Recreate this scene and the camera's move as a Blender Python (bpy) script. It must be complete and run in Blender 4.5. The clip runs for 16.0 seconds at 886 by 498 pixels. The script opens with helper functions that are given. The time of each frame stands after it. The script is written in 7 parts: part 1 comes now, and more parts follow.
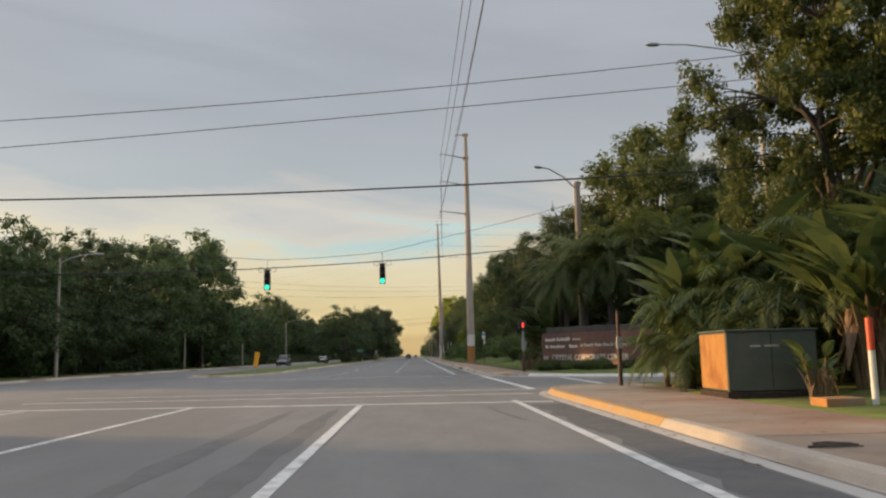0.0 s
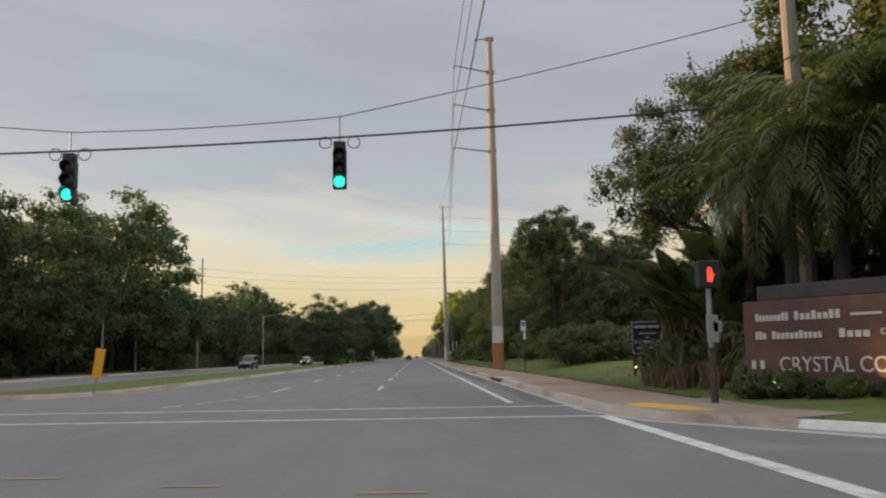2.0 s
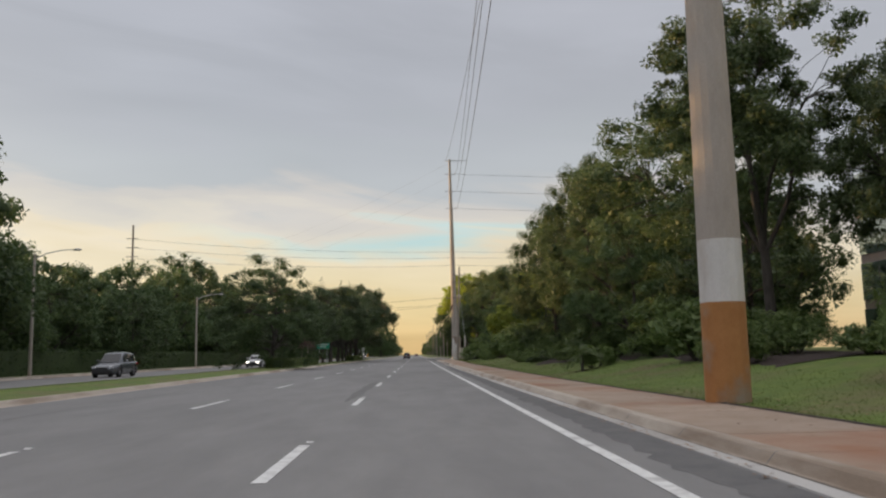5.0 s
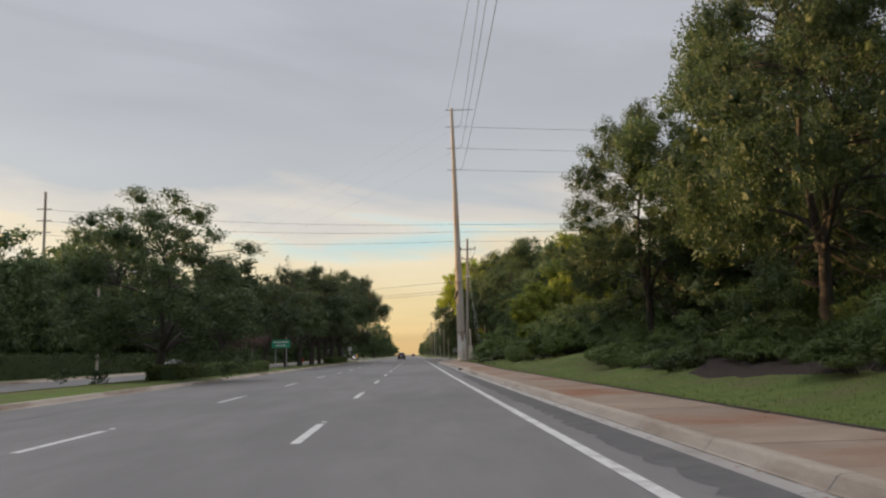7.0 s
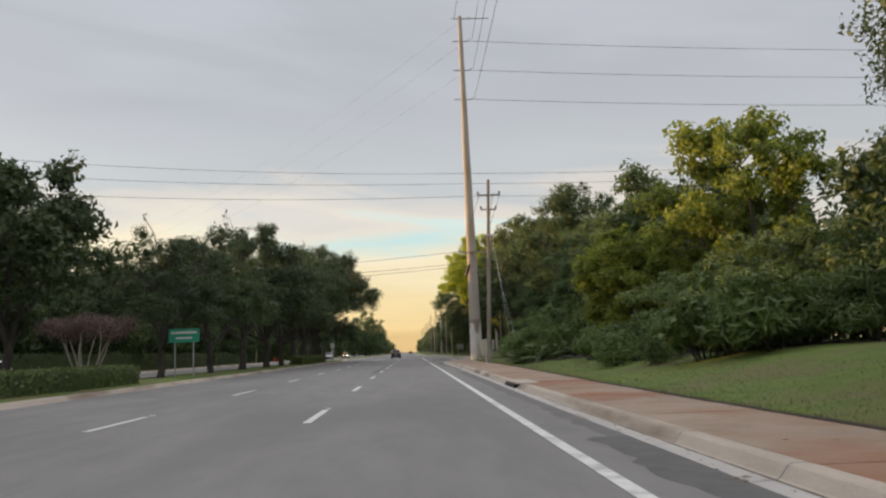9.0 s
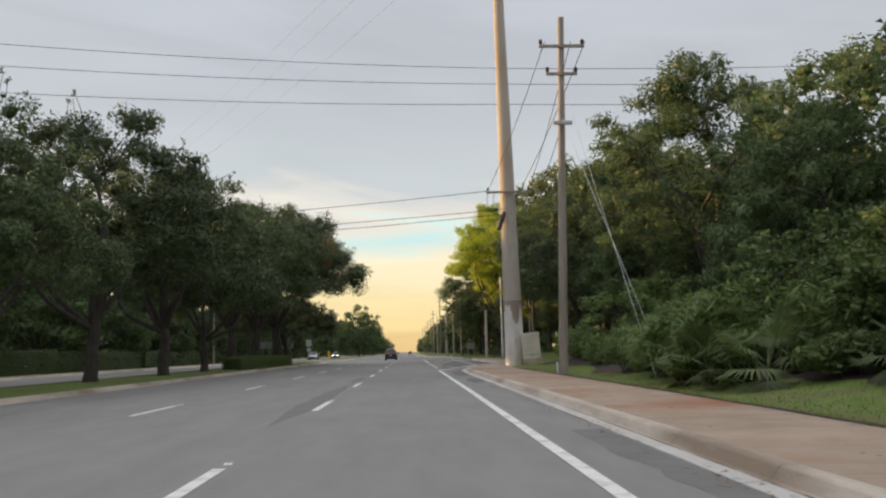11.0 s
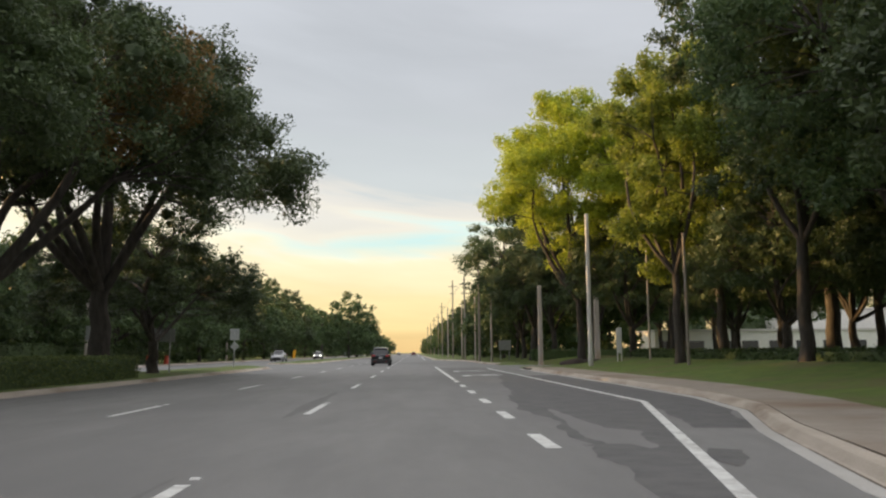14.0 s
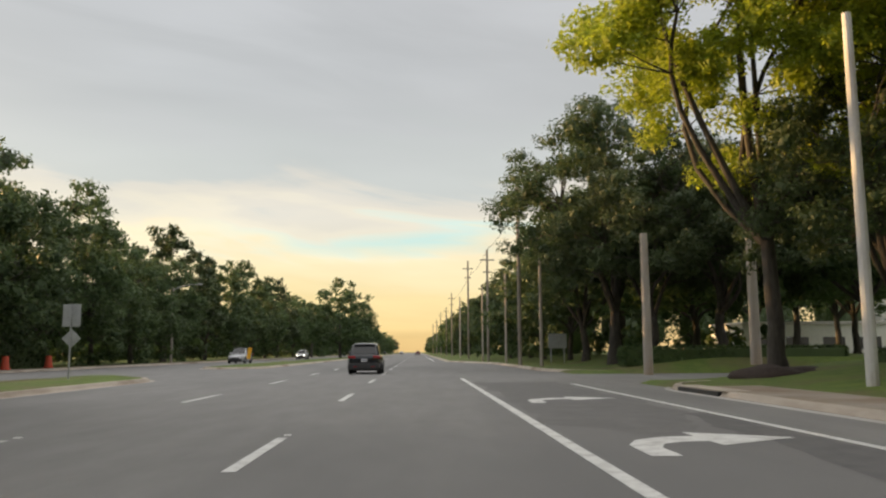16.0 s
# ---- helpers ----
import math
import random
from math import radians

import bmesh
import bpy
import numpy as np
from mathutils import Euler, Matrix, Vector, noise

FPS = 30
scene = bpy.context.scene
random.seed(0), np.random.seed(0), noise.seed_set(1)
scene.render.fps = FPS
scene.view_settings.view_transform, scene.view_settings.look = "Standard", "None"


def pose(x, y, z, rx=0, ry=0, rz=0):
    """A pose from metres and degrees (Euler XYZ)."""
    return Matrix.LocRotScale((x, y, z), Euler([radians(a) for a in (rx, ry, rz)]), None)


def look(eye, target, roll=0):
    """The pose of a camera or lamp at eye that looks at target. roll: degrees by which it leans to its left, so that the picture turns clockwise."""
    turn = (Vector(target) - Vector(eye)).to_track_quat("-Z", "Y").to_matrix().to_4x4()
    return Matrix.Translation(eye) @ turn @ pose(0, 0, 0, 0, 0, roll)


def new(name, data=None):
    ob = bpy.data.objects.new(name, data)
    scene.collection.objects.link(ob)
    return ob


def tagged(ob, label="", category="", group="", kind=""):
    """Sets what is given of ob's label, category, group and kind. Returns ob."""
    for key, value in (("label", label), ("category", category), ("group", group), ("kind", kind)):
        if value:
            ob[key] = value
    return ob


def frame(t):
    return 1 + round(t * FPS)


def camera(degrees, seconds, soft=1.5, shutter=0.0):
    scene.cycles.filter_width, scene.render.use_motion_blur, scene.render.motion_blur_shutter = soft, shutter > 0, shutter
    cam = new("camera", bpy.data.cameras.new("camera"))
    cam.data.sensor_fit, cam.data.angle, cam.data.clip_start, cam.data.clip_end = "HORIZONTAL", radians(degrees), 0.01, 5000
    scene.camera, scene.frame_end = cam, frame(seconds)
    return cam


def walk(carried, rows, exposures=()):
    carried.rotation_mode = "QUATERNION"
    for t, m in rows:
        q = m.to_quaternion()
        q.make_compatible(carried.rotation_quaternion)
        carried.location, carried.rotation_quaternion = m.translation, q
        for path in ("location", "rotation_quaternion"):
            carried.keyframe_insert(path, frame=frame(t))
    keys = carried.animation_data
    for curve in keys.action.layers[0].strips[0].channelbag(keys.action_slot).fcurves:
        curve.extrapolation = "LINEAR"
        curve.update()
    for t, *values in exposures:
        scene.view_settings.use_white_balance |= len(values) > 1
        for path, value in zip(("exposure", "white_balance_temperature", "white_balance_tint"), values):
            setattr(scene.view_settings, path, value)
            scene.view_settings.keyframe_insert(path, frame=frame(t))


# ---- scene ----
cam = camera(57.44, 16.0, soft=2.25)
# seconds; eye x, y, z; yaw, pitch, roll
ROWS = [
    (0, -0.535, 0, 1.191, -1.959, 7.448, 1.36),
    (0.5, -0.52, 7.054, 1.191, -1.97, 7.52, 1.31),
    (1, -0.51, 14.219, 1.191, -1.945, 7.526, 1.33),
    (1.5, -0.502, 21.49, 1.191, -1.944, 7.474, 1.238),
    (2, -0.495, 28.86, 1.191, -1.871, 7.533, 1.106),
    (2.5, -0.485, 36.325, 1.191, -1.795, 7.451, 0.959),
    (3, -0.474, 43.878, 1.191, -1.778, 7.456, 0.891),
    (3.5, -0.458, 51.513, 1.191, -1.761, 7.409, 0.781),
    (4, -0.439, 59.226, 1.191, -1.765, 7.367, 0.756),
    (4.2, -0.429, 62.331, 1.191, -1.786, 7.374, 0.814),
    (6.3, -0.286, 95.528, 1.191, -2.038, 7.389, 1.413),
    (6.5, -0.268, 98.737, 1.191, -2.066, 7.385, 1.467),
    (7, -0.221, 106.789, 1.191, -2.1, 7.37, 1.701),
    (7.5, -0.171, 114.877, 1.191, -2.148, 7.329, 1.849),
    (8, -0.12, 122.996, 1.191, -2.222, 7.324, 2.03),
    (8.5, -0.067, 131.14, 1.191, -2.26, 7.235, 2.086),
    (9, -0.014, 139.302, 1.191, -2.252, 7.164, 2.056),
    (9.2, 0.007, 142.572, 1.191, -2.249, 7.165, 2),
    (11.3, 0.191, 176.933, 1.191, -2.245, 7.196, 1.384),
    (11.5, 0.204, 180.2, 1.191, -2.247, 7.203, 1.324),
    (12, 0.229, 188.356, 1.191, -2.167, 7.302, 1.149),
    (12.5, 0.246, 196.491, 1.191, -2.107, 7.371, 0.918),
    (13, 0.252, 204.599, 1.191, -2.045, 7.374, 0.873),
    (13.5, 0.247, 212.674, 1.191, -2.042, 7.234, 0.597),
    (14, 0.229, 220.71, 1.191, -1.996, 7.293, 0.5),
    (14.5, 0.199, 228.701, 1.191, -2.045, 7.155, 0.42),
    (15, 0.153, 236.643, 1.191, -1.897, 7.204, 0.36),
    (15.5, 0.093, 244.529, 1.191, -1.772, 7.143, 0.36),
    (16, 0.018, 252.353, 1.191, -1.727, 7.246, 0.38),
]
walk(cam, [(t, pose(x, y, z, 90 + pitch, roll, yaw)) for t, x, y, z, yaw, pitch, roll in ROWS],
     exposures=[(0, -0.18, 6500, 11), (4, -0.08, 6550, 13), (7, -0.03, 6650, 14), (9, 0.11, 6680, 13), (11.5, 0.28, 6620, 11), (12.5, 0.38, 6650, 11), (14, 0.32, 6720, 10.5), (15, 0.28, 7000, 10), (16, 0.22, 7020, 10)])

# ---- sky and sun ----
SUN_DIR = Vector((-0.90, 0.42, 0.0)).normalized()
SUN_ELEV = radians(7.5)
SUN_DIR = Vector((SUN_DIR.x * math.cos(SUN_ELEV), SUN_DIR.y * math.cos(SUN_ELEV), math.sin(SUN_ELEV)))


def make_world():
    w = bpy.data.worlds.new("world")
    scene.world = w
    w.use_nodes = True
    nt = w.node_tree
    nt.nodes.clear()
    N, L = nt.nodes.new, nt.links.new
    out = N("ShaderNodeOutputWorld")
    bg = N("ShaderNodeBackground")
    sky = N("ShaderNodeTexSky")
    sky.sky_type = "NISHITA"
    sky.sun_disc = False
    sky.sun_elevation = SUN_ELEV
    sky.sun_rotation = math.atan2(SUN_DIR.x, SUN_DIR.y)
    sky.altitude = 0
    bg2 = N("ShaderNodeBackground")
    L(sky.outputs[0], bg2.inputs[0])
    bg2.inputs[1].default_value = 0.05
    tc = N("ShaderNodeTexCoord")
    sep = N("ShaderNodeSeparateXYZ")
    L(tc.outputs["Generated"], sep.inputs[0])

    def math_(op, a, b=None, clamp=False):
        m = N("ShaderNodeMath")
        m.operation = op
        m.use_clamp = clamp
        for i, v in enumerate((a, b)):
            if v is None:
                continue
            if isinstance(v, (int, float)):
                m.inputs[i].default_value = v
            else:
                L(v, m.inputs[i])
        return m.outputs[0]

    # cloud deck laid out on a flat layer overhead, so that it streaks towards the horizon
    zc = math_("MAXIMUM", sep.outputs[2], 0.012)
    px = math_("DIVIDE", sep.outputs[0], math_("ADD", zc, 0.10))
    py = math_("DIVIDE", sep.outputs[1], math_("ADD", zc, 0.10))
    comb = N("ShaderNodeCombineXYZ")
    L(math_("MULTIPLY", px, 0.55), comb.inputs[0])
    L(py, comb.inputs[1])
    n1 = N("ShaderNodeTexNoise")
    n1.inputs["Scale"].default_value = 0.85
    n1.inputs["Detail"].default_value = 5
    n1.inputs["Roughness"].default_value = 0.5
    n1.inputs["Distortion"].default_value = 0.5
    L(comb.outputs[0], n1.inputs["Vector"])
    # elevation wobbled by the clouds
    wob = math_("MULTIPLY", math_("SUBTRACT", n1.outputs[0], 0.5), 0.11)
    el = math_("ADD", sep.outputs[2], math_("MULTIPLY", wob, math_("MULTIPLY", sep.outputs[2], 4.0, True)))
    # slanted streaks low over the horizon
    sc = N("ShaderNodeCombineXYZ")
    L(math_("MULTIPLY", sep.outputs[0], 2.4), sc.inputs[0])
    L(math_("MULTIPLY", math_("ADD", sep.outputs[2], math_("MULTIPLY", sep.outputs[0], 0.13)), 13.0), sc.inputs[1])
    n5 = N("ShaderNodeTexNoise")
    n5.inputs["Scale"].default_value = 1.1
    n5.inputs["Detail"].default_value = 5
    n5.inputs["Roughness"].default_value = 0.52
    n5.inputs["Distortion"].default_value = 0.5
    L(sc.outputs[0], n5.inputs["Vector"])
    el = math_("ADD", el, math_("MULTIPLY", math_("MULTIPLY", math_("SUBTRACT", n5.outputs[0], 0.5), 0.27), math_("MULTIPLY", sep.outputs[2], 6.0, True)))
    ramp = N("ShaderNodeValToRGB")
    cr = ramp.color_ramp
    cr.interpolation = "EASE"
    stops = [
        (0.00, (0.66, 0.47, 0.225)), (0.055, (0.71, 0.555, 0.30)), (0.100, (0.735, 0.61, 0.39)),
        (0.128, (0.76, 0.65, 0.47)), (0.145, (0.66, 0.60, 0.51)), (0.160, (0.62, 0.57, 0.50)),
        (0.180, (0.56, 0.52, 0.48)), (0.215, (0.42, 0.435, 0.45)), (0.30, (0.405, 0.412, 0.435)),
        (0.42, (0.44, 0.45, 0.48)), (0.62, (0.82, 0.83, 0.86)), (1.0, (1.36, 1.36, 1.38)),
    ]
    while len(cr.elements) < len(stops):
        cr.elements.new(0.5)
    for e, (p, c) in zip(cr.elements, stops):
        e.position = p
        e.color = (*c, 1)
    L(el, ramp.inputs[0])
    # a gap of clear sky low down
    gap = N("ShaderNodeCombineXYZ")
    L(math_("MULTIPLY", sep.outputs[0], 3.2), gap.inputs[0])
    L(math_("MULTIPLY", math_("SUBTRACT", math_("ADD", el, math_("MULTIPLY", sep.outputs[0], -0.035)), 0.139), 46.0), gap.inputs[1])
    far = N("ShaderNodeVectorMath")
    far.operation = "LENGTH"
    L(gap.outputs[0], far.inputs[0])
    n3 = N("ShaderNodeTexNoise")
    n3.inputs["Scale"].default_value = 2.2
    n3.inputs["Detail"].default_value = 4
    L(comb.outputs[0], n3.inputs["Vector"])
    clear = math_("MULTIPLY", math_("SUBTRACT", 1.0, far.outputs["Value"], True), math_("MULTIPLY", n3.outputs[0], 1.7), True)
    tint = N("ShaderNodeMix")
    tint.data_type = "RGBA"
    L(clear, tint.inputs[0])
    L(ramp.outputs[0], tint.inputs[6])
    tint.inputs[7].default_value = (0.44, 0.66, 0.68, 1)
    # the glow fades away from the sunset's side
    dot = math_("ADD", math_("MULTIPLY", sep.outputs[0], -0.28), math_("MULTIPLY", sep.outputs[1], 0.96))
    fade = N("ShaderNodeMapRange")
    fade.inputs["From Min"].default_value = -0.2
    fade.inputs["From Max"].default_value = 0.85
    L(dot, fade.inputs[0])
    grey = N("ShaderNodeValToRGB")
    gs = [(0.0, (0.55, 0.52, 0.50)), (0.2, (0.44, 0.45, 0.48)), (0.45, (0.50, 0.52, 0.57)), (1.0, (1.36, 1.36, 1.38))]
    while len(grey.color_ramp.elements) < len(gs):
        grey.color_ramp.elements.new(0.5)
    for e, (p, c) in zip(grey.color_ramp.elements, gs):
        e.position = p
        e.color = (*c, 1)
    L(sep.outputs[2], grey.inputs[0])
    mix = N("ShaderNodeMix")
    mix.data_type = "RGBA"
    L(fade.outputs[0], mix.inputs[0])
    L(grey.outputs[0], mix.inputs[6])
    L(tint.outputs[2], mix.inputs[7])
    # soft light and dark in the cloud deck
    n2 = N("ShaderNodeTexNoise")
    n2.inputs["Scale"].default_value = 0.5
    n2.inputs["Detail"].default_value = 4
    L(comb.outputs[0], n2.inputs["Vector"])
    var = N("ShaderNodeMapRange")
    var.inputs["From Min"].default_value = 0.3
    var.inputs["From Max"].default_value = 0.7
    var.inputs["To Min"].default_value = 0.82
    var.inputs["To Max"].default_value = 1.12
    L(n2.outputs[0], var.inputs[0])
    mul = N("ShaderNodeMix")
    mul.data_type = "RGBA"
    mul.blend_type = "MULTIPLY"
    mul.inputs[0].default_value = 1.0
    var5 = N("ShaderNodeMapRange")
    var5.inputs["From Min"].default_value = 0.3
    var5.inputs["From Max"].default_value = 0.7
    var5.inputs["To Min"].default_value = 0.96
    var5.inputs["To Max"].default_value = 1.06
    L(n5.outputs[0], var5.inputs[0])
    L(mix.outputs[2], mul.inputs[6])
    L(math_("MULTIPLY", var.outputs[0], var5.outputs[0]), mul.inputs[7])
    L(mul.outputs[2], bg.inputs[0])
    bg.inputs[1].default_value = 0.95
    add = N("ShaderNodeAddShader")
    L(bg.outputs[0], add.inputs[0])
    L(bg2.outputs[0], add.inputs[1])
    L(add.outputs[0], out.inputs[0])


make_world()
sun = new("sun", bpy.data.lights.new("sun", "SUN"))
sun.data.energy = 7.0
sun.data.angle = radians(0.6)
sun.data.color = (1.0, 0.63, 0.27)
sun.matrix_world = look(SUN_DIR * 300, (0, 0, 0))

# ---- materials ----


def nodes_of(name):
    m = bpy.data.materials.new(name)
    m.use_nodes = True
    nt = m.node_tree
    return m, nt, nt.nodes["Principled BSDF"]


def surf(name, c1, c2, scale=8.0, rough=0.8, bump=0.15, fine=80.0, metal=0.0, c3=None, big=0.35, island=0.0, coord="Object", spec=0.5, stretch=None):
    """A rough surface: two tones by a coarse noise, a third by a larger one, grain and relief."""
    m, nt, bs = nodes_of(name)
    N, L = nt.nodes.new, nt.links.new
    tc = N("ShaderNodeTexCoord")
    src = N("ShaderNodeNewGeometry").outputs["Position"] if coord == "World" else tc.outputs[coord]
    if stretch:
        mp = N("ShaderNodeMapping")
        mp.inputs["Scale"].default_value = stretch
        L(src, mp.inputs[0])
        src = mp.outputs[0]
    a = N("ShaderNodeTexNoise")
    a.inputs["Scale"].default_value = scale
    a.inputs["Detail"].default_value = 6
    a.inputs["Roughness"].default_value = 0.65
    L(src, a.inputs["Vector"])
    r = N("ShaderNodeMapRange")
    r.inputs["From Min"].default_value = 0.35
    r.inputs["From Max"].default_value = 0.65
    L(a.outputs[0], r.inputs[0])
    mx = N("ShaderNodeMix")
    mx.data_type = "RGBA"
    L(r.outputs[0], mx.inputs[0])
    mx.inputs[6].default_value = (*c1, 1)
    mx.inputs[7].default_value = (*c2, 1)
    col = mx.outputs[2]
    if c3:
        b = N("ShaderNodeTexNoise")
        b.inputs["Scale"].default_value = big
        b.inputs["Detail"].default_value = 5
        b.inputs["Roughness"].default_value = 0.6
        L(src, b.inputs["Vector"])
        rb = N("ShaderNodeMapRange")
        rb.inputs["From Min"].default_value = 0.48
        rb.inputs["From Max"].default_value = 0.66
        L(b.outputs[0], rb.inputs[0])
        m2 = N("ShaderNodeMix")
        m2.data_type = "RGBA"
        L(rb.outputs[0], m2.inputs[0])
        L(col, m2.inputs[6])
        m2.inputs[7].default_value = (*c3, 1)
        col = m2.outputs[2]
    f = N("ShaderNodeTexNoise")
    f.inputs["Scale"].default_value = fine
    f.inputs["Detail"].default_value = 3
    L(src, f.inputs["Vector"])
    rf = N("ShaderNodeMapRange")
    rf.inputs["To Min"].default_value = 0.82
    rf.inputs["To Max"].default_value = 1.18
    L(f.outputs[0], rf.inputs[0])
    fac = rf.outputs[0]
    if island:
        oi = N("ShaderNodeObjectInfo")
        ri = N("ShaderNodeMapRange")
        ri.inputs["To Min"].default_value = 1 - island
        ri.inputs["To Max"].default_value = 1 + island
        L(oi.outputs["Random"], ri.inputs[0])
        mm = N("ShaderNodeMath")
        mm.operation = "MULTIPLY"
        L(fac, mm.inputs[0])
        L(ri.outputs[0], mm.inputs[1])
        fac = mm.outputs[0]
    mu = N("ShaderNodeMix")
    mu.data_type = "RGBA"
    mu.blend_type = "MULTIPLY"
    mu.inputs[0].default_value = 1
    L(col, mu.inputs[6])
    L(fac, mu.inputs[7])
    L(mu.outputs[2], bs.inputs["Base Color"])
    bs.inputs["Roughness"].default_value = rough
    bs.inputs["Metallic"].default_value = metal
    bs.inputs["Specular IOR Level"].default_value = spec
    if bump:
        bp = N("ShaderNodeBump")
        bp.inputs["Strength"].default_value = bump
        bp.inputs["Distance"].default_value = 0.02
        ad = N("ShaderNodeMath")
        L(a.outputs[0], ad.inputs[0])
        L(f.outputs[0], ad.inputs[1])
        L(ad.outputs[0], bp.inputs["Height"])
        L(bp.outputs[0], bs.inputs["Normal"])
    return m


def plain(name, c, rough=0.5, metal=0.0, emit=None, power=0.0, coat=0.0):
    m, nt, bs = nodes_of(name)
    bs.inputs["Base Color"].default_value = (*c, 1)
    bs.inputs["Roughness"].default_value = rough
    bs.inputs["Metallic"].default_value = metal
    bs.inputs["Coat Weight"].default_value = coat
    if emit:
        bs.inputs["Emission Color"].default_value = (*emit, 1)
        bs.inputs["Emission Strength"].default_value = power
    return m


def leafy(name, c1, c2, trans=0.35, rough=0.55):
    """Leaves: each with its own tone, letting some light through."""
    m, nt, bs = nodes_of(name)
    N, L = nt.nodes.new, nt.links.new
    g = N("ShaderNodeNewGeometry")
    oi = N("ShaderNodeObjectInfo")
    mx = N("ShaderNodeMix")
    mx.data_type = "RGBA"
    L(g.outputs["Random Per Island"], mx.inputs[0])
    mx.inputs[6].default_value = (*c1, 1)
    mx.inputs[7].default_value = (*c2, 1)
    tc = N("ShaderNodeTexCoord")
    no = N("ShaderNodeTexNoise")
    no.inputs["Scale"].default_value = 0.6
    no.inputs["Detail"].default_value = 3
    L(tc.outputs["Object"], no.inputs["Vector"])
    ad = N("ShaderNodeMath")
    ad.operation = "ADD"
    L(no.outputs[0], ad.inputs[0])
    L(oi.outputs["Random"], ad.inputs[1])
    mr = N("ShaderNodeMapRange")
    mr.inputs["From Min"].default_value = 0.3
    mr.inputs["From Max"].default_value = 1.7
    mr.inputs["To Min"].default_value = 0.65
    mr.inputs["To Max"].default_value = 1.35
    L(ad.outputs[0], mr.inputs[0])
    mu = N("ShaderNodeMix")
    mu.data_type = "RGBA"
    mu.blend_type = "MULTIPLY"
    mu.inputs[0].default_value = 1
    L(mx.outputs[2], mu.inputs[6])
    L(mr.outputs[0], mu.inputs[7])
    L(mu.outputs[2], bs.inputs["Base Color"])
    bs.inputs["Roughness"].default_value = rough
    tr = N("ShaderNodeBsdfTranslucent")
    L(mu.outputs[2], tr.inputs[0])
    ms = N("ShaderNodeMixShader")
    ms.inputs[0].default_value = trans
    L(bs.outputs[0], ms.inputs[1])
    L(tr.outputs[0], ms.inputs[2])
    L(ms.outputs[0], nt.nodes["Material Output"].inputs[0])
    return m


M_ASPHALT = surf("asphalt", (0.195, 0.191, 0.187), (0.228, 0.224, 0.218), 1.3, 0.86, 0.25, 160, c3=(0.166, 0.164, 0.161), big=0.12, spec=0.3, stretch=(1, 0.25, 1))
M_PATCH = surf("worn_asphalt", (0.118, 0.117, 0.117), (0.152, 0.149, 0.146), 2.0, 0.88, 0.25, 160, spec=0.25)
M_PAINT = surf("road_paint", (0.72, 0.72, 0.70), (0.60, 0.60, 0.58), 6, 0.7, 0.1, 60, c3=(0.42, 0.41, 0.40), big=2.5)
M_CONC = surf("kerb_concrete", (0.38, 0.33, 0.275), (0.47, 0.41, 0.345), 2.5, 0.9, 0.15, 90, c3=(0.225, 0.17, 0.125), big=0.8, stretch=(1, 0.22, 1))
M_WALK = surf("pavement_concrete", (0.275, 0.205, 0.15), (0.345, 0.265, 0.205), 1.2, 0.9, 0.2, 90, c3=(0.26, 0.115, 0.06), big=0.2, island=0.08, coord="World")
M_YELLOW = surf("yellow_paint", (0.75, 0.42, 0.06), (0.65, 0.34, 0.05), 5, 0.7, 0.1, 60)
M_WHITEK = surf("white_kerb_paint", (0.70, 0.69, 0.66), (0.58, 0.57, 0.54), 5, 0.8, 0.2, 60)
M_GRASS = surf("lawn_soil", (0.076, 0.122, 0.020), (0.125, 0.172, 0.030), 1.6, 0.95, 0.5, 45, c3=(0.125, 0.115, 0.045), big=0.3)
M_BARK = surf("bark", (0.042, 0.036, 0.031), (0.088, 0.076, 0.065), 5, 0.95, 0.8, 30, stretch=(1, 1, 0.25))
M_OAK = leafy("oak_leaves", (0.042, 0.070, 0.025), (0.092, 0.128, 0.045), 0.3)
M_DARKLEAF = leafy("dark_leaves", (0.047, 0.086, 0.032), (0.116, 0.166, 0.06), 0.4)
# two lighter, yellower leaf tones that hold the sunlight in their colour
M_GOLDLEAF = leafy("sunlit_golden_green_leaves", (0.065, 0.095, 0.024), (0.15, 0.180, 0.046), 0.42)
M_YELLEAF = leafy("sunlit_yellow_green_leaves", (0.115, 0.160, 0.024), (0.25, 0.295, 0.046), 0.52)
M_DEADLEAF = leafy("dead_leaves", (0.17, 0.095, 0.05), (0.33, 0.21, 0.12), 0.3)
M_SUNBROWNLEAF = leafy("sunlit_brown_leaves", (0.13, 0.085, 0.026), (0.24, 0.15, 0.05), 0.45)
# bright yellow-green: low sunlight is put into the leaf colour
M_LIME = leafy("sunlit_lime_leaves", (0.17, 0.23, 0.020), (0.37, 0.42, 0.042), 0.52)
M_SHRUB = leafy("shrub_leaves", (0.078, 0.130, 0.038), (0.170, 0.228, 0.072), 0.42)
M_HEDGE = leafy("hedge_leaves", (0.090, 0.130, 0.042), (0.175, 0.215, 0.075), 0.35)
M_PALM = leafy("palm_leaves", (0.055, 0.090, 0.028), (0.115, 0.150, 0.050), 0.35)
M_GRASSBLADE = leafy("grass_blades", (0.10, 0.138, 0.034), (0.15, 0.185, 0.05), 0.45, 0.8)
M_POLECONC = surf("pole_concrete", (0.35, 0.31, 0.27), (0.43, 0.385, 0.34), 2, 0.9, 0.25, 70, c3=(0.32, 0.24, 0.17), big=0.5, stretch=(1, 1, 0.35))
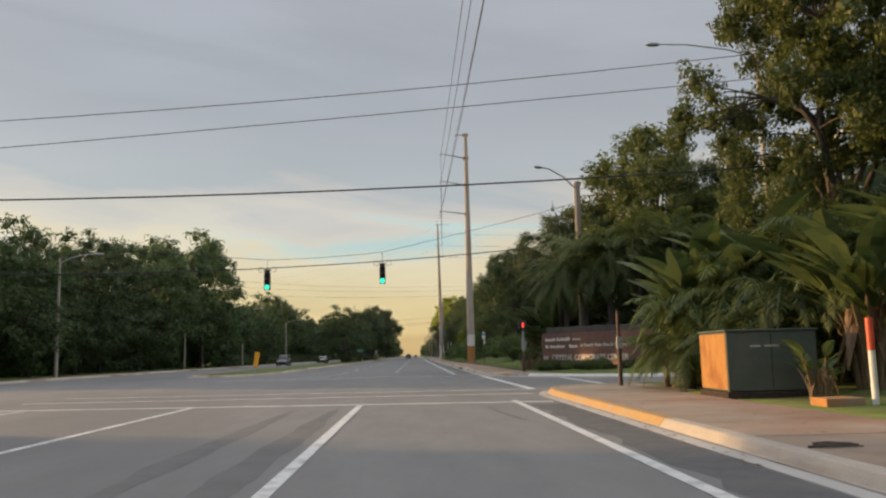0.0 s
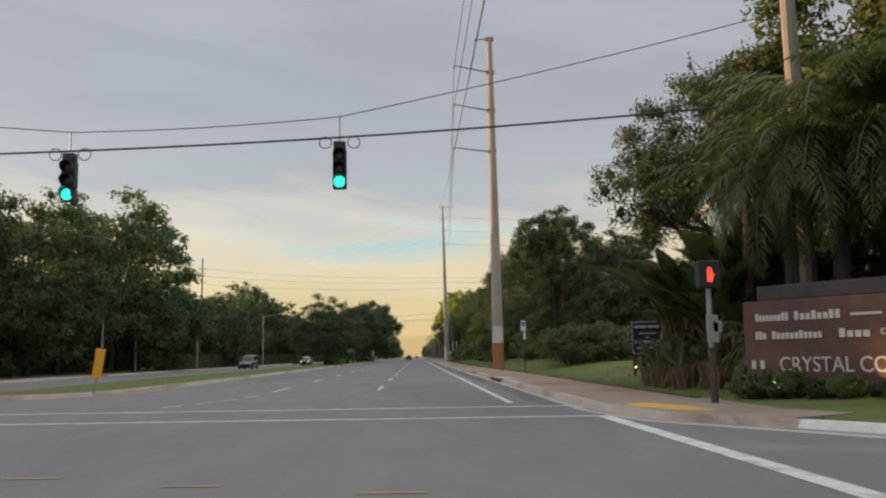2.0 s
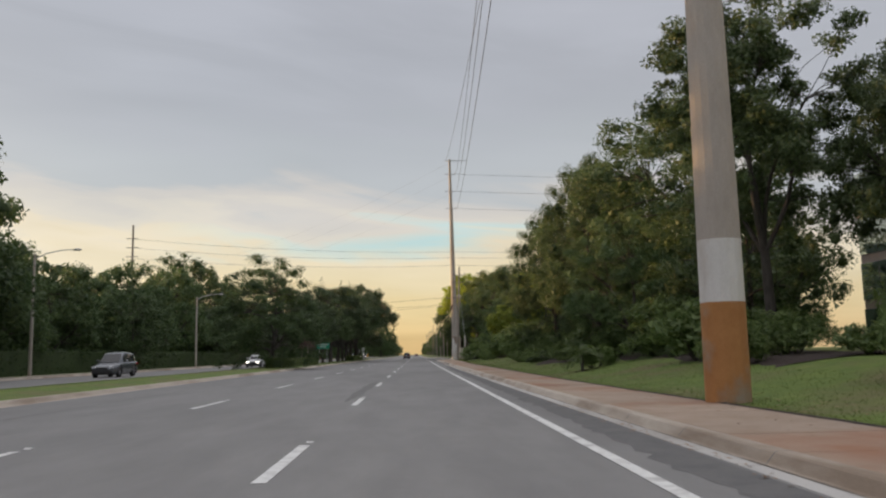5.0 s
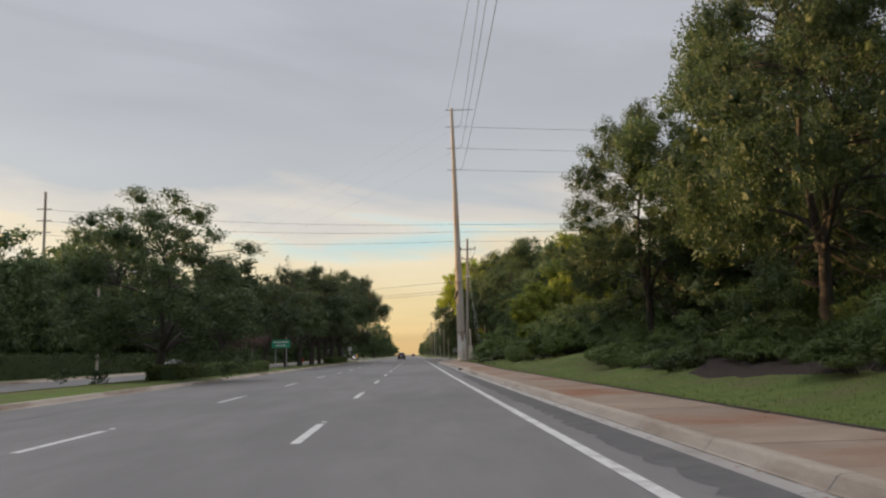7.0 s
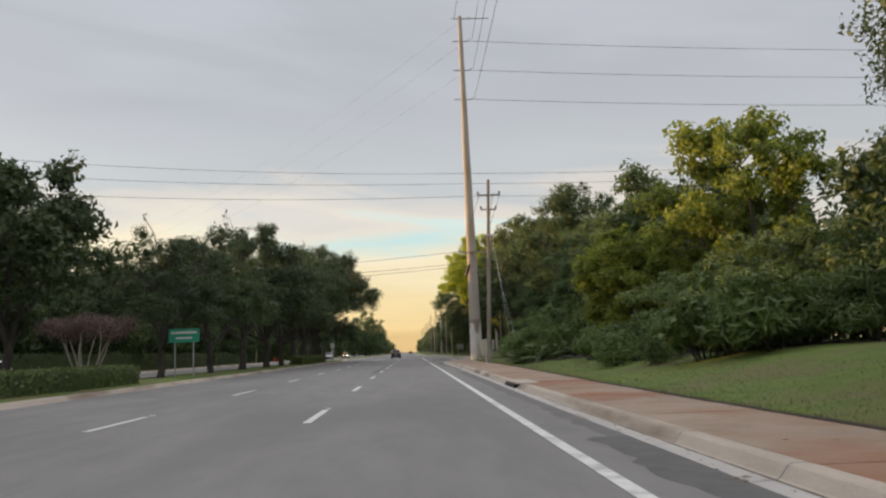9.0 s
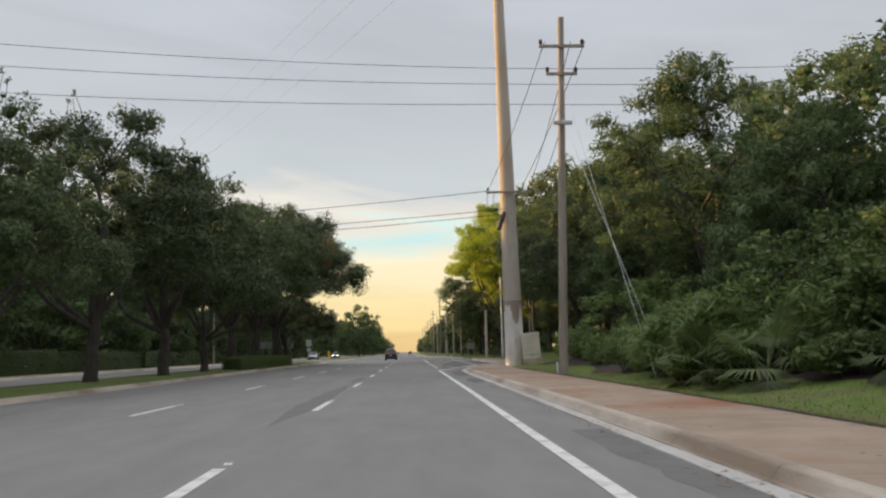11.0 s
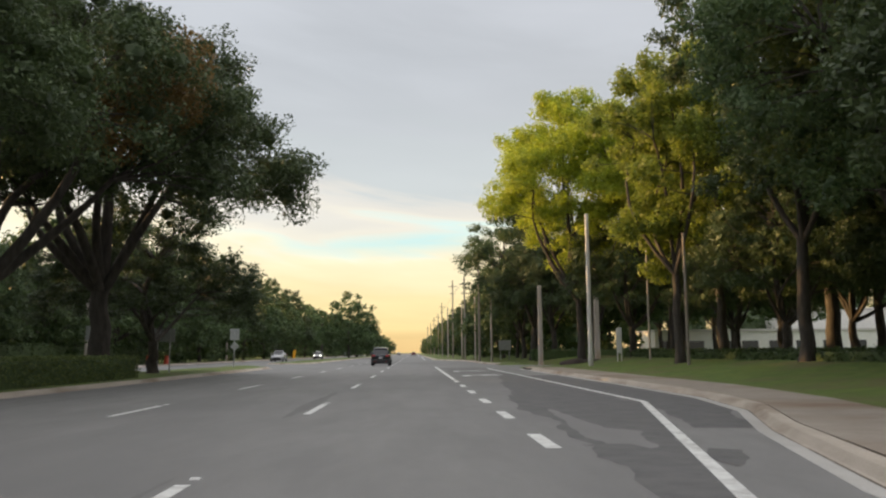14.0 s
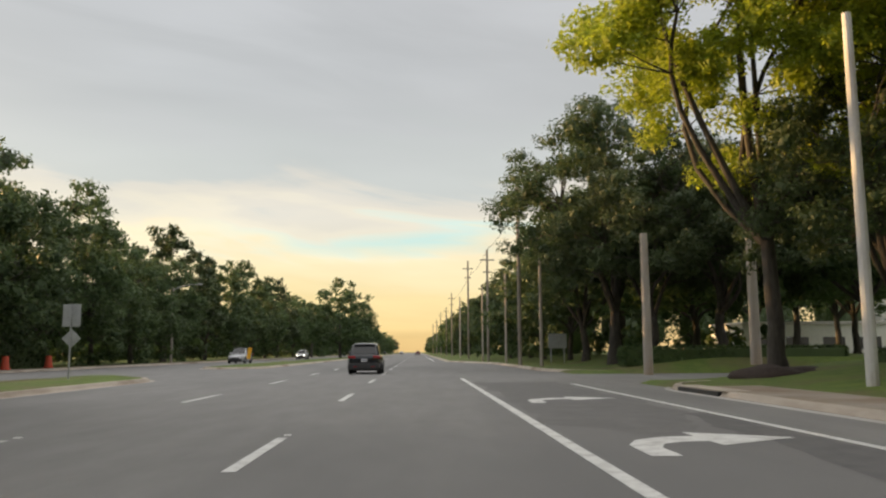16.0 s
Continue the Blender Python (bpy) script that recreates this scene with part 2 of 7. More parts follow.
M_POLEWHITE = surf("pole_whitewash", (0.66, 0.65, 0.63), (0.57, 0.555, 0.53), 2, 0.9, 0.25, 70, c3=(0.44, 0.39, 0.34), big=0.8, stretch=(1, 1, 0.35))
# rust on the pole; on the low box it paints orange sunlight
M_RUSTSUN = surf("rust_stained_or_sunlit_concrete", (0.42, 0.20, 0.07), (0.34, 0.15, 0.05), 2, 0.9, 0.25, 70, c3=(0.30, 0.24, 0.18), big=0.9)
M_WOOD = surf("weathered_wood", (0.22, 0.19, 0.16), (0.32, 0.28, 0.24), 4, 0.95, 0.5, 50, stretch=(1, 1, 0.12))
M_GALV = surf("galvanised_steel", (0.34, 0.35, 0.36), (0.44, 0.45, 0.46), 6, 0.5, 0.05, 80, metal=0.6)
M_BLACK = surf("black_housing", (0.015, 0.016, 0.016), (0.03, 0.03, 0.03), 8, 0.55, 0.05, 60)
M_CABLE = plain("cable_rubber", (0.03, 0.03, 0.032), 0.7)
M_BRICKWALL = surf("brown_stucco", (0.125, 0.072, 0.06), (0.16, 0.095, 0.08), 3, 0.9, 0.2, 120)
M_CAP = surf("dark_cap", (0.06, 0.055, 0.055), (0.09, 0.08, 0.08), 3, 0.85, 0.2, 80)
M_LETTER = surf("pale_metal_letters", (0.66, 0.64, 0.60), (0.58, 0.56, 0.52), 12, 0.5, 0.0, 80)
M_GREENBOX = surf("green_painted_steel", (0.055, 0.075, 0.062), (0.075, 0.095, 0.08), 2.5, 0.55, 0.05, 60, c3=(0.09, 0.10, 0.085), big=0.9)
# green box's side with the low sun's orange put into its colour
M_SUNPANEL = surf("sunlit_weathered_steel", (0.40, 0.20, 0.055), (0.34, 0.16, 0.04), 3, 0.85, 0.05, 60, c3=(0.26, 0.10, 0.03), big=1.6)
# worn kerb tone with orange sunlight mixed into the colour
M_SUNKERB = surf("sunlit_worn_kerb", (0.44, 0.27, 0.10), (0.37, 0.225, 0.09), 4, 0.8, 0.2, 70, c3=(0.33, 0.26, 0.19), big=1.2)
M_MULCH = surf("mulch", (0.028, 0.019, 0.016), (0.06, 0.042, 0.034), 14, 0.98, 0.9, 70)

# ---- building helpers ----


def mesh_of(name, verts, faces, mat=None, smooth=False):
    me = bpy.data.meshes.new(name)
    me.from_pydata([tuple(v) for v in verts], [], faces)
    if mat:
        me.materials.append(mat)
    if smooth:
        me.polygons.foreach_set("use_smooth", [True] * len(me.polygons))
    me.update()
    return me


def part(name, bm, mat, parent=None, label="", smooth=False):
    me = bpy.data.meshes.new(name)
    bmesh.ops.recalc_face_normals(bm, faces=bm.faces)
    bm.to_mesh(me)
    bm.free()
    me.materials.append(mat)
    if smooth:
        me.polygons.foreach_set("use_smooth", [True] * len(me.polygons))
    ob = new(name, me)
    ob.parent = parent
    if label:
        ob["label"] = label
    return ob


def empty(name, m, label, category, group="", kind=""):
    ob = new(name)
    ob.empty_display_size = 0.2
    ob.matrix_world = m
    return tagged(ob, label, category, group, kind)


def box(bm, lo, hi, bevel=0.0, m=None):
    r = bmesh.ops.create_cube(bm, size=1.0)
    c = [(a + b) / 2 for a, b in zip(lo, hi)]
    s = [b - a for a, b in zip(lo, hi)]
    for v in r["verts"]:
        v.co = Vector((v.co.x * s[0] + c[0], v.co.y * s[1] + c[1], v.co.z * s[2] + c[2]))
    if bevel:
        es = list({e for v in r["verts"] for e in v.link_edges})
        r2 = bmesh.ops.bevel(bm, geom=es, offset=bevel, segments=2, affect="EDGES", profile=0.6)
        vs = list({v for f in r2["faces"] for v in f.verts} | {v for v in r["verts"] if v.is_valid})
    else:
        vs = r["verts"]
    if m is not None:
        bmesh.ops.transform(bm, matrix=m, verts=vs)
    return bm


def tube(bm, pts, radii, sides=8, caps=True):
    """A round bar along points, each with its radius."""
    pts = [Vector(p) for p in pts]
    if isinstance(radii, (int, float)):
        radii = [radii] * len(pts)
    rings = []
    ref = Vector((0.31, 0.72, 0.2)).normalized()
    for i, p in enumerate(pts):
        d = (pts[min(i + 1, len(pts) - 1)] - pts[max(i - 1, 0)]).normalized()
        if abs(d.dot(ref)) > 0.95:
            ref = Vector((1, 0, 0)) if abs(d.x) < 0.8 else Vector((0, 0, 1))
        u = d.cross(ref).normalized()
        v = d.cross(u)
        rings.append([bm.verts.new(p + (u * math.cos(a) + v * math.sin(a)) * radii[i]) for a in [2 * math.pi * k / sides for k in range(sides)]])
    for a, b in zip(rings, rings[1:]):
        for k in range(sides):
            bm.faces.new((a[k], a[(k + 1) % sides], b[(k + 1) % sides], b[k]))
    if caps:
        bm.faces.new(rings[0][::-1])
        bm.faces.new(rings[-1])
    return bm


def sweep(path, profile, closed=False):
    """Verts and faces of a profile (offset to the right of the way, height) swept along a plan path."""
    P = [Vector((x, y)) for x, y in path]
    vs, fs, n = [], [], len(profile)
    for i, p in enumerate(P):
        a, b = P[max(i - 1, 0)], P[min(i + 1, len(P) - 1)]
        d0 = (p - a).normalized() if i else (b - p).normalized()
        d1 = (b - p).normalized() if i < len(P) - 1 else d0
        d = (d0 + d1).normalized()
        k = 1 / max(0.5, d.dot(d1))
        nx, ny = d.y * k, -d.x * k
        vs += [(p.x + nx * o, p.y + ny * o, z) for o, z in profile]
    for i in range(len(P) - 1):
        for j in range(n - 1):
            a = i * n + j
            fs.append((a, a + n, a + n + 1, a + 1))
    return vs, fs


def arc(cx, cy, r, a0, a1, n=8):
    return [(cx + r * math.cos(radians(a0 + (a1 - a0) * i / n)), cy + r * math.sin(radians(a0 + (a1 - a0) * i / n))) for i in range(n + 1)]


def dense(path, step):
    out = []
    for (x0, y0), (x1, y1) in zip(path, path[1:]):
        n = max(1, int(math.hypot(x1 - x0, y1 - y0) / step))
        out += [(x0 + (x1 - x0) * i / n, y0 + (y1 - y0) * i / n) for i in range(n)]
    return out + [path[-1]]


def smooth(a, b, t):
    t = min(1, max(0, (t - a) / (b - a)))
    return t * t * (3 - 2 * t)


def kerb_x(y):
    """The kerb's front along the road."""
    return 3.3 - 0.14 * smooth(70, 110, y) + 0.26 * smooth(150, 195, y)


def lawn_x(y):
    """Where the pavement ends and the grass begins."""
    return 5.98 - 0.33 * smooth(20, 55, y) - 0.5 * smooth(75, 108, y) + 0.83 * smooth(152, 196, y)


def rise(x, y):
    """Height of the ground."""
    if x > 3:
        edge = lawn_x(y) + 0.12 if y < 225 else 9.6
        k = smooth(edge, edge + 7, x)
        top = 0.55 + 0.35 * smooth(70, 110, y) - 0.25 * smooth(200, 240, y)
        if y < 44:
            top = 0.25
        return 0.13 + top * k + 0.06 * noise.noise(Vector((x * 0.3, y * 0.3, 0))) * k
    return 0.13 + 0.05 * noise.noise(Vector((x * 0.3, y * 0.3, 3.0)))

# ---- roads, kerbs, pavements and lawns ----
FAR = 1500.0
RIGHT_NEAR = [(3.3, -80), (3.3, 12.5), (3.3, 22.3), (3.38, 23.5), (3.62, 24.7), (4.1, 25.5), (5.0, 26.1), (6.4, 26.35), (9, 26.5), (30, 26.6), (140, 26.6)]
CORNER = [(140, 35.2), (30, 35.2), (13.5, 35.3), (11, 35.6), (9.1, 36.4), (8.1, 37.2), (7.0, 38.3), (5.9, 39.8), (4.95, 41.3), (3.75, 43.2), (3.3, 46.0)]
RIGHT_FAR = CORNER + [(kerb_x(y), y) for y in range(60, 211, 5)] + [(3.42, 216), (3.62, 222), (4.35, 227.5), (5.6, 232.5), (6.9, 236.5), (7.6, 241), (7.8, 250), (7.8, 276)] + arc(13.8, 276, 6.0, 180, 95, 8)[1:] + [(40, 283)]
RIGHT_BEYOND = [(40, 296), (17, 295.5)] + arc(14, 302, 6.4, 270, 180, 8)[1:] + [(7.4, 330), (3.6, 350), (3.4, FAR)]
LEFT_NEAR = [(-140, 24), (-33, 24)] + arc(-33, 18, 6, 90, 0, 8)[1:] + [(-27, -80)]
LEFT_FAR = [(-27, FAR), (-27, 52)] + arc(-33, 52, 6, 0, -90, 8)[1:] + [(-140, 46)]


def in_road(x, y):
    if 26.3 < y < 47 and x > 3.25:
        for (xa, ya), (xb, yb) in zip(CORNER, CORNER[1:]):
            if xb <= x <= xa:
                return y < ya + (yb - ya) * (x - xa) / (xb - xa) + 0.4
    if x > 3 and 283.2 < y < 295.6 and x < 41:
        return True
    if 24 < y < 46 and x < -26.9:
        return True
    if -27 < x < 3.25:
        return True
    return x < 7.7 and 236.5 < y < 345 and x > 3


def build_ground():
    xs = [-1500, -600, -250, -120, -70, -50, -40] + [v * 1.0 for v in range(-34, -27)] + [-27.15] + [-26.8, 3.15, 3.45, 5.95]
    xs += [6.1 + 0.8 * i for i in range(14)] + [18, 20, 23, 27, 33, 40, 50, 70, 120, 250, 600, 1500]
    ys = [-200, -80, -40] + [v * 2.0 for v in range(-10, 17)] + [34 + 0.5 * v for v in range(26)] + [v * 2.0 for v in range(24, 160)] + [330, 345, 360, 380, 400, 450, 520, 650, 900, FAR + 2000]
    vs, fs = [], []
    for y in ys:
        for x in xs:
            if 3.4 < x < 12 and y < 222:
                x += (lawn_x(y) - 5.98) * (1 if x < 6.2 else (12 - x) / 5.8) * (x > 3.5)
            road = in_road(x, y) or (x < 7.9 and 226 < y < 346 and x > 3) or (x < (lawn_x(y) - 0.02 if y < 222 else 5.96) and x > 3.2 and y > -80)
            near = 1.0 if abs(x) < 200 else 0.0
            z = -0.12 if road else rise(x, y) * near
            if -27.2 < x < 3.4:
                z = -0.12
            vs.append((x, y, z))
    n = len(xs)
    for j in range(len(ys) - 1):
        for i in range(n - 1):
            a = j * n + i
            fs.append((a, a + 1, a + n + 1, a + n))
    ob = new("ground", mesh_of("ground", vs, fs, M_GRASS, True))
    tagged(ob, "mown grass verge rising from the pavement into soil", "ground", kind="structure")


def poly_sheet(name, polys, mat, label, z, kind="structure", category="road"):
    vs, fs = [], []
    for p in polys:
        a = len(vs)
        vs += [(x, y, z) for x, y in p]
        fs.append(tuple(range(a, a + len(p))))
    ob = new(name, mesh_of(name, vs, fs, mat))
    return tagged(ob, label, category, kind=kind)


build_ground()
poly_sheet("road", [
    [(-27.05, -200), (3.35, -200), (3.35, FAR), (-27.05, FAR)],
    [(3.35, 18), (3.4, 23.5), (4.6, 25.4), (5.5, 26.1), (6.6, 26.45), (9, 26.6), (30, 26.7), (140, 26.7), (140, 35.3), (13.5, 35.4), (11, 35.7), (9.1, 36.5), (8.1, 37.3), (7.0, 38.4), (5.9, 39.9), (4.95, 41.4), (3.75, 43.3), (3.35, 46)],
    [(3.35, 217), (5.7, 232.5), (7.5, 240), (7.75, 250), (7.75, 277), (9.5, 281), (13.5, 282.8), (42, 282.8), (42, 296), (13.6, 295.8), (8.5, 299), (7.7, 303), (7.5, 331), (3.5, 351), (3.35, 352)],
    [(-27.05, 18), (-27.05, 52), (-30, 47.2), (-34, 46.1), (-140, 46.1), (-140, 23.9), (-33, 23.9), (-28.6, 22.2)],
], M_ASPHALT, "grey worn asphalt road with faded wheel tracks", 0.0)

KERB = [(-0.36, 0.004), (-0.16, 0.012), (-0.12, 0.03), (-0.035, 0.135), (0.0, 0.15), (0.15, 0.15), (0.16, 0.0)]
for nm, path, lab in (("kerb_near", RIGHT_NEAR, "concrete kerb and gutter turning into the side street"), ("kerb_far", RIGHT_FAR, "long pale concrete kerb and gutter along the road"), ("kerb_beyond", RIGHT_BEYOND, "concrete kerb past the driveway")):
    v, f = sweep(dense(path, 3.0), KERB)
    tagged(new(nm, mesh_of(nm, v, f, M_CONC, False)), lab, "kerb", kind="structure")
for nm, path in (("kerb_left_near", LEFT_NEAR), ("kerb_left_far", LEFT_FAR)):
    v, f = sweep(dense([(x, y) for x, y in path[::-1]], 8.0), [(-o, z) for o, z in KERB])
    tagged(new(nm, mesh_of(nm, v, f, M_CONC, False)), "concrete kerb along the far carriageway", "kerb", kind="structure")

M_SEAM = surf("dirt_seam", (0.10, 0.085, 0.07), (0.19, 0.16, 0.13), 3, 0.95, 0.2, 80, c3=(0.36, 0.31, 0.26), big=0.6)
M_GUTTER = surf("pale_gutter_concrete", (0.40, 0.385, 0.365), (0.49, 0.475, 0.45), 2.0, 0.9, 0.15, 90, c3=(0.27, 0.245, 0.22), big=0.5, stretch=(1, 0.2, 1))
for nm, path in (("gutter_near", RIGHT_NEAR), ("gutter_far", RIGHT_FAR)):
    v, f = sweep(dense(path, 3.0), [(-0.37, 0.003), (-0.36, 0.007), (-0.165, 0.0155)])
    tagged(new(nm, mesh_of(nm, v, f, M_GUTTER)), "pale concrete gutter pan at the foot of the kerb", "gutter", kind="structure")
    v, f = sweep(dense(path, 3.0), [(-0.178, 0.0175), (-0.15, 0.0215)])
    tagged(new(nm + "_seam", mesh_of(nm + "_seam", v, f, M_SEAM)), "dark dirt seam between gutter and kerb", "seam", kind="structure")

# ---- road markings, median, pavements ----


def mark(name, polys, label, mat=None, z=0.006, group="", category="road marking"):
    vs, fs = [], []
    for p in polys:
        a = len(vs)
        vs += [(x, y, z) for x, y in p]
        fs.append(tuple(range(a, a + len(p))))
    ob = new(name, mesh_of(name, vs, fs, mat or M_PAINT))
    return tagged(ob, label, category, group)


def stripe(pts, w):
    """Quads of a painted line of width w along points."""
    out = []
    for (x0, y0), (x1, y1) in zip(pts, pts[1:]):
        d = Vector((x1 - x0, y1 - y0)).normalized()
        nx, ny = -d.y * w / 2, d.x * w / 2
        out.append([(x0 + nx, y0 + ny), (x0 - nx, y0 - ny), (x1 - nx, y1 - ny), (x1 + nx, y1 + ny)])
    return out


M_FADED = surf("faded_yellow_paint", (0.40, 0.27, 0.12), (0.31, 0.23, 0.13), 5, 0.8, 0.1, 60, c3=(0.22, 0.20, 0.17), big=2.0)
DASH0, PERIOD, DASHLEN = 59.08, 11.864, 3.25
dash_me = mesh_of("lane_dash", [(-0.075, 0, 0), (0.075, 0, 0), (0.075, DASHLEN, 0), (-0.075, DASHLEN, 0)], [(0, 1, 2, 3)], M_PAINT)
for k in range(0, 45):
    for x in (-1.9, -5.74):
        ob = new("lane_dash", dash_me)
        ob.location = (x, DASH0 + PERIOD * k, 0.006)
        tagged(ob, "short worn white dash between two lanes", "lane marking", "dashes between the lanes")
stud_me = mesh_of("road_stud", [(-0.05, -0.05, 0), (0.05, -0.05, 0), (0.05, 0.05, 0), (-0.05, 0.05, 0), (-0.045, -0.025, 0.016), (0.045, -0.025, 0.016), (0.045, 0.025, 0.016), (-0.045, 0.025, 0.016)],
                  [(0, 1, 5, 4), (1, 2, 6, 5), (2, 3, 7, 6), (3, 0, 4, 7), (4, 5, 6, 7)], M_PAINT)
for k in range(0, 22):
    for x in (-1.9, -5.74):
        ob = new("road_stud", stud_me)
        ob.location = (x + 0.02, DASH0 + PERIOD * k + DASHLEN + 0.35, 0.002)
        tagged(ob, "small square reflective stud on the asphalt", "road stud", "studs between the lanes")
mark("edge_line", stripe([(1.83, 49.2), (1.80, 90), (1.78, 150), (1.89, 196), (1.88, 222.6), (5.62, 239.9), (5.62, 282)], 0.16), "long white edge line that bends into the turn lane")
mark("edge_line", stripe([(1.94, -60), (1.94, 20.7)], 0.16), "white edge line up to the stop line")
mark("edge_line", stripe([(1.94, 356), (1.94, 1100)], 0.16), "white edge line far along the road")
mark("lane_line", stripe([(-1.9, -60), (-1.9, 20.9)], 0.16), "solid white lane line up to the stop line")
mark("lane_line", stripe([(-6.2, -60), (-6.2, 21.0)], 0.15), "solid white lane line before the crossing")
mark("lane_line", stripe([(-10.6, -60), (-10.6, 21.4)], 0.15), "solid white lane line before the crossing")
mark("stop_line", stripe([(-13.5, 22.1), (2.8, 19.9)], 0.28), "worn white stop line across three lanes")
mark("crosswalk_line", stripe([(-12.5, 25.4), (2.9, 24.0)], 0.2), "white crosswalk line across the road")
mark("crosswalk_line", stripe([(-12.5, 28.4), (3.3, 26.8)], 0.2), "white crosswalk line across the road")
mark("crosswalk_line", stripe([(-11.5, 45.8), (3.3, 44.4)], 0.2), "white crosswalk line at the far side of the crossing")
mark("crosswalk_line", stripe([(-11.5, 48.9), (3.0, 47.6)], 0.2), "white crosswalk line at the far side of the crossing")
mark("crosswalk_line", stripe([(3.3, 26.8), (3.05, 44.4)], 0.28), "white crosswalk line across the side street")
mark("crosswalk_line", stripe([(6.35, 26.2), (6.35, 38.8)], 0.24), "white crosswalk line across the side street")
mark("side_line", stripe([(8.2, 28.0), (24, 28.9)], 0.16), "faint white line in the side street")
for x0, x1, y in [(-6.43, -6.03, 38.68), (-4.8, -4.2, 37.69), (-2.95, -2.36, 36.89), (-1.05, -0.41, 36.24), (0.85, 1.47, 35.62), (-3.67, -2.87, 34.45), (-1.56, -0.87, 34.73), (0.48, 1.09, 34.75), (2.37, 2.99, 34.53), (2.7, 3.15, 35.05)]:
    mark("guide_dash", stripe([(x0, y), (x1, y - 0.04)], 0.1), "short faded yellow dash guiding turns in the crossing", M_FADED, group="guide dashes in the crossing")
for x, y in ((-7.05, 50.2), (-6.6, 51.7), (-6.25, 53.2), (-6.0, 54.9)):
    mark("guide_dash", stripe([(x, y), (x + 0.3, y + 0.9)], 0.1), "short white dash of the turn lane", group="guide dashes past the crossing")
for k in range(6):
    y = 230.9 + k * 4.55
    mark("turn_lane_dash", stripe([(1.95, y), (1.95, y + 1.75)], 0.2), "short wide white dash beside the turn lane", group="dashes beside the turn lane")
mark("lane_line", stripe([(1.95, 256.5), (1.95, 289)], 0.18), "solid white line beside the turn lane")


def turn_arrow(x, y, s=1.0):
    pts = [(0.05, -0.55), (0.42, -0.55), (0.42, 0.25), (0.56, 0.62), (0.85, 0.86), (1.25, 0.92), (1.25, 0.42), (2.55, 1.25), (1.25, 2.1), (1.25, 1.55), (0.75, 1.48), (0.3, 1.1), (0.08, 0.55)]
    tri = [(0, 1, 2, 12), (12, 2, 3, 11), (11, 3, 4, 10), (10, 4, 5, 9), (6, 7, 8)]
    mark("turn_arrow", [[(x + pts[i][0] * s, y + pts[i][1] * s) for i in t] for t in tri], "large white right-turn arrow painted on asphalt", group="arrows in the turn lane")


turn_arrow(2.6, 262.2, 1.0)
turn_arrow(2.6, 271.8, 0.95)

# darker strips and patches where the asphalt is stained
random.seed(7)


def blot(x, y, w, l, n=22):
    return [(x + w * math.cos(a) * (0.75 + 0.5 * random.random()), y + l * math.sin(a) * (0.75 + 0.5 * random.random())) for a in [2 * math.pi * i / n for i in range(n)]]


def ribbon(x0, x1, y0, y1, step=1.2, j=0.13):
    n = int((y1 - y0) / step)
    left = [(x0 + random.uniform(-j, j), y0 + step * i) for i in range(n + 1)]
    return [[left[i], (x1, left[i][1]), (x1, left[i + 1][1]), left[i + 1]] for i in range(n)]


M_TRACK = surf("tyre_worn_asphalt", (0.142, 0.139, 0.137), (0.172, 0.169, 0.165), 1.5, 0.85, 0.2, 160, spec=0.3)


def worn(pts, step=0.3, j=0.1, seed=0.0):
    """A closed outline with frayed edges."""
    out = []
    for (xa, ya), (xb, yb) in zip(pts, pts[1:] + pts[:1]):
        l = math.hypot(xb - xa, yb - ya)
        n = max(1, int(l / step))
        nx, ny = (yb - ya) / l, -(xb - xa) / l
        for i in range(n):
            x, y = xa + (xb - xa) * i / n, ya + (yb - ya) * i / n
            k = j * (1.6 * noise.noise(Vector((x * 1.1, y * 0.55, seed))) + 0.9 * noise.noise(Vector((x * 4.0, y * 2.2, seed + 5))))
            out.append((x + nx * k, y + ny * k))
    return out


mark("gutter_stain", ribbon(2.16, 2.9, -60, 19, 0.5, 0.1), "dark stained asphalt beside the gutter", M_PATCH, 0.003, category="stain")
mark("gutter_stain", ribbon(2.36, 2.95, 48, 66, 0.5, 0.09), "dark stained asphalt beside the gutter", M_TRACK, 0.003, category="stain")
mark("gutter_stain", ribbon(2.26, 2.85, 66, 150, 0.3, 0.1), "dark stained asphalt beside the gutter", M_PATCH, 0.003, category="stain")
mark("gutter_stain", ribbon(2.5, 2.95, 150, 184, 0.5, 0.08), "dark stained asphalt beside the gutter", M_TRACK, 0.003, category="stain")
mark("asphalt_patch", [worn([(2.15, 223.5), (2.36, 227.5), (2.37, 231.3), (2.67, 234.7), (2.35, 237.9), (2.95, 244.5), (3.4, 250), (4.2, 259), (5.0, 268), (5.5, 268), (5.5, 239.6), (4.15, 233.3), (3.0, 227.7)], 0.4, 0.16)], "darker resurfaced asphalt in the turn lane", M_PATCH, 0.003, category="patch")
mark("asphalt_patch", [worn([(3.02, 237.8), (3.21, 233.5), (3.61, 232.9), (3.24, 230.9), (2.84, 230.6), (2.61, 232.1)], 0.25, 0.08)], "paler worn asphalt showing through the patch", M_ASPHALT, 0.0036, category="patch")
mark("asphalt_patch", [worn([(2.37, 231.3), (3.02, 231.25), (3.09, 230.25), (2.64, 228.8), (2.45, 229.1), (2.2, 230.0)], 0.25, 0.1)], "dark oily blot on the asphalt", M_PATCH, 0.0042, category="stain")
mark("asphalt_patch", [worn([(5.72, 240.6), (5.72, 262), (7.42, 262), (7.4, 240.4), (5.54, 233.2), (4.55, 233.3)], 0.3, 0.1)], "dark strip between edge line and gutter", M_PATCH, 0.0032, category="patch")
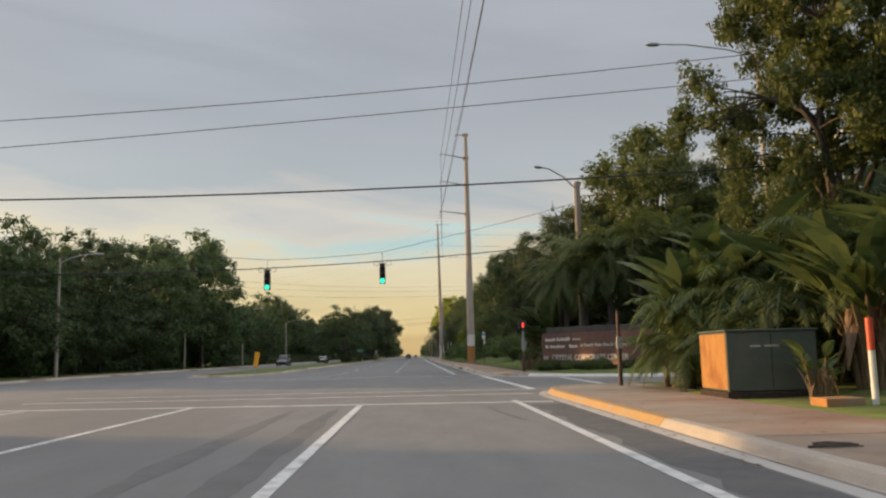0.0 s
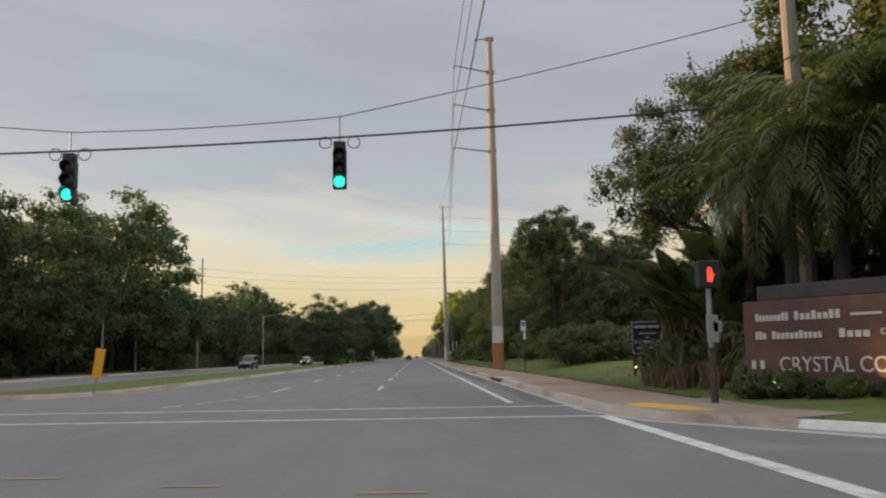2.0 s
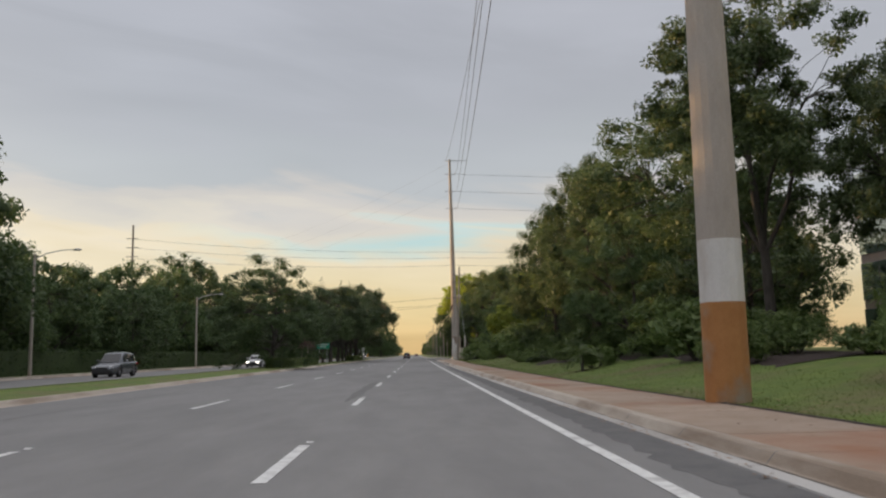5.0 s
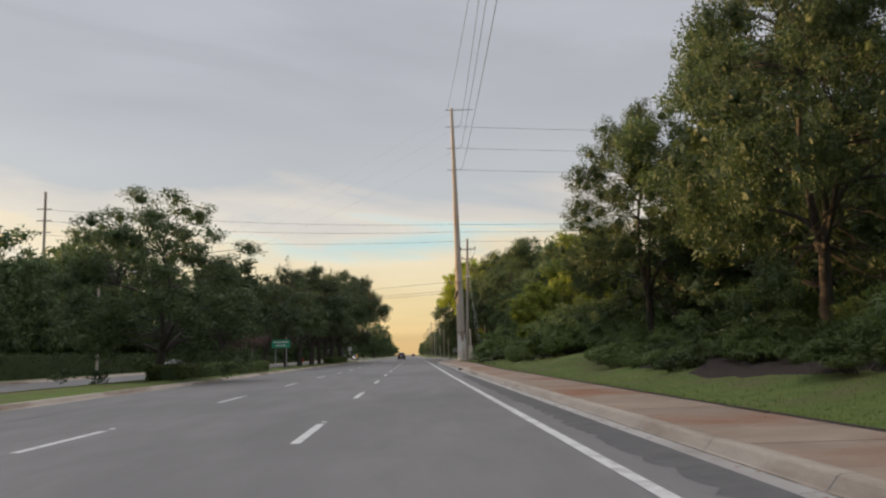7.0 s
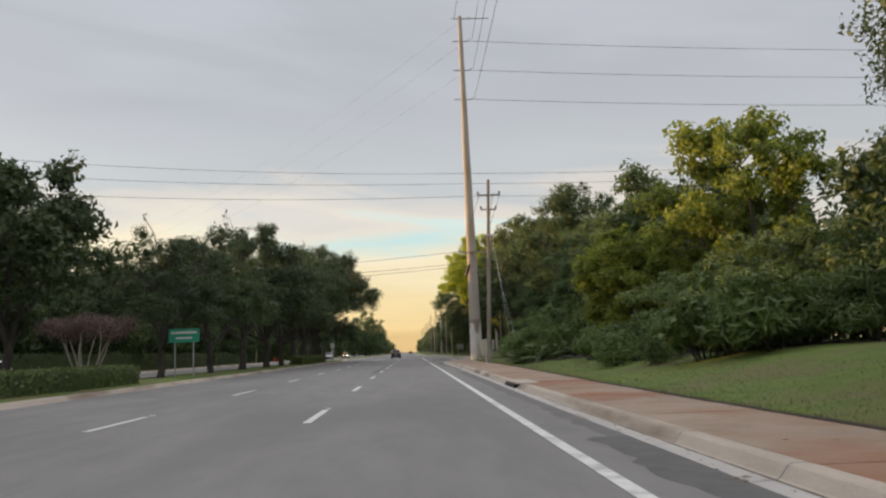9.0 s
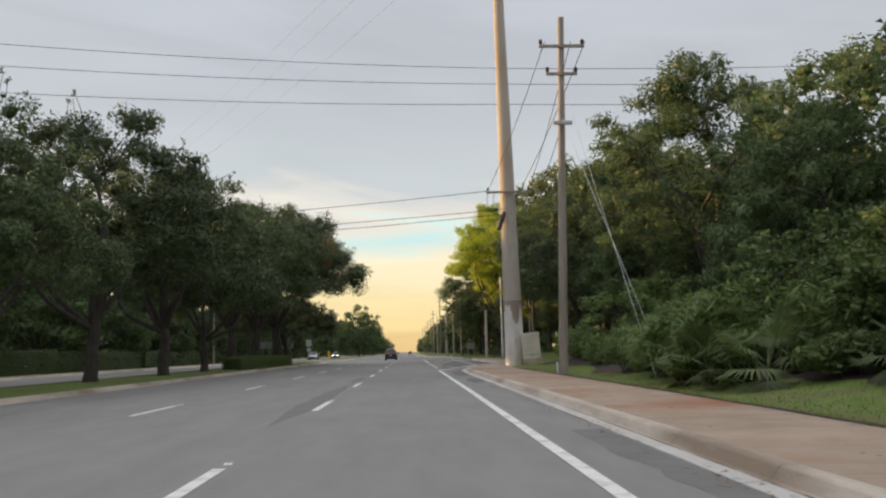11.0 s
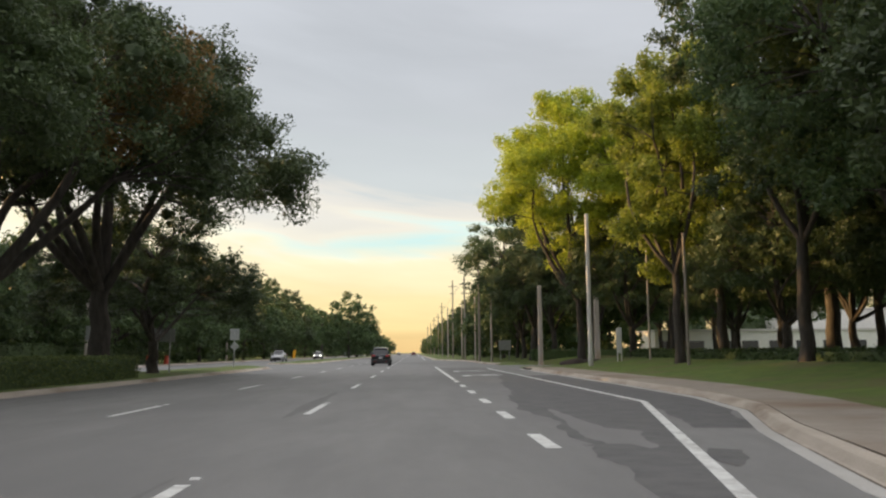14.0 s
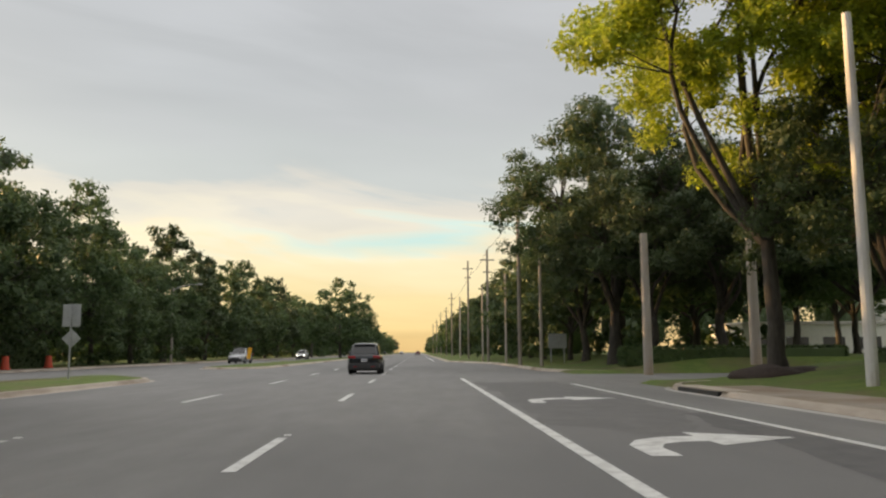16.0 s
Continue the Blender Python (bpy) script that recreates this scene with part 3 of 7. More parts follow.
mark("asphalt_patch", [worn([(3.81, 230.7), (4.13, 230.5), (3.94, 229.75), (3.54, 229.1), (3.5, 229.7)], 0.2, 0.07)], "dark oily blot on the asphalt", M_PATCH, 0.0042, category="stain")
mark("asphalt_patch", [worn([(2.2, 266), (2.2, 284), (5.3, 284), (5.3, 268), (3.6, 263)], 0.4, 0.2)], "darker worn asphalt round the turn arrows", M_TRACK, 0.0028, category="patch")
for x, y, w, l in ((2.68, 204.6, 0.36, 2.6), (2.7, 214.8, 0.4, 4.2), (3.2, 222.0, 0.42, 1.5)):
    mark("asphalt_patch", [worn(blot(x, y, w, l), 0.25, 0.05)], "dark damp blot on the asphalt", M_PATCH, 0.0036, category="stain")
for x0, x1, y0, y1 in ((-2.42, -2.05, 96, 114), (-2.55, -2.0, 186, 204), (-2.4, -2.02, 205, 213), (-2.35, -2.02, 216, 229), (-2.4, -2.05, 236, 246), (-2.62, -2.2, 4, 20), (-3.6, -3.2, 5, 19.5), (-2.6, -2.1, 300, 360)):
    l = y1 - y0
    mark("wheel_track", [worn([((x0 + x1) / 2, y0), (x1, y0 + l * 0.2), (x1 + 0.04, y0 + l * 0.55), ((x0 + x1) / 2 + 0.08, y1), (x0 + 0.06, y0 + l * 0.7), (x0, y0 + l * 0.3)], 0.4, 0.05, y0)], "dark wheel track worn into the lane", M_TRACK, 0.0028, category="stain")
# tar lines of old cracks
M_TAR = plain("crack_tar", (0.05, 0.05, 0.052), 0.6)
for y0, y1, x in ((75, 140, -9.0), (180, 260, -9.2), (30, 42, -13.0)):
    pts, xx, y = [], x, y0
    while y < y1:
        pts.append((xx, y))
        y += 1.6
        xx += random.uniform(-0.06, 0.06)
    mark("crack", stripe(pts, 0.045), "thin dark sealed crack in the asphalt", M_TAR, 0.0042, category="crack")
pts = [(1.1, 18.6), (1.15, 17.0), (1.4, 14.6)]
mark("crack", stripe(pts, 0.03), "thin dark crack in the lane", M_TAR, 0.0042, category="crack")


def median(name, x0, x1, y0, y1, label):
    r = (x1 - x0) / 2
    cx = (x0 + x1) / 2
    loop = [(x1, y0 + r * 1.6)] + [(x1, y0 + r * 1.6 + (y1 - y0 - r * 3.2) * i / 30) for i in range(1, 31)]
    loop += [(cx + r * math.cos(radians(a)), y1 - r * 1.6 + 1.6 * r * math.sin(radians(a))) for a in range(15, 181, 15)]
    loop += [(x0, y1 - r * 1.6 - (y1 - y0 - r * 3.2) * i / 30) for i in range(1, 31)]
    loop += [(cx + r * math.cos(radians(a)), y0 + r * 1.6 + 1.6 * r * math.sin(radians(a))) for a in range(195, 361, 15)]
    v, f = sweep(loop, [(0.34, 0.004), (0.12, 0.01), (0.02, 0.135), (-0.14, 0.15), (-0.15, 0.10)])
    tagged(new(name + "_kerb", mesh_of(name + "_kerb", v, f, M_CONC)), "pale concrete kerb round the grassed median", "kerb", kind="structure")
    bm = bmesh.new()
    inner = [bm.verts.new((x + (cx - x) * 0.045, y, 0.125)) for x, y in loop[:-1]]
    mid = [bm.verts.new((x + (cx - x) * 0.5, y + ((y0 + y1) / 2 - y) * 0.006, 0.21 + 0.03 * math.sin(y))) for x, y in loop[:-1]]
    n = len(inner)
    for i in range(n):
        bm.faces.new((inner[i], inner[(i + 1) % n], mid[(i + 1) % n], mid[i]))
    bm.faces.new(mid)
    ob = part(name, bm, M_GRASS, smooth=False)
    tagged(ob, "grass-covered median strip with a slight crown", "median", kind="structure")


median("median_1", -16.9, -11.6, 57.0, 291, "")
slab_patch_later = [(-27.2, 60), (-27.2, 900), (-28.8, 900), (-28.8, 60)]
median("median_2", -16.9, -11.9, 314, 900, "")

# the pavement: one slab after another, with open joints
slab_bm = bmesh.new()
box(slab_bm, (0, 0.008, -0.1), (2.53, 1.792, 0), 0.012)
slab_me = bpy.data.meshes.new("slab")
bmesh.ops.recalc_face_normals(slab_bm, faces=slab_bm.faces)
slab_bm.to_mesh(slab_me)
slab_bm.free()
slab_me.materials.append(M_WALK)


def pavement(name, x, y0, y1, label):
    root = empty(name, pose(x, y0, 0.151), label, "pavement", kind="structure")
    n = round((y1 - y0) / 1.8)
    for i in range(n):
        s = new("slab", slab_me)
        s.parent = root
        yc = y0 + 1.8 * i + 0.9
        s.location = (kerb_x(yc) - 3.3, 1.8 * i, 0.004 * random.uniform(-1, 1))
        s.scale.x = (lawn_x(yc) - kerb_x(yc) - 0.15) / 2.53
    return root


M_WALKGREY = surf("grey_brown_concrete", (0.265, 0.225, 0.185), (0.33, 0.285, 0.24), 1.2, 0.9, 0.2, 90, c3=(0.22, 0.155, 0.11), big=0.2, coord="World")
SLABS = [("pavement_1", 3.45, -30, 20.4), ("pavement_2", 3.45, 47.0, 216.2)]


def slab_patch(name, pts, label, z=0.153):
    bm = bmesh.new()
    top = [bm.verts.new((x, y, z)) for x, y in pts]
    low = [bm.verts.new((x, y, z - 0.12)) for x, y in pts]
    bm.faces.new(top)
    n = len(pts)
    for i in range(n):
        bm.faces.new((top[i], low[i], low[(i + 1) % n], top[(i + 1) % n]))
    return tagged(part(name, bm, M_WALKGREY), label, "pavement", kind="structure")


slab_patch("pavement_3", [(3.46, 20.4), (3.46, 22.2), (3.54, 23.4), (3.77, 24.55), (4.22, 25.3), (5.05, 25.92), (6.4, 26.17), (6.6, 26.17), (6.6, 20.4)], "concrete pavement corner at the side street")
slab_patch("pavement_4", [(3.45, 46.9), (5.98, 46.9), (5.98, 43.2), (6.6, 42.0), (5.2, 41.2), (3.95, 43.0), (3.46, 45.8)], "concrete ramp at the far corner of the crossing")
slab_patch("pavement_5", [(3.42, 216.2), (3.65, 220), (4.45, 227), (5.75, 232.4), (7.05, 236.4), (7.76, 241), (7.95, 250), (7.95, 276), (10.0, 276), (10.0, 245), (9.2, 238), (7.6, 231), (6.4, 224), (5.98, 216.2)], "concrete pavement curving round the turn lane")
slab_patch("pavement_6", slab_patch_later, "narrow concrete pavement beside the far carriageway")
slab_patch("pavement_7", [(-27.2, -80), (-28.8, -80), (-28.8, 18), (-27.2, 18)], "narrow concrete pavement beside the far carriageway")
mark("tactile_pad", [[(3.66, 45.3), (4.2, 45.7), (4.65, 44.6), (4.75, 43.0), (4.2, 43.3), (3.74, 44.5)]], "yellow tactile paving at the ramp", M_YELLOW, 0.158, category="tactile paving")
# white paint on the kerb across the corner
v, f = sweep(CORNER[1:-3] + [(5.2, 40.9)], [(-0.125, 0.034), (-0.040, 0.140), (0.0, 0.155), (0.15, 0.155)])
tagged(new("kerb_paint_or_sun", mesh_of("kerb_paint_or_sun", v, f, M_WHITEK)), "worn white paint on the corner kerb", "kerb paint")
# overlay on the near corner: low sunlight painted onto the kerb
v, f = sweep(dense(RIGHT_NEAR[1:9], 0.6), [(-0.125, 0.034), (-0.040, 0.140), (0.0, 0.155), (0.15, 0.155)])
tagged(new("kerb_paint_or_sun", mesh_of("kerb_paint_or_sun", v, f, M_SUNKERB)), "worn kerb overlay with orange sunlight in its colour", "kerb paint")
# joints across the kerb and gutter
JOINT = [(-0.36, 0.0095), (-0.16, 0.018), (-0.12, 0.033), (-0.036, 0.1375), (0.0, 0.1525), (0.15, 0.1525)]
vs, fs = [], []
for k in range(62):
    y = 47.5 + 2.74 * k
    b = len(vs)
    vs += [(kerb_x(y) + o, y + e, z) for e in (0, 0.018) for o, z in JOINT]
    fs += [(b + i, b + i + 6, b + i + 7, b + i + 1) for i in range(5)]
tagged(new("kerb_joints", mesh_of("kerb_joints", vs, fs, M_TRACK)), "dark dirt-filled joints across the kerb", "kerb joint", kind="structure")
# storm drains
for x, y, l in ((3.29, 64.6, 3.9), (3.2, 163.5, 2.2), (7.82, 273.0, 3.2)):
    root = empty("storm_drain", pose(x, y, 0), "dark open storm drain slot under the kerb", "storm drain", "storm drains")
    bm = bmesh.new()
    box(bm, (-0.19, 0, 0.012), (-0.02, l, 0.13), 0.005)
    part("opening", bm, M_BLACK, root)
    bm = bmesh.new()
    box(bm, (-0.14, -0.35, 0.133), (0.55, l + 0.35, 0.172), 0.015)
    part("cover", bm, M_CONC, root)

# ---- trees and plants ----
rng = np.random.default_rng(11)


def quads_mesh(name, P, mat):
    """A mesh of separate leaves from an array (count, corners, 3)."""
    k, n = P.shape[:2]
    me = bpy.data.meshes.new(name)
    me.vertices.add(k * n)
    me.vertices.foreach_set("co", P.reshape(-1).astype(np.float32))
    me.loops.add(k * n)
    me.loops.foreach_set("vertex_index", np.arange(k * n, dtype=np.int32))
    me.polygons.add(k)
    me.polygons.foreach_set("loop_start", np.arange(0, k * n, n, dtype=np.int32))
    me.polygons.foreach_set("loop_total", np.full(k, n, dtype=np.int32))
    me.materials.append(mat)
    me.update()
    return me


def unit(v):
    return v / np.maximum(np.linalg.norm(v, axis=-1, keepdims=True), 1e-6)


def leaves(centres, radii, count, size, width=0.5, flat=0.75, up=0.5):
    """Leaf quads scattered through clumps, thicker towards each clump's skin."""
    k = len(centres)
    pick = rng.choice(k, count, p=radii ** 2 / (radii ** 2).sum())
    d = unit(rng.normal(size=(count, 3)))
    rad = radii[pick, None] * rng.random((count, 1)) ** 0.42
    off = d * rad * np.array([1, 1, flat])
    p = centres[pick] + off
    nrm = unit(d * 0.8 + rng.normal(size=(count, 3)) * 0.7 + np.array([0, 0, up]))
    t = unit(np.cross(nrm, rng.normal(size=(count, 3))))
    b = np.cross(nrm, t)
    L = size * (0.6 + 0.8 * rng.random((count, 1)))
    W = L * width
    bend = nrm * L * 0.12
    return np.stack([p - t * L / 2 - bend, p + t * L * 0.12 + b * W * 0.62, p + t * L * 0.5 - b * W * 0.38], 1)


def add_cores(me, C, rad):
    """Dark lumps of inner foliage that the leaves hide."""
    bm = bmesh.new()
    bm.from_mesh(me)
    for c, r in zip(C, rad):
        q = bmesh.ops.create_icosphere(bm, subdivisions=1, radius=r)
        for v in q["verts"]:
            v.co = v.co * random.uniform(0.6, 1.1) + Vector(c)
    bm.to_mesh(me)
    bm.free()


def limb(bm, a, b, r0, r1, sag=0.12, n=4, sides=6):
    a, b = Vector(a), Vector(b)
    d = b - a
    k = Vector((random.uniform(-1, 1), random.uniform(-1, 1), random.uniform(-0.3, 1))) * d.length * sag
    pts = [a + d * t + k * math.sin(math.pi * t) for t in [i / n for i in range(n + 1)]]
    tube(bm, pts, [r0 + (r1 - r0) * i / n for i in range(n + 1)], sides, caps=False)
    return pts


def make_tree(seed, h, R, base, trunk_r, n_leaf, size, leaf_mat, clumps=80, fork=None, limbs=5, squash=1.0, name="tree", clump_r=(0.10, 0.2), core=0.0, skirt=0, dome=False, twigs=True, sprouts=0):
    """Meshes of a trunk with limbs and of a crown of leaf clumps within an uneven envelope."""
    global rng
    rng = np.random.default_rng(seed)
    random.seed(seed)
    fork = fork or base * 0.75
    bm = bmesh.new()
    lean = Vector((random.uniform(-0.5, 0.5), random.uniform(-0.5, 0.5), 0)) * 0.12 * fork
    top = Vector((0, 0, fork)) + lean
    n = 5
    pts = [Vector((0, 0, -0.3)).lerp(top, i / n) + Vector((random.uniform(-1, 1), random.uniform(-1, 1), 0)) * trunk_r * 0.25 for i in range(n + 1)]
    tube(bm, pts, [trunk_r * (1.35 if i == 0 else 1.0 - 0.3 * i / n) for i in range(n + 1)], 9, caps=False)
    cz, hz = (base + h) / 2, (h - base) / 2
    # uneven envelope: lobes
    lob = unit(rng.normal(size=(9, 3)))
    amp = rng.uniform(0.05, 0.32, 9)
    d = unit(rng.normal(size=(clumps, 3)) * np.array([1, 1, 0.9]) + np.array([0, 0, 0.18]))
    bulge = 0.84 + ((np.maximum(0, d @ lob.T) ** 6) * amp).sum(1)
    if dome:
        d[:, 2] = np.abs(d[:, 2]) * 1.0 - 0.22
        d = unit(d)
        bulge = 0.96 + ((np.maximum(0, d @ lob.T) ** 6) * amp * 0.25).sum(1)
        cz, hz = base + (h - base) * 0.28, (h - base) * 0.72
    rr = rng.random(clumps) ** (0.24 if dome else 0.36) * bulge
    C = d * rr[:, None] * np.array([R, R, hz]) + np.array([lean.x, lean.y, cz])
    C[:, 2] = np.maximum(C[:, 2], base * 0.9)
    if skirt:
        a = rng.random(skirt) * 6.283
        q = R * rng.uniform(0.35, 0.85, skirt)
        C = np.concatenate([C, np.stack([np.cos(a) * q, np.sin(a) * q, rng.uniform(0.5, base + 0.25 * h, skirt)], 1)])
        clumps += skirt
    rad = rng.uniform(clump_r[0], clump_r[1], clumps) * R * squash
    if sprouts:
        high = np.argsort(-C[:, 2])[:clumps // 3]
        tops = C[rng.choice(high, sprouts)] + rng.normal(size=(sprouts, 3)) * np.array([0.5, 0.5, 0.1])
        stack = [tops + np.array([0, 0, 0.9 + 0.42 * k]) + rng.normal(size=(sprouts, 3)) * 0.12 for k in range(4)]
        C = np.concatenate([C] + stack)
        rad = np.concatenate([rad] + [np.full(sprouts, 0.26 - 0.045 * k) for k in range(4)])
        clumps += 4 * sprouts
    # limbs towards groups of clumps, twigs to each clump
    ends = []
    for i in range(limbs):
        a = 2 * math.pi * (i + random.uniform(-0.25, 0.25)) / limbs
        e = Vector((math.cos(a) * R * 0.48, math.sin(a) * R * 0.48, cz + hz * random.uniform(-0.25, 0.25))) + lean
        ends.append(limb(bm, top - Vector((0, 0, 0.2)), e, trunk_r * 0.45, trunk_r * 0.17, 0.2, 6, 7))
    ends.append(limb(bm, top - Vector((0, 0, 0.2)), Vector((lean.x, lean.y, cz + hz * 0.45)), trunk_r * 0.6, trunk_r * 0.18, 0.08, 6, 7))
    nodes = [p for l in ends for p in l[2:]]
    for c in C if twigs else ():
        v = Vector(c)
        q = min(nodes, key=lambda p: (p - v).length + max(0, p.z - v.z) * 0.7)
        limb(bm, q, v, trunk_r * 0.11, 0.012, 0.12, 3, 4)
    tr = bpy.data.meshes.new(name + "_trunk")
    bm.to_mesh(tr)
    bm.free()
    tr.materials.append(M_BARK)
    tr.polygons.foreach_set("use_smooth", [True] * len(tr.polygons))
    # sub-clumps for a ragged outline
    k2 = 5
    sub = np.repeat(C, k2, 0) + unit(rng.normal(size=(clumps * k2, 3))) * np.repeat(rad, k2)[:, None] * 0.75 * np.array([1, 1, 0.7])
    srad = np.repeat(rad, k2) * rng.uniform(0.38, 0.62, clumps * k2)
    P = leaves(np.concatenate([C, sub]), np.concatenate([rad * 0.8, srad]), n_leaf, size)
    cr = quads_mesh(name + "_crown", P, leaf_mat)
    if core:
        add_cores(cr, C, rad * core)
    return tr, cr


def plant_tree(name, meshes, x, y, label, group="", yaw=0.0, s=1.0, sz=1.0, category="tree", dz=0.0):
    ob = empty(name, pose(x, y, rise(x, y) - 0.05 + dz if not (-17 < x < -11) else 0.15 + dz, 0, 0, yaw), label, category, group)
    for nm, me in zip(("trunk", "crown"), meshes):
        p = new(nm, me)
        p.parent = ob
        p.scale = (s, s, s * sz)
    return ob


OAK_A = make_tree(3, 16.0, 8.6, 6.2, 0.52, 90000, 0.185, M_OAK, 165, 3.8, 8, name="oak_a", clump_r=(0.11, 0.19), core=0.3, dome=True, sprouts=10)
OAK_B = make_tree(5, 14.0, 6.4, 3.6, 0.36, 52000, 0.19, M_OAK, 130, 2.8, 6, name="oak_b", clump_r=(0.11, 0.21), core=0.36, dome=True, sprouts=7)
OAK_N = make_tree(8, 16.5, 6.6, 3.0, 0.36, 120000, 0.16, M_DARKLEAF, 190, 3.6, 5, name="oak_n", clump_r=(0.12, 0.22), core=0.3, skirt=34, dome=True)
OAK_C = make_tree(8, 16.5, 7.0, 3.4, 0.40, 46000, 0.215, M_DARKLEAF, 120, 3.2, 5, name="oak_c", clump_r=(0.12, 0.21), core=0.32)
BIG_E = make_tree(14, 16.0, 5.3, 3.7, 0.36, 90000, 0.19, M_GOLDLEAF, 175, 4.4, 6, name="big_e", clump_r=(0.14, 0.24), core=0.42)
BIG_D = make_tree(13, 17.0, 7.0, 4.2, 0.42, 42000, 0.28, M_GOLDLEAF, 130, 4.0, 6, name="big_d", clump_r=(0.13, 0.23), core=0.33)
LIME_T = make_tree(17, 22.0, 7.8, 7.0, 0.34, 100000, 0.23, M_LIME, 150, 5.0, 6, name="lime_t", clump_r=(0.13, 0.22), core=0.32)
TALL_T = make_tree(19, 19.0, 5.0, 5.0, 0.30, 40000, 0.23, M_OAK, 85, 5.0, 5, name="tall_t", clump_r=(0.14, 0.26), core=0.34)
TALL_G = make_tree(20, 19.0, 5.4, 5.2, 0.30, 38000, 0.25, M_YELLEAF, 90, 5.0, 5, name="tall_g", clump_r=(0.14, 0.25), core=0.32)
ROUND_N = make_tree(24, 12.5, 5.2, 1.2, 0.28, 52000, 0.17, M_DARKLEAF, 110, 2.0, 5, name="round_n", clump_r=(0.12, 0.22), core=0.32, skirt=30, dome=True)
ROUND_A = make_tree(23, 12.5, 5.0, 1.2, 0.28, 19000, 0.32, M_DARKLEAF, 150, 2.0, 5, name="round_a", clump_r=(0.13, 0.25), core=0.34, skirt=30, dome=True)
ROUND_B = make_tree(29, 13.5, 5.5, 1.2, 0.28, 20000, 0.33, M_DARKLEAF, 155, 2.2, 5, name="round_b", clump_r=(0.12, 0.24), core=0.34, skirt=30, dome=True)
SMALL_A = make_tree(31, 8.0, 3.5, 1.4, 0.18, 15000, 0.24, M_OAK, 55, 1.6, 5, name="small_a", clump_r=(0.15, 0.27), core=0.32)
VINE_A = make_tree(37, 8.5, 3.9, 0.6, 0.2, 26000, 0.26, M_YELLEAF, 80, 1.5, 5, name="vine_a", clump_r=(0.14, 0.27), core=0.33, skirt=18)
VINE_B = make_tree(38, 6.0, 4.4, 0.4, 0.16, 13000, 0.27, M_SHRUB, 75, 1.2, 5, name="vine_b", clump_r=(0.12, 0.24), core=0.33, skirt=24)
FAR_A = make_tree(41, 12.0, 5.4, 1.4, 0.26, 9500, 0.46, M_DARKLEAF, 140, 2.2, 4, name="far_a", twigs=False, clump_r=(0.11, 0.22), core=0.36, skirt=26, dome=True)
FAR_B = make_tree(43, 13.0, 5.0, 1.6, 0.26, 9500, 0.46, M_OAK, 140, 2.4, 4, name="far_b", twigs=False, clump_r=(0.11, 0.22), core=0.36, skirt=26, dome=True)
FAR_C = make_tree(45, 14.0, 6.0, 3.6, 0.30, 7500, 0.5, M_DARKLEAF, 80, 3.2, 5, name="far_c", twigs=False, clump_r=(0.13, 0.24), core=0.4)
DOT_A = make_tree(47, 12.0, 5.4, 1.0, 0.26, 2600, 0.85, M_DARKLEAF, 95, 2.2, 3, name="dot_a", twigs=False, clump_r=(0.14, 0.26), core=0.5, skirt=16, dome=True)

random.seed(77)
# trees along the far side of the opposite carriageway
# those with y below 20 are out of view, added to shade the kerb
for i, (y, s) in enumerate(((-22, 0.9), (-11, 0.9), (0, 0.9), (11, 0.95), (19, 0.8), (51, 0.85), (58, 0.92), (66, 0.95), (74, 1.0), (82, 1.0), (91, 1.05), (100, 1.15), (109, 1.32), (119, 1.48), (129.5, 1.5))):
    plant_tree("shade_tree", (ROUND_A, ROUND_B)[i % 2] if y > 45 else FAR_A, -34.2 + random.uniform(-1.2, 0.8), y, "dense dark-green shade tree beside the far pavement", "trees behind the far pavement", random.uniform(0, 360), s * random.uniform(0.96, 1.05), 1.08)
for i, y in enumerate(range(62, 345, 11)):
    plant_tree("shade_tree", DOT_A, -43 + random.uniform(-1.5, 1.5), y, "dark leafy tree in a second row behind others", "trees in the rear row", random.uniform(0, 360), random.uniform(0.95, 1.15))
for x, y, s, z in ((-29.8, 160, 0.66, 1.0), (-35, 141, 0.9, 1.0), (-34.5, 151, 0.85, 1.0), (-36, 164, 0.85, 1.0), (-36, 177, 1.05, 1.0), (-36, 192, 1.15, 1.05), (-37, 205, 1.3, 1.05), (-36, 219, 1.3, 1.0), (-35, 234, 1.2, 1.0), (-35, 250, 1.05, 1.0), (-35, 266, 1.0, 1.0), (-34, 281, 1.0, 1.0), (-33, 297, 1.15, 1.0), (-32, 310, 1.3, 1.0), (-31.5, 322, 1.25, 1.0), (-32, 333, 1.15, 1.0), (-32, 344, 1.1, 1.0), (-32, 355, 1.1, 1.0)):
    plant_tree("shade_tree", random.choice((ROUND_A, ROUND_B)), x, y, "dense dark-green shade tree beside the far pavement", "trees behind the far pavement", random.uniform(0, 360), s, z)
# out of view; added to keep the sun off the nearest kerb
plant_tree("shade_tree", ROUND_B, -33.2, 20.5, "unseen dense tree added to shade the near kerb", "trees behind the far pavement", 30, 1.0)
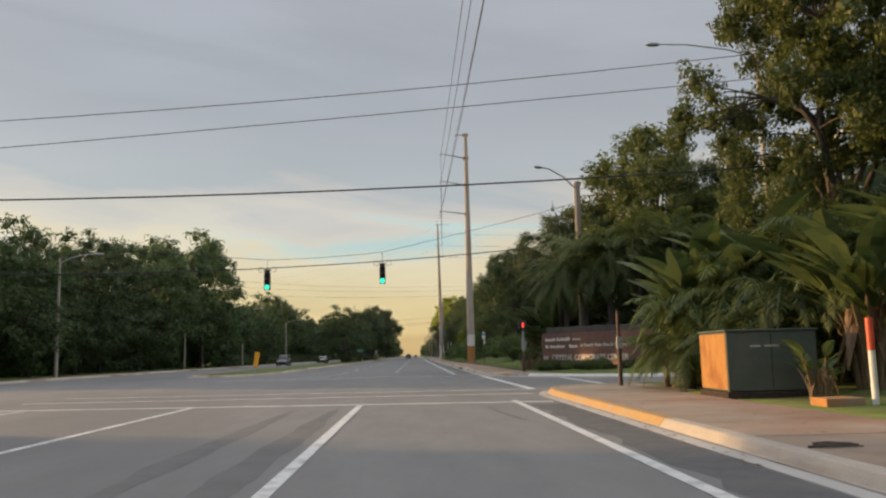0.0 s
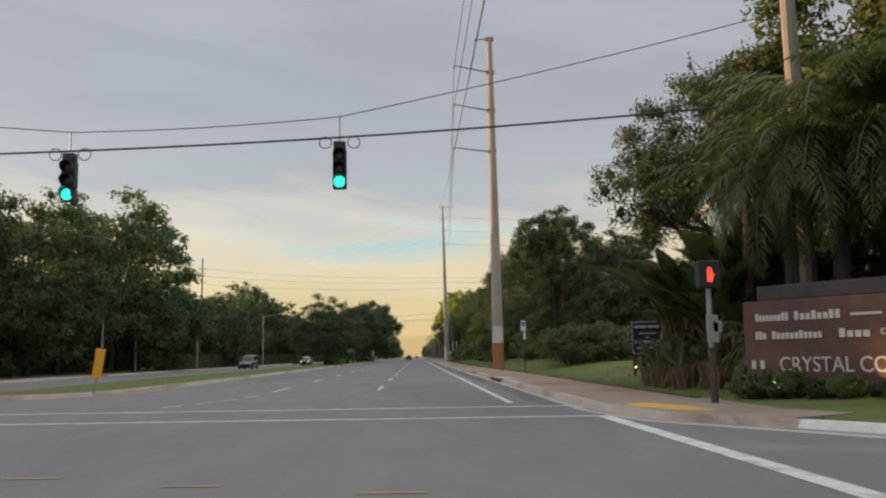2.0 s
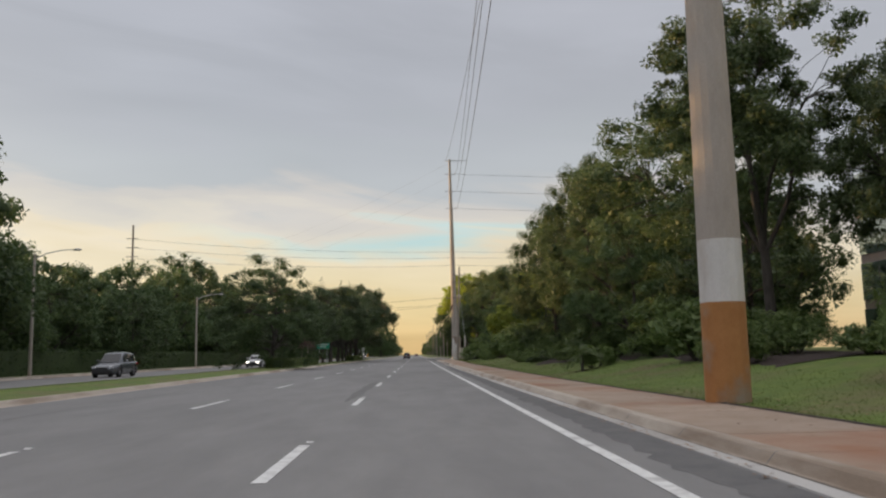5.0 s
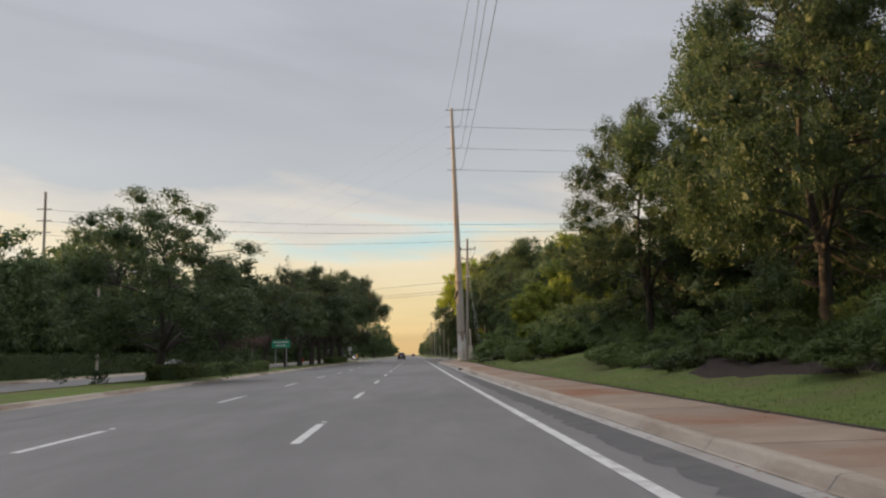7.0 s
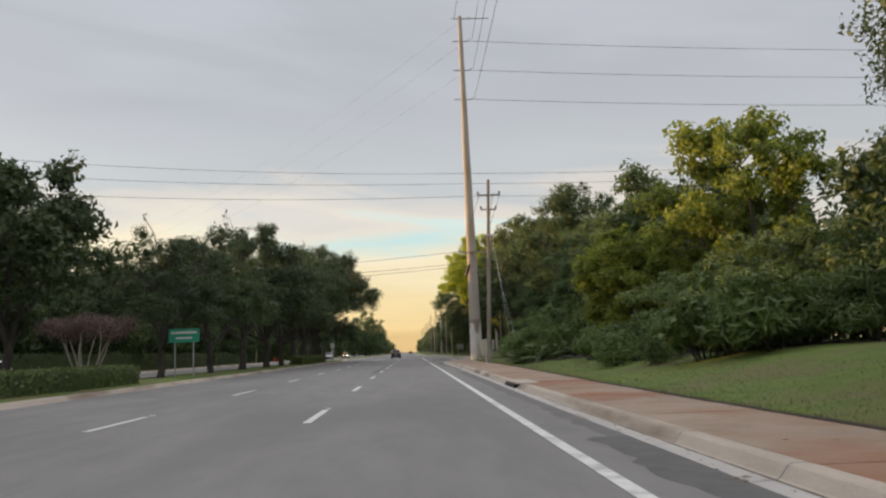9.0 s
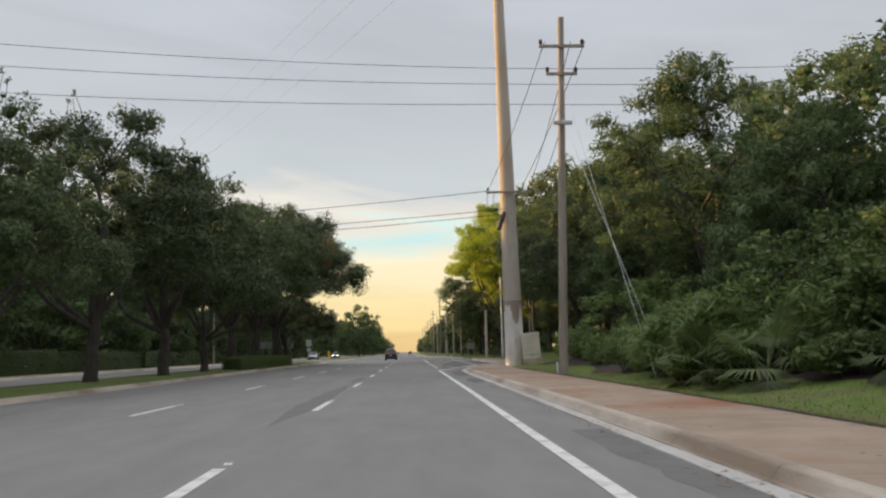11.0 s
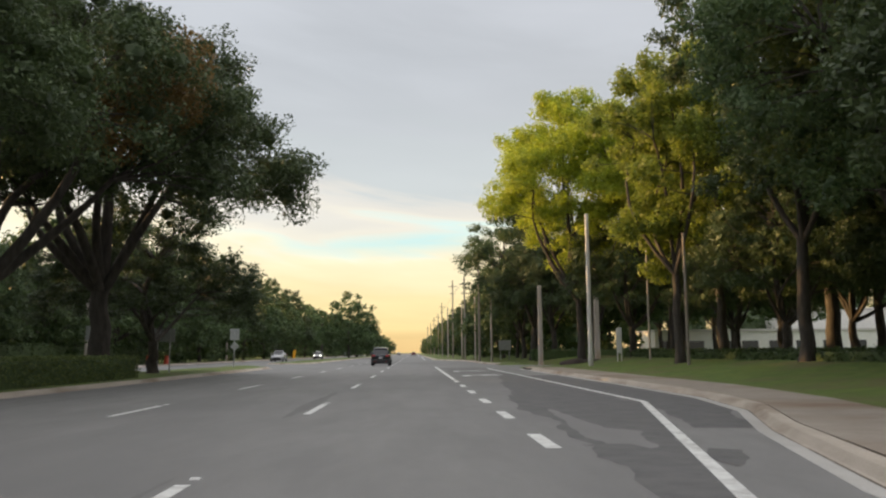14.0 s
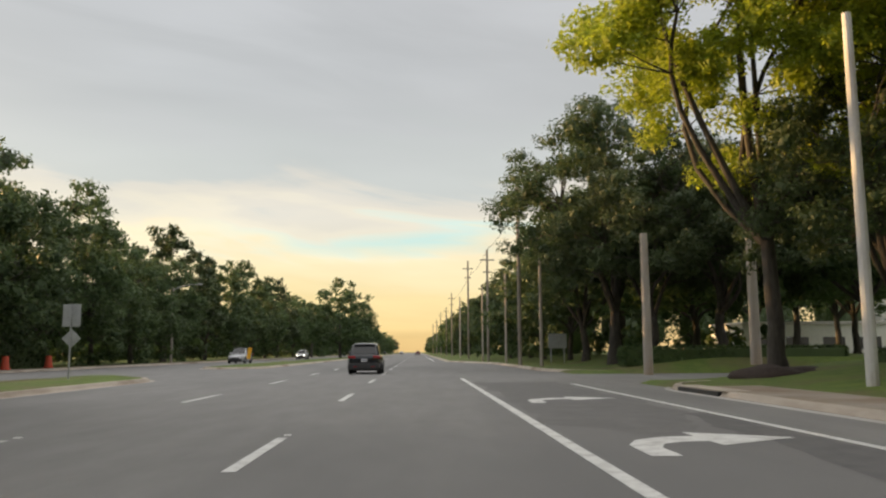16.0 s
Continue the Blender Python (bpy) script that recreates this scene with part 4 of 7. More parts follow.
# oaks on the median
for m, x, y, s, yaw in ((ROUND_N, -13.9, 151.5, 1.07, 20), (SMALL_A, -14.9, 170, 1.18, 80), (OAK_B, -15, 189, 0.66, 200), (OAK_B, -14.6, 199, 0.72, 300), (OAK_B, -14.4, 210, 0.95, 110), (OAK_B, -14.2, 220, 0.98, 40), (OAK_B, -14.4, 230, 0.84, 250), (OAK_A, -14.3, 238.5, 0.82, 80), (OAK_A, -14.2, 248.5, 0.94, 10), (OAK_A, -13.9, 257.5, 1.04, 160), (OAK_B, -14.2, 266, 0.94, 330)):
    oak = plant_tree("live_oak", m, x, y, "spreading live oak on the grassed median", "oaks on the median", yaw, s, 0.8 if y == 151.5 else 0.68 if y == 266 else 1.0)
    if y == 257.5:
        # brown leaves whose colour also carries an orange patch of sun
        rng = np.random.default_rng(4)
        c = Matrix.Rotation(-radians(yaw), 4, "Z") @ Vector((4.4, -7.8, 0))
        C = np.array([(c.x + dx, c.y + dy, z) for dx, dy, z in ((0, 0.4, 9.8), (1.5, 0.4, 10.6), (-1.6, 0.3, 10.3), (0.4, 1.0, 8.6), (-0.6, 0.8, 11.5), (1.9, 0.8, 9.2), (-2.2, 1.2, 11.2))])
        o = new("brown_leaves", quads_mesh("brown_leaves", leaves(C, np.array([1.9, 1.5, 1.6, 1.3, 1.5, 1.2, 1.4]), 8500, 0.2), M_SUNBROWNLEAF))
        o.parent = oak
        o["label"] = "rust-brown leaves with sunlight in their colour"
# near corner and sign corner
plant_tree("oak_tree", BIG_E, 13.3, 25.2, "tall leafy tree lit by low sun behind the utility box", "", 60, 0.74, 1.3)
plant_tree("oak_tree", BIG_D, 22, 24, "tall spreading tree beside the side street", "", 60, 1.0)
plant_tree("oak_tree", BIG_D, 15.8, 52.5, "tall spreading tree behind the brown sign wall", "", 200, 0.92)
plant_tree("oak_tree", OAK_A, 11.0, 56.4, "dark tree overhanging the pavement past the sign", "", 95, 0.6, 1.12)
plant_tree("oak_tree", ROUND_A, 12.9, 50.8, "dense dark tree behind the sign palms", "", 33, 0.78)
plant_tree("oak_tree", ROUND_B, 16.6, 48.2, "dense dark tree behind the sign palms", "", 200, 0.72)
plant_tree("oak_tree", OAK_B, 22.5, 53, "leafy tree behind the sign wall palms", "", 120, 1.0)
plant_tree("oak_tree", ROUND_A, 25, 47, "dense tree beside the side street", "", 10, 0.9)
plant_tree("oak_tree", FAR_B, 22, 18, "dense tree behind the utility box", "", 40, 0.9)
plant_tree("oak_tree", ROUND_A, 27, 24, "dense tree beside the side street", "", 140, 0.9)
for x, y in ((15, 8), (12.5, 0), (16, -10), (14, -24)):
    plant_tree("oak_tree", FAR_B, x, y, "dense roadside tree before the crossing", "trees before the crossing", random.uniform(0, 360), 0.9)
# the right-hand bank
for m, x, y, s, sz in ((TALL_T, 12.6, 104, 0.76, 1.0), (OAK_B, 17.2, 100, 0.62, 1.25), (TALL_T, 18.6, 104, 0.66, 0.95), (ROUND_N, 20.5, 100, 0.8, 1.0), (SMALL_A, 16.0, 92, 0.9, 1.0), (ROUND_N, 10.8, 117, 0.62, 1.0), (ROUND_N, 15.2, 112, 0.82, 1.0), (OAK_N, 11.9, 130, 0.65, 1.27),
                       (OAK_C, 16.8, 121, 1.0, 1.0), (FAR_B, 17, 140, 1.1, 1.0), (OAK_N, 12.9, 151, 0.74, 1.12), (OAK_C, 16.5, 145, 0.95, 1.1), (FAR_A, 20, 152, 1.0, 1.0), (FAR_B, 19, 165, 0.85, 1.0), (VINE_A, 15.8, 176, 1.18, 1.12), (VINE_A, 12.4, 184, 0.9, 0.9),
                       (ROUND_B, 17, 188, 0.95, 1.0), (OAK_C, 15.4, 212, 0.9, 1.05), (ROUND_N, 13.6, 197, 0.78, 1.0), (FAR_A, 18, 200, 1.0, 1.0), (ROUND_N, 15.0, 220, 0.85, 1.0), (FAR_B, 20, 214, 0.95, 1.0), (OAK_B, 13.0, 232, 0.9, 1.0), (OAK_C, 18.6, 230, 0.92, 1.05)):
    plant_tree("bank_tree", m, x, y, "leafy green tree on the bank beside the pavement", "trees on the bank", random.uniform(0, 360), s, sz)
for m, x, y, s, sz in ((OAK_C, 15.0, 243, 0.95, 1.0), (TALL_T, 15.5, 252, 0.98, 1.0), (BIG_D, 19.0, 246, 1.1, 1.0), (TALL_G, 13.8, 262, 0.86, 1.1), (TALL_G, 18.5, 268, 1.05, 1.0), (BIG_D, 22, 262, 1.0, 1.0), (LIME_T, 18.2, 276.5, 0.82, 1.0), (FAR_C, 27, 244, 1.2, 1.0), (FAR_C, 27, 256, 1.2, 1.0), (FAR_C, 28, 268, 1.1, 1.0), (FAR_C, 34, 250, 1.2, 1.0), (FAR_C, 35, 264, 1.2, 1.0), (FAR_C, 42, 258, 1.2, 1.0), (FAR_C, 36, 277, 1.1, 1.0), (FAR_C, 26, 232, 1.2, 1.0), (FAR_C, 33, 238, 1.2, 1.0), (FAR_C, 46, 272, 1.2, 1.0)):
    plant_tree("tall_tree", m, x, y, "tall tree with a bare lower trunk on the lawn", "tall trees by the turn lane", random.uniform(0, 360), s, sz)
for x, y, s in ((17.5, 258, 0.62), (21.5, 251, 0.7), (20.5, 271, 0.62), (23.5, 263, 0.72), (26, 277, 0.7), (18.5, 243, 0.6), (15.8, 278.5, 0.78), (13.8, 299.8, 0.95)):
    plant_tree("understorey_tree", OAK_B, x, y, "dark green lower tree under the tall trees", "lower trees by the turn lane", random.uniform(0, 360), s)
plant_tree("sunlit_tree", LIME_T, 12.6, 284.5 - 4.0, "tall spreading tree with sunlight put into its yellow-green leaves", "", 70, 0.97, 0.97)
for m, x, y, s in ((OAK_C, 12.4, 303.5, 1.08), (OAK_B, 18, 300, 1.0), (OAK_C, 13, 315, 0.85), (FAR_A, 20, 310, 1.2), (FAR_B, 13, 322, 1.0), (FAR_A, 12.5, 333, 1.0), (FAR_C, 22.5, 303, 1.0), (FAR_C, 27, 300.5, 1.05), (FAR_C, 33, 303, 1.0), (FAR_C, 39, 300, 1.1), (FAR_C, 17, 320, 1.1), (FAR_C, 24, 324, 1.15), (FAR_C, 31, 318, 1.1), (FAR_C, 38, 322, 1.1), (FAR_C, 45, 316, 1.1), (FAR_C, 21, 338, 1.2), (FAR_C, 28, 336, 1.1), (FAR_C, 52, 326, 1.2), (FAR_C, 36, 338, 1.2), (FAR_C, 44, 336, 1.2),  (FAR_B, 13, 346, 1.05), (FAR_A, 12, 358, 1.0)):
    plant_tree("roadside_tree", m, x, y, "dark leafy tree behind the row of poles", "trees behind the poles", random.uniform(0, 360), s)
for i in range(34):
    y = 372 + i * 15 + (i * i) * 0.25
    plant_tree("distant_tree", (FAR_A, FAR_B)[i % 2] if y < 470 else DOT_A, 12.5 + random.uniform(-1.5, 1.5), y, "distant roadside tree beside the long straight road", "distant trees along the road", random.uniform(0, 360), random.uniform(0.8, 1.1))
    plant_tree("distant_tree", (FAR_B, FAR_A)[i % 2] if y < 470 else DOT_A, -32.5 + random.uniform(-1.5, 1.5), y - 10, "distant roadside tree beside the long straight road", "distant trees along the road", random.uniform(0, 360), random.uniform(1.22, 1.42))
for y, s in ((403, 1.25), (425, 0.9), (470, 0.9), (520, 0.8), (600, 0.8), (680, 0.8)):
    plant_tree("median_tree", FAR_A, -14.4, y, "round dark tree on the median far ahead", "distant trees on the median", random.uniform(0, 360), s)
# a wood behind the right-hand trees closes the view
P = []
for i in range(60):
    y = -60 + i * 11.5
    if 24 < y < 40 or 44 < y < 125 or y > 222:
        continue
    x = 27 + random.uniform(-3, 4)
    P.append(((x, y, 4 + random.uniform(-1, 2)), random.uniform(4.5, 6.5)))
    P.append(((x + 3, y + 4, 9 + random.uniform(-2, 2)), random.uniform(3.5, 5)))
for i in range(12):
    P.append(((22 + i * 9 + random.uniform(-2, 2), 366 + random.uniform(-3, 3), 5), random.uniform(5.5, 7)))
    P.append(((26 + i * 9, 369, 10), random.uniform(4.5, 6)))
Q = leaves(np.array([p for p, r in P]), np.array([r for p, r in P]), 52000, 0.65, flat=0.95)
me = quads_mesh("far_wood", Q, M_DARKLEAF)
add_cores(me, [p for p, r in P], [r * 0.78 for p, r in P])
tagged(new("far_wood", me), "dark leafy wood behind the roadside trees", "wood", kind="stuff")
P = []
for i in range(80):
    y = -60 + i * 10
    if 15 < y < 64:
        continue
    P.append(((-52 + random.uniform(-3, 3), y, 4), random.uniform(5.5, 8)))
    P.append(((-51 + random.uniform(-3, 3), y + 5, 9), random.uniform(4.5, 6)))
Q = leaves(np.array([p for p, r in P]), np.array([r for p, r in P]), 40000, 0.8, flat=0.95)
me = quads_mesh("far_wood", Q, M_DARKLEAF)
add_cores(me, [p for p, r in P], [r * 0.8 for p, r in P])
tagged(new("far_wood", me), "dark leafy wood beyond the far pavement", "wood", kind="stuff")


# shrubs and hedges
def shrub_mesh(seed, R, h, n, size, mat, width=0.4, stems=14):
    global rng
    rng = np.random.default_rng(seed)
    random.seed(seed)
    k = 26
    a = rng.random(k) * 6.283
    r = np.sqrt(rng.random(k)) * R * 0.8
    C = np.stack([np.cos(a) * r, np.sin(a) * r, h * (0.25 + 0.55 * rng.random(k)) * (1 - 0.45 * (r / R) ** 2)], 1)
    rad = rng.uniform(0.2, 0.38, k) * min(R, h * 0.8)
    P = leaves(C, rad, n, size, width, 0.85, 0.6)
    P[:, :, 2] = np.maximum(P[:, :, 2], 0.0)
    bm = bmesh.new()
    for c in C[:stems]:
        limb(bm, (c[0] * 0.3, c[1] * 0.3, -0.1), c, 0.03, 0.01, 0.1, 3, 4)
    st = bpy.data.meshes.new("stems")
    bm.to_mesh(st)
    bm.free()
    st.materials.append(M_BARK)
    return st, quads_mesh("shrub", P, mat)


SHRUB_A = shrub_mesh(51, 1.5, 1.7, 2300, 0.25, M_SHRUB)
SHRUB_B = shrub_mesh(52, 1.8, 2.2, 3400, 0.33, M_SHRUB, 0.16)
SHRUB_C = shrub_mesh(53, 1.2, 1.1, 2400, 0.18, M_OAK)


def shrub(meshes, x, y, s, label, group, z=None, sz=1.0, name="shrub"):
    ob = empty(name, pose(x, y, (rise(x, y) if z is None else z) - 0.02, 0, 0, random.uniform(0, 360)), label, "shrub", group)
    for nm, me in zip(("stalk", "foliage"), meshes):
        p = new(nm, me)
        p.parent = ob
        p.scale = (s, s, s * sz)


random.seed(5)
for x, y, s in ((9.6, 80.5, 1.35), (11.4, 82.5, 1.3), (10.2, 84.0, 1.2), (13.0, 79.0, 1.1), (12.4, 85, 1.25), (14.8, 82, 1.2), (16, 86, 1.2), (17.5, 80, 1.0), (10.4, 90, 0.9)):
    shrub(SHRUB_B, x, y, s * 1.08, "large arching green shrub on the lawn bank", "shrubs on the lawn")
for i in range(34):
    y = 98 + i * 2.3
    shrub(random.choice((SHRUB_A, SHRUB_B, SHRUB_B, SHRUB_C)), (10.8 if y < 124 else 12.8) + random.uniform(-1.4, 2.2), y + random.uniform(-1, 1), random.uniform(0.5, 1.3), "wild green shrub at the foot of the bank trees", "shrubs under the trees", sz=random.uniform(0.6, 1.15))
for i in range(26):
    y = 122 + i * 0.95
    shrub(random.choice((SHRUB_A, SHRUB_B, SHRUB_B, SHRUB_C)), 8.6 + random.uniform(-0.5, 2.4), y, random.uniform(0.35, 0.85), "straggling green shrub on bare soil of the bank", "shrubs on the bare soil", sz=random.uniform(0.5, 0.95))
for i in range(34):
    y = 162 + i * 2.0
    shrub(random.choice((SHRUB_A, SHRUB_B, SHRUB_B)), (9.6 if y < 190 else 11.0) + random.uniform(-1.0, 2.2), y + random.uniform(-1, 1), random.uniform(0.5, 1.4), "wild green shrub at the foot of the bank trees", "shrubs under the trees", sz=random.uniform(0.6, 1.15))
for x, y, s_, z_ in ((11.6, 112, 0.62, 0.8), (13.2, 122, 0.6, 0.9), (12.6, 164, 0.75, 0.9), (11.8, 171, 0.7, 0.8), (12.0, 192, 0.7, 0.9), (12.2, 211, 0.72, 0.9), (14.2, 138, 0.6, 0.9)):
    plant_tree("vine_thicket", VINE_B, x, y, "sprawling thicket of vines and shrubs on the bank", "thickets on the bank", random.uniform(0, 360), s_, z_, category="shrub")
for i in range(16):
    shrub(random.choice((SHRUB_A, SHRUB_B)), 15 + random.uniform(-1, 3), 100 + i * 8, random.uniform(1.0, 1.6), "wild green shrub under the taller trees", "shrubs under the trees")
for x, y, s in ((8.0, 171, 0.75), (8.9, 174, 0.9), (8.6, 167.5, 0.6), (9.6, 179, 0.9), (7.9, 196.5, 0.8), (8.6, 198.5, 0.9), (8.0, 201, 0.7), (8.9, 209, 0.8), (9.6, 214, 0.9), (7.7, 193.6, 1.05), (8.6, 191.6, 1.25), (8.8, 195.4, 1.2)):
    shrub(SHRUB_B, x, y, s, "spiky low shrub beside the pavement", "shrubs by the wooden pole")


def hedge(x0, x1, y0, y1, h, label, z=0.18, n=5000, size=0.13, mat=None):
    root = empty("hedge", pose((x0 + x1) / 2, y0, z), label, "hedge", "clipped hedges")
    w, l = (x1 - x0) / 2, y1 - y0
    bm = bmesh.new()
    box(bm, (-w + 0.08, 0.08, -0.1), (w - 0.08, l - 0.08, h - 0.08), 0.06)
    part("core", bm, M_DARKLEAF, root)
    f = rng.random(n)
    u, v = rng.random(n), rng.random(n)
    top = f < 0.4
    side = (f >= 0.4) & (f < 0.9)
    p = np.stack([np.where(top, (u * 2 - 1) * w, np.where(side, np.where(u < 0.5, -w, w), (u * 2 - 1) * w)), np.where(top | side, v * l, np.where(u < 0.5, 0, l)), np.where(top, h, np.where(side, rng.random(n) * h, v * h))], 1)
    p += rng.normal(size=(n, 3)) * 0.045
    nn = unit(rng.normal(size=(n, 3)) + np.array([0, 0, 0.4]))
    t = unit(np.cross(nn, rng.normal(size=(n, 3))))
    b = np.cross(nn, t)
    L = size * (0.6 + 0.8 * rng.random((n, 1)))
    q = np.stack([p - t * L / 2, p + b * L * 0.28, p + t * L / 2, p - b * L * 0.28], 1)
    o = new("foliage", quads_mesh("hedge_leaves", q, mat or M_HEDGE))
    o.parent = root


hedge(-14.2, -12.7, 150, 178, 0.8, "long clipped green hedge on the median", n=9000)
hedge(-13.8, -12.4, 233, 258.5, 0.92, "long clipped green hedge on the median", n=16000, size=0.1)
hedge(-31.6, -30.6, 128, 267, 2.0, "tall dark clipped hedge behind the far pavement", 0.1, 9000, 0.22, M_DARKLEAF)
# this one is added to darken the gap between the far trunks
hedge(-39.5, -38, 46, 140, 2.6, "tall dark hedge added as backdrop behind the far trees", 0.1, 9000, 0.3, M_DARKLEAF)
hedge(-31.6, -30.6, 268, 320, 2.0, "tall dark clipped hedge behind the far pavement", 0.1, 8000, 0.22, M_DARKLEAF)
hedge(15.6, 17.0, 243, 280, 0.75, "low clipped hedge behind the lawn", 0.42, 7000, 0.16, M_DARKLEAF)
hedge(11.5, 24, 297.2, 298.8, 0.9, "low clipped hedge beside the driveway", 0.45, 5000, 0.16, M_DARKLEAF)


# palms and large-leaved plants
def strip_leaf(pts, widths, side, fold=0.0):
    """Quads of a leaf blade along points, with its half-widths and its side vector."""
    out = []
    for i in range(len(pts) - 1):
        a, b = pts[i], pts[i + 1]
        wa, wb = side * widths[i], side * widths[i + 1]
        dz = Vector((0, 0, fold))
        out.append((a, a + wa - dz * widths[i], b + wb - dz * widths[i + 1], b))
        out.append((a - wa - dz * widths[i], a, b, b - wb - dz * widths[i + 1]))
    return out


def paddle_plant(seed, h, n):
    """A clump of stalks, each with one large paddle-shaped leaf."""
    random.seed(seed)
    bm, quads = bmesh.new(), []
    for i in range(n):
        a = random.uniform(0, 6.283)
        out = random.uniform(0.1, 0.5)
        hh = h * random.uniform(0.5, 1.0)
        b0 = Vector((math.cos(a) * 0.35 * random.random(), math.sin(a) * 0.35 * random.random(), -0.1))
        k = Vector((math.cos(a), math.sin(a), 0))
        st = [b0 + k * out * hh * 0.45 * t * t + Vector((0, 0, hh * 0.62 * t)) for t in (0, 0.35, 0.7, 1)]
        tube(bm, st, [0.05, 0.04, 0.032, 0.022], 5, caps=False)
        L = hh * random.uniform(0.26, 0.38)
        d = (k * (0.35 + out) + Vector((0, 0, 1))).normalized()
        pts = [st[-1] + d * L * t + k * L * 0.45 * t * t - Vector((0, 0, L * 0.22 * t * t)) for t in [j / 6 for j in range(7)]]
        side = Vector((-k.y, k.x, random.uniform(-0.5, 0.5))).normalized()
        w = [L * 0.205 * v for v in (0.15, 0.75, 1.0, 1.0, 0.85, 0.5, 0.04)]
        quads += strip_leaf(pts, w, side, random.uniform(-0.4, 0.3))
    st = bpy.data.meshes.new("stalks")
    bm.to_mesh(st)
    bm.free()
    st.materials.append(M_PALMSTEM)
    dead = []
    for i in range(n // 2):
        a = random.uniform(0, 6.283)
        k = Vector((math.cos(a), math.sin(a), 0))
        o = k * random.uniform(0.1, 0.4) + Vector((0, 0, h * random.uniform(0.2, 0.55)))
        L = h * random.uniform(0.12, 0.26)
        pts = [o + k * L * 0.55 * t - Vector((0, 0, L * t * (0.2 + 0.9 * t))) for t in [j / 4 for j in range(5)]]
        side = Vector((-k.y, k.x, random.uniform(-0.4, 0.4))).normalized()
        dead += strip_leaf(pts, [L * 0.13 * v for v in (0.3, 1.0, 0.8, 0.6, 0.1)], side, random.uniform(-0.9, 0.9))
    return st, quads_mesh("paddle_leaves", np.array([[tuple(v) for v in q] for q in quads]), M_PALM), quads_mesh("dead_paddles", np.array([[tuple(v) for v in q] for q in dead]), M_DEADLEAF)


def frond(quads, origin, a, tilt, L, leaflets=26, droop=0.55, llen=0.55):
    k = Vector((math.cos(a), math.sin(a), 0))
    side = Vector((-k.y, k.x, 0))
    pts = []
    p, ang = Vector(origin), tilt
    n = 14
    for i in range(n + 1):
        pts.append(p.copy())
        p += (k * math.cos(ang) + Vector((0, 0, math.sin(ang)))) * (L / n)
        ang -= droop * 2.6 / n
    quads += strip_leaf(pts, [0.025 * (1 - 0.8 * i / n) + 0.004 for i in range(n + 1)], side)
    for j in range(leaflets):
        t = 0.12 + 0.86 * j / leaflets
        f = t * n
        i = min(int(f), n - 1)
        o = pts[i].lerp(pts[i + 1], f - i)
        d = (pts[i + 1] - pts[i]).normalized()
        ll = llen * math.sin(math.pi * min(1, 0.18 + 0.8 * t)) * random.uniform(0.85, 1.1)
        for s in (-1, 1):
            e = (side * s * 0.8 + d * 0.55 + Vector((0, 0, random.uniform(-0.45, 0.1)))).normalized()
            w = d * 0.022
            m = o + e * ll * 0.5
            tip = o + e * ll + Vector((0, 0, -ll * 0.28))
            quads.append((o - w, m - w * 1.3, tip, m + w * 1.3 + Vector((0, 0, 0.01))))


def feather_palm(seed, h, L, n, r, low=-0.1):
    random.seed(seed)
    bm = bmesh.new()
    pts = [Vector((0.25 * math.sin(t * 1.4) * h * 0.06, 0.1 * t, -0.2 + h * t)) for t in [i / 8 for i in range(9)]]
    tube(bm, pts, [r * (1.2 - 0.3 * i / 8 + 0.06 * (i % 2)) for i in range(9)], 9, caps=False)
    quads = []
    top = pts[-1]
    for i in range(n):
        a = i * 2.399 + random.uniform(-0.2, 0.2)
        frond(quads, top, a, random.uniform(low, 1.25), L * random.uniform(0.8, 1.1), 30, random.uniform(0.5, 0.75), L * 0.2)
    st = bpy.data.meshes.new("palm_trunk")
    bm.to_mesh(st)
    bm.free()
    st.materials.append(M_BARK)
    return st, quads_mesh("fronds", np.array([[tuple(v) for v in q] for q in quads]), M_PALM)


def fan_palm(seed, h, n):
    random.seed(seed)
    bm = bmesh.new()
    tube(bm, [(0, 0, -0.2), (0.1, 0, h * 0.5), (0.05, 0.05, h)], [0.24, 0.2, 0.2], 9, caps=False)
    quads = []
    top = Vector((0.05, 0.05, h))
    for i in range(n):
        a = i * 2.399
        tilt = random.uniform(-0.9, 1.3)
        k = Vector((math.cos(a) * math.cos(tilt), math.sin(a) * math.cos(tilt), math.sin(tilt)))
        side = Vector((-math.sin(a), math.cos(a), 0))
        o = top + k * random.uniform(0.7, 1.1)
        quads += strip_leaf([top, o], [0.02, 0.015], side)
        for j in range(-8, 9):
            e = (k * math.cos(j * 0.17) + side * math.sin(j * 0.17)).normalized()
            tip = o + e * random.uniform(0.8, 1.05) + Vector((0, 0, -0.25))
            w = side * 0.045
            m = o + e * 0.5
            quads.append((o, m + w, tip, m - w))
    st = bpy.data.meshes.new("palm_trunk")
    bm.to_mesh(st)
    bm.free()
    st.materials.append(M_BARK)
    return st, quads_mesh("fans", np.array([[tuple(v) for v in q] for q in quads]), M_PALM)


M_PALMSTEM = surf("palm_stalk", (0.16, 0.13, 0.07), (0.24, 0.17, 0.10), 6, 0.8, 0.3, 40)
PADDLE_A, PADDLE_B = paddle_plant(61, 4.9, 64), paddle_plant(62, 4.0, 58)
PADDLE_C = paddle_plant(63, 2.0, 22)
PALM_S = feather_palm(75, 2.5, 2.5, 40, 0.14, -1.0)
PALM_D = feather_palm(69, 5.5, 3.3, 46, 0.15, -1.0)
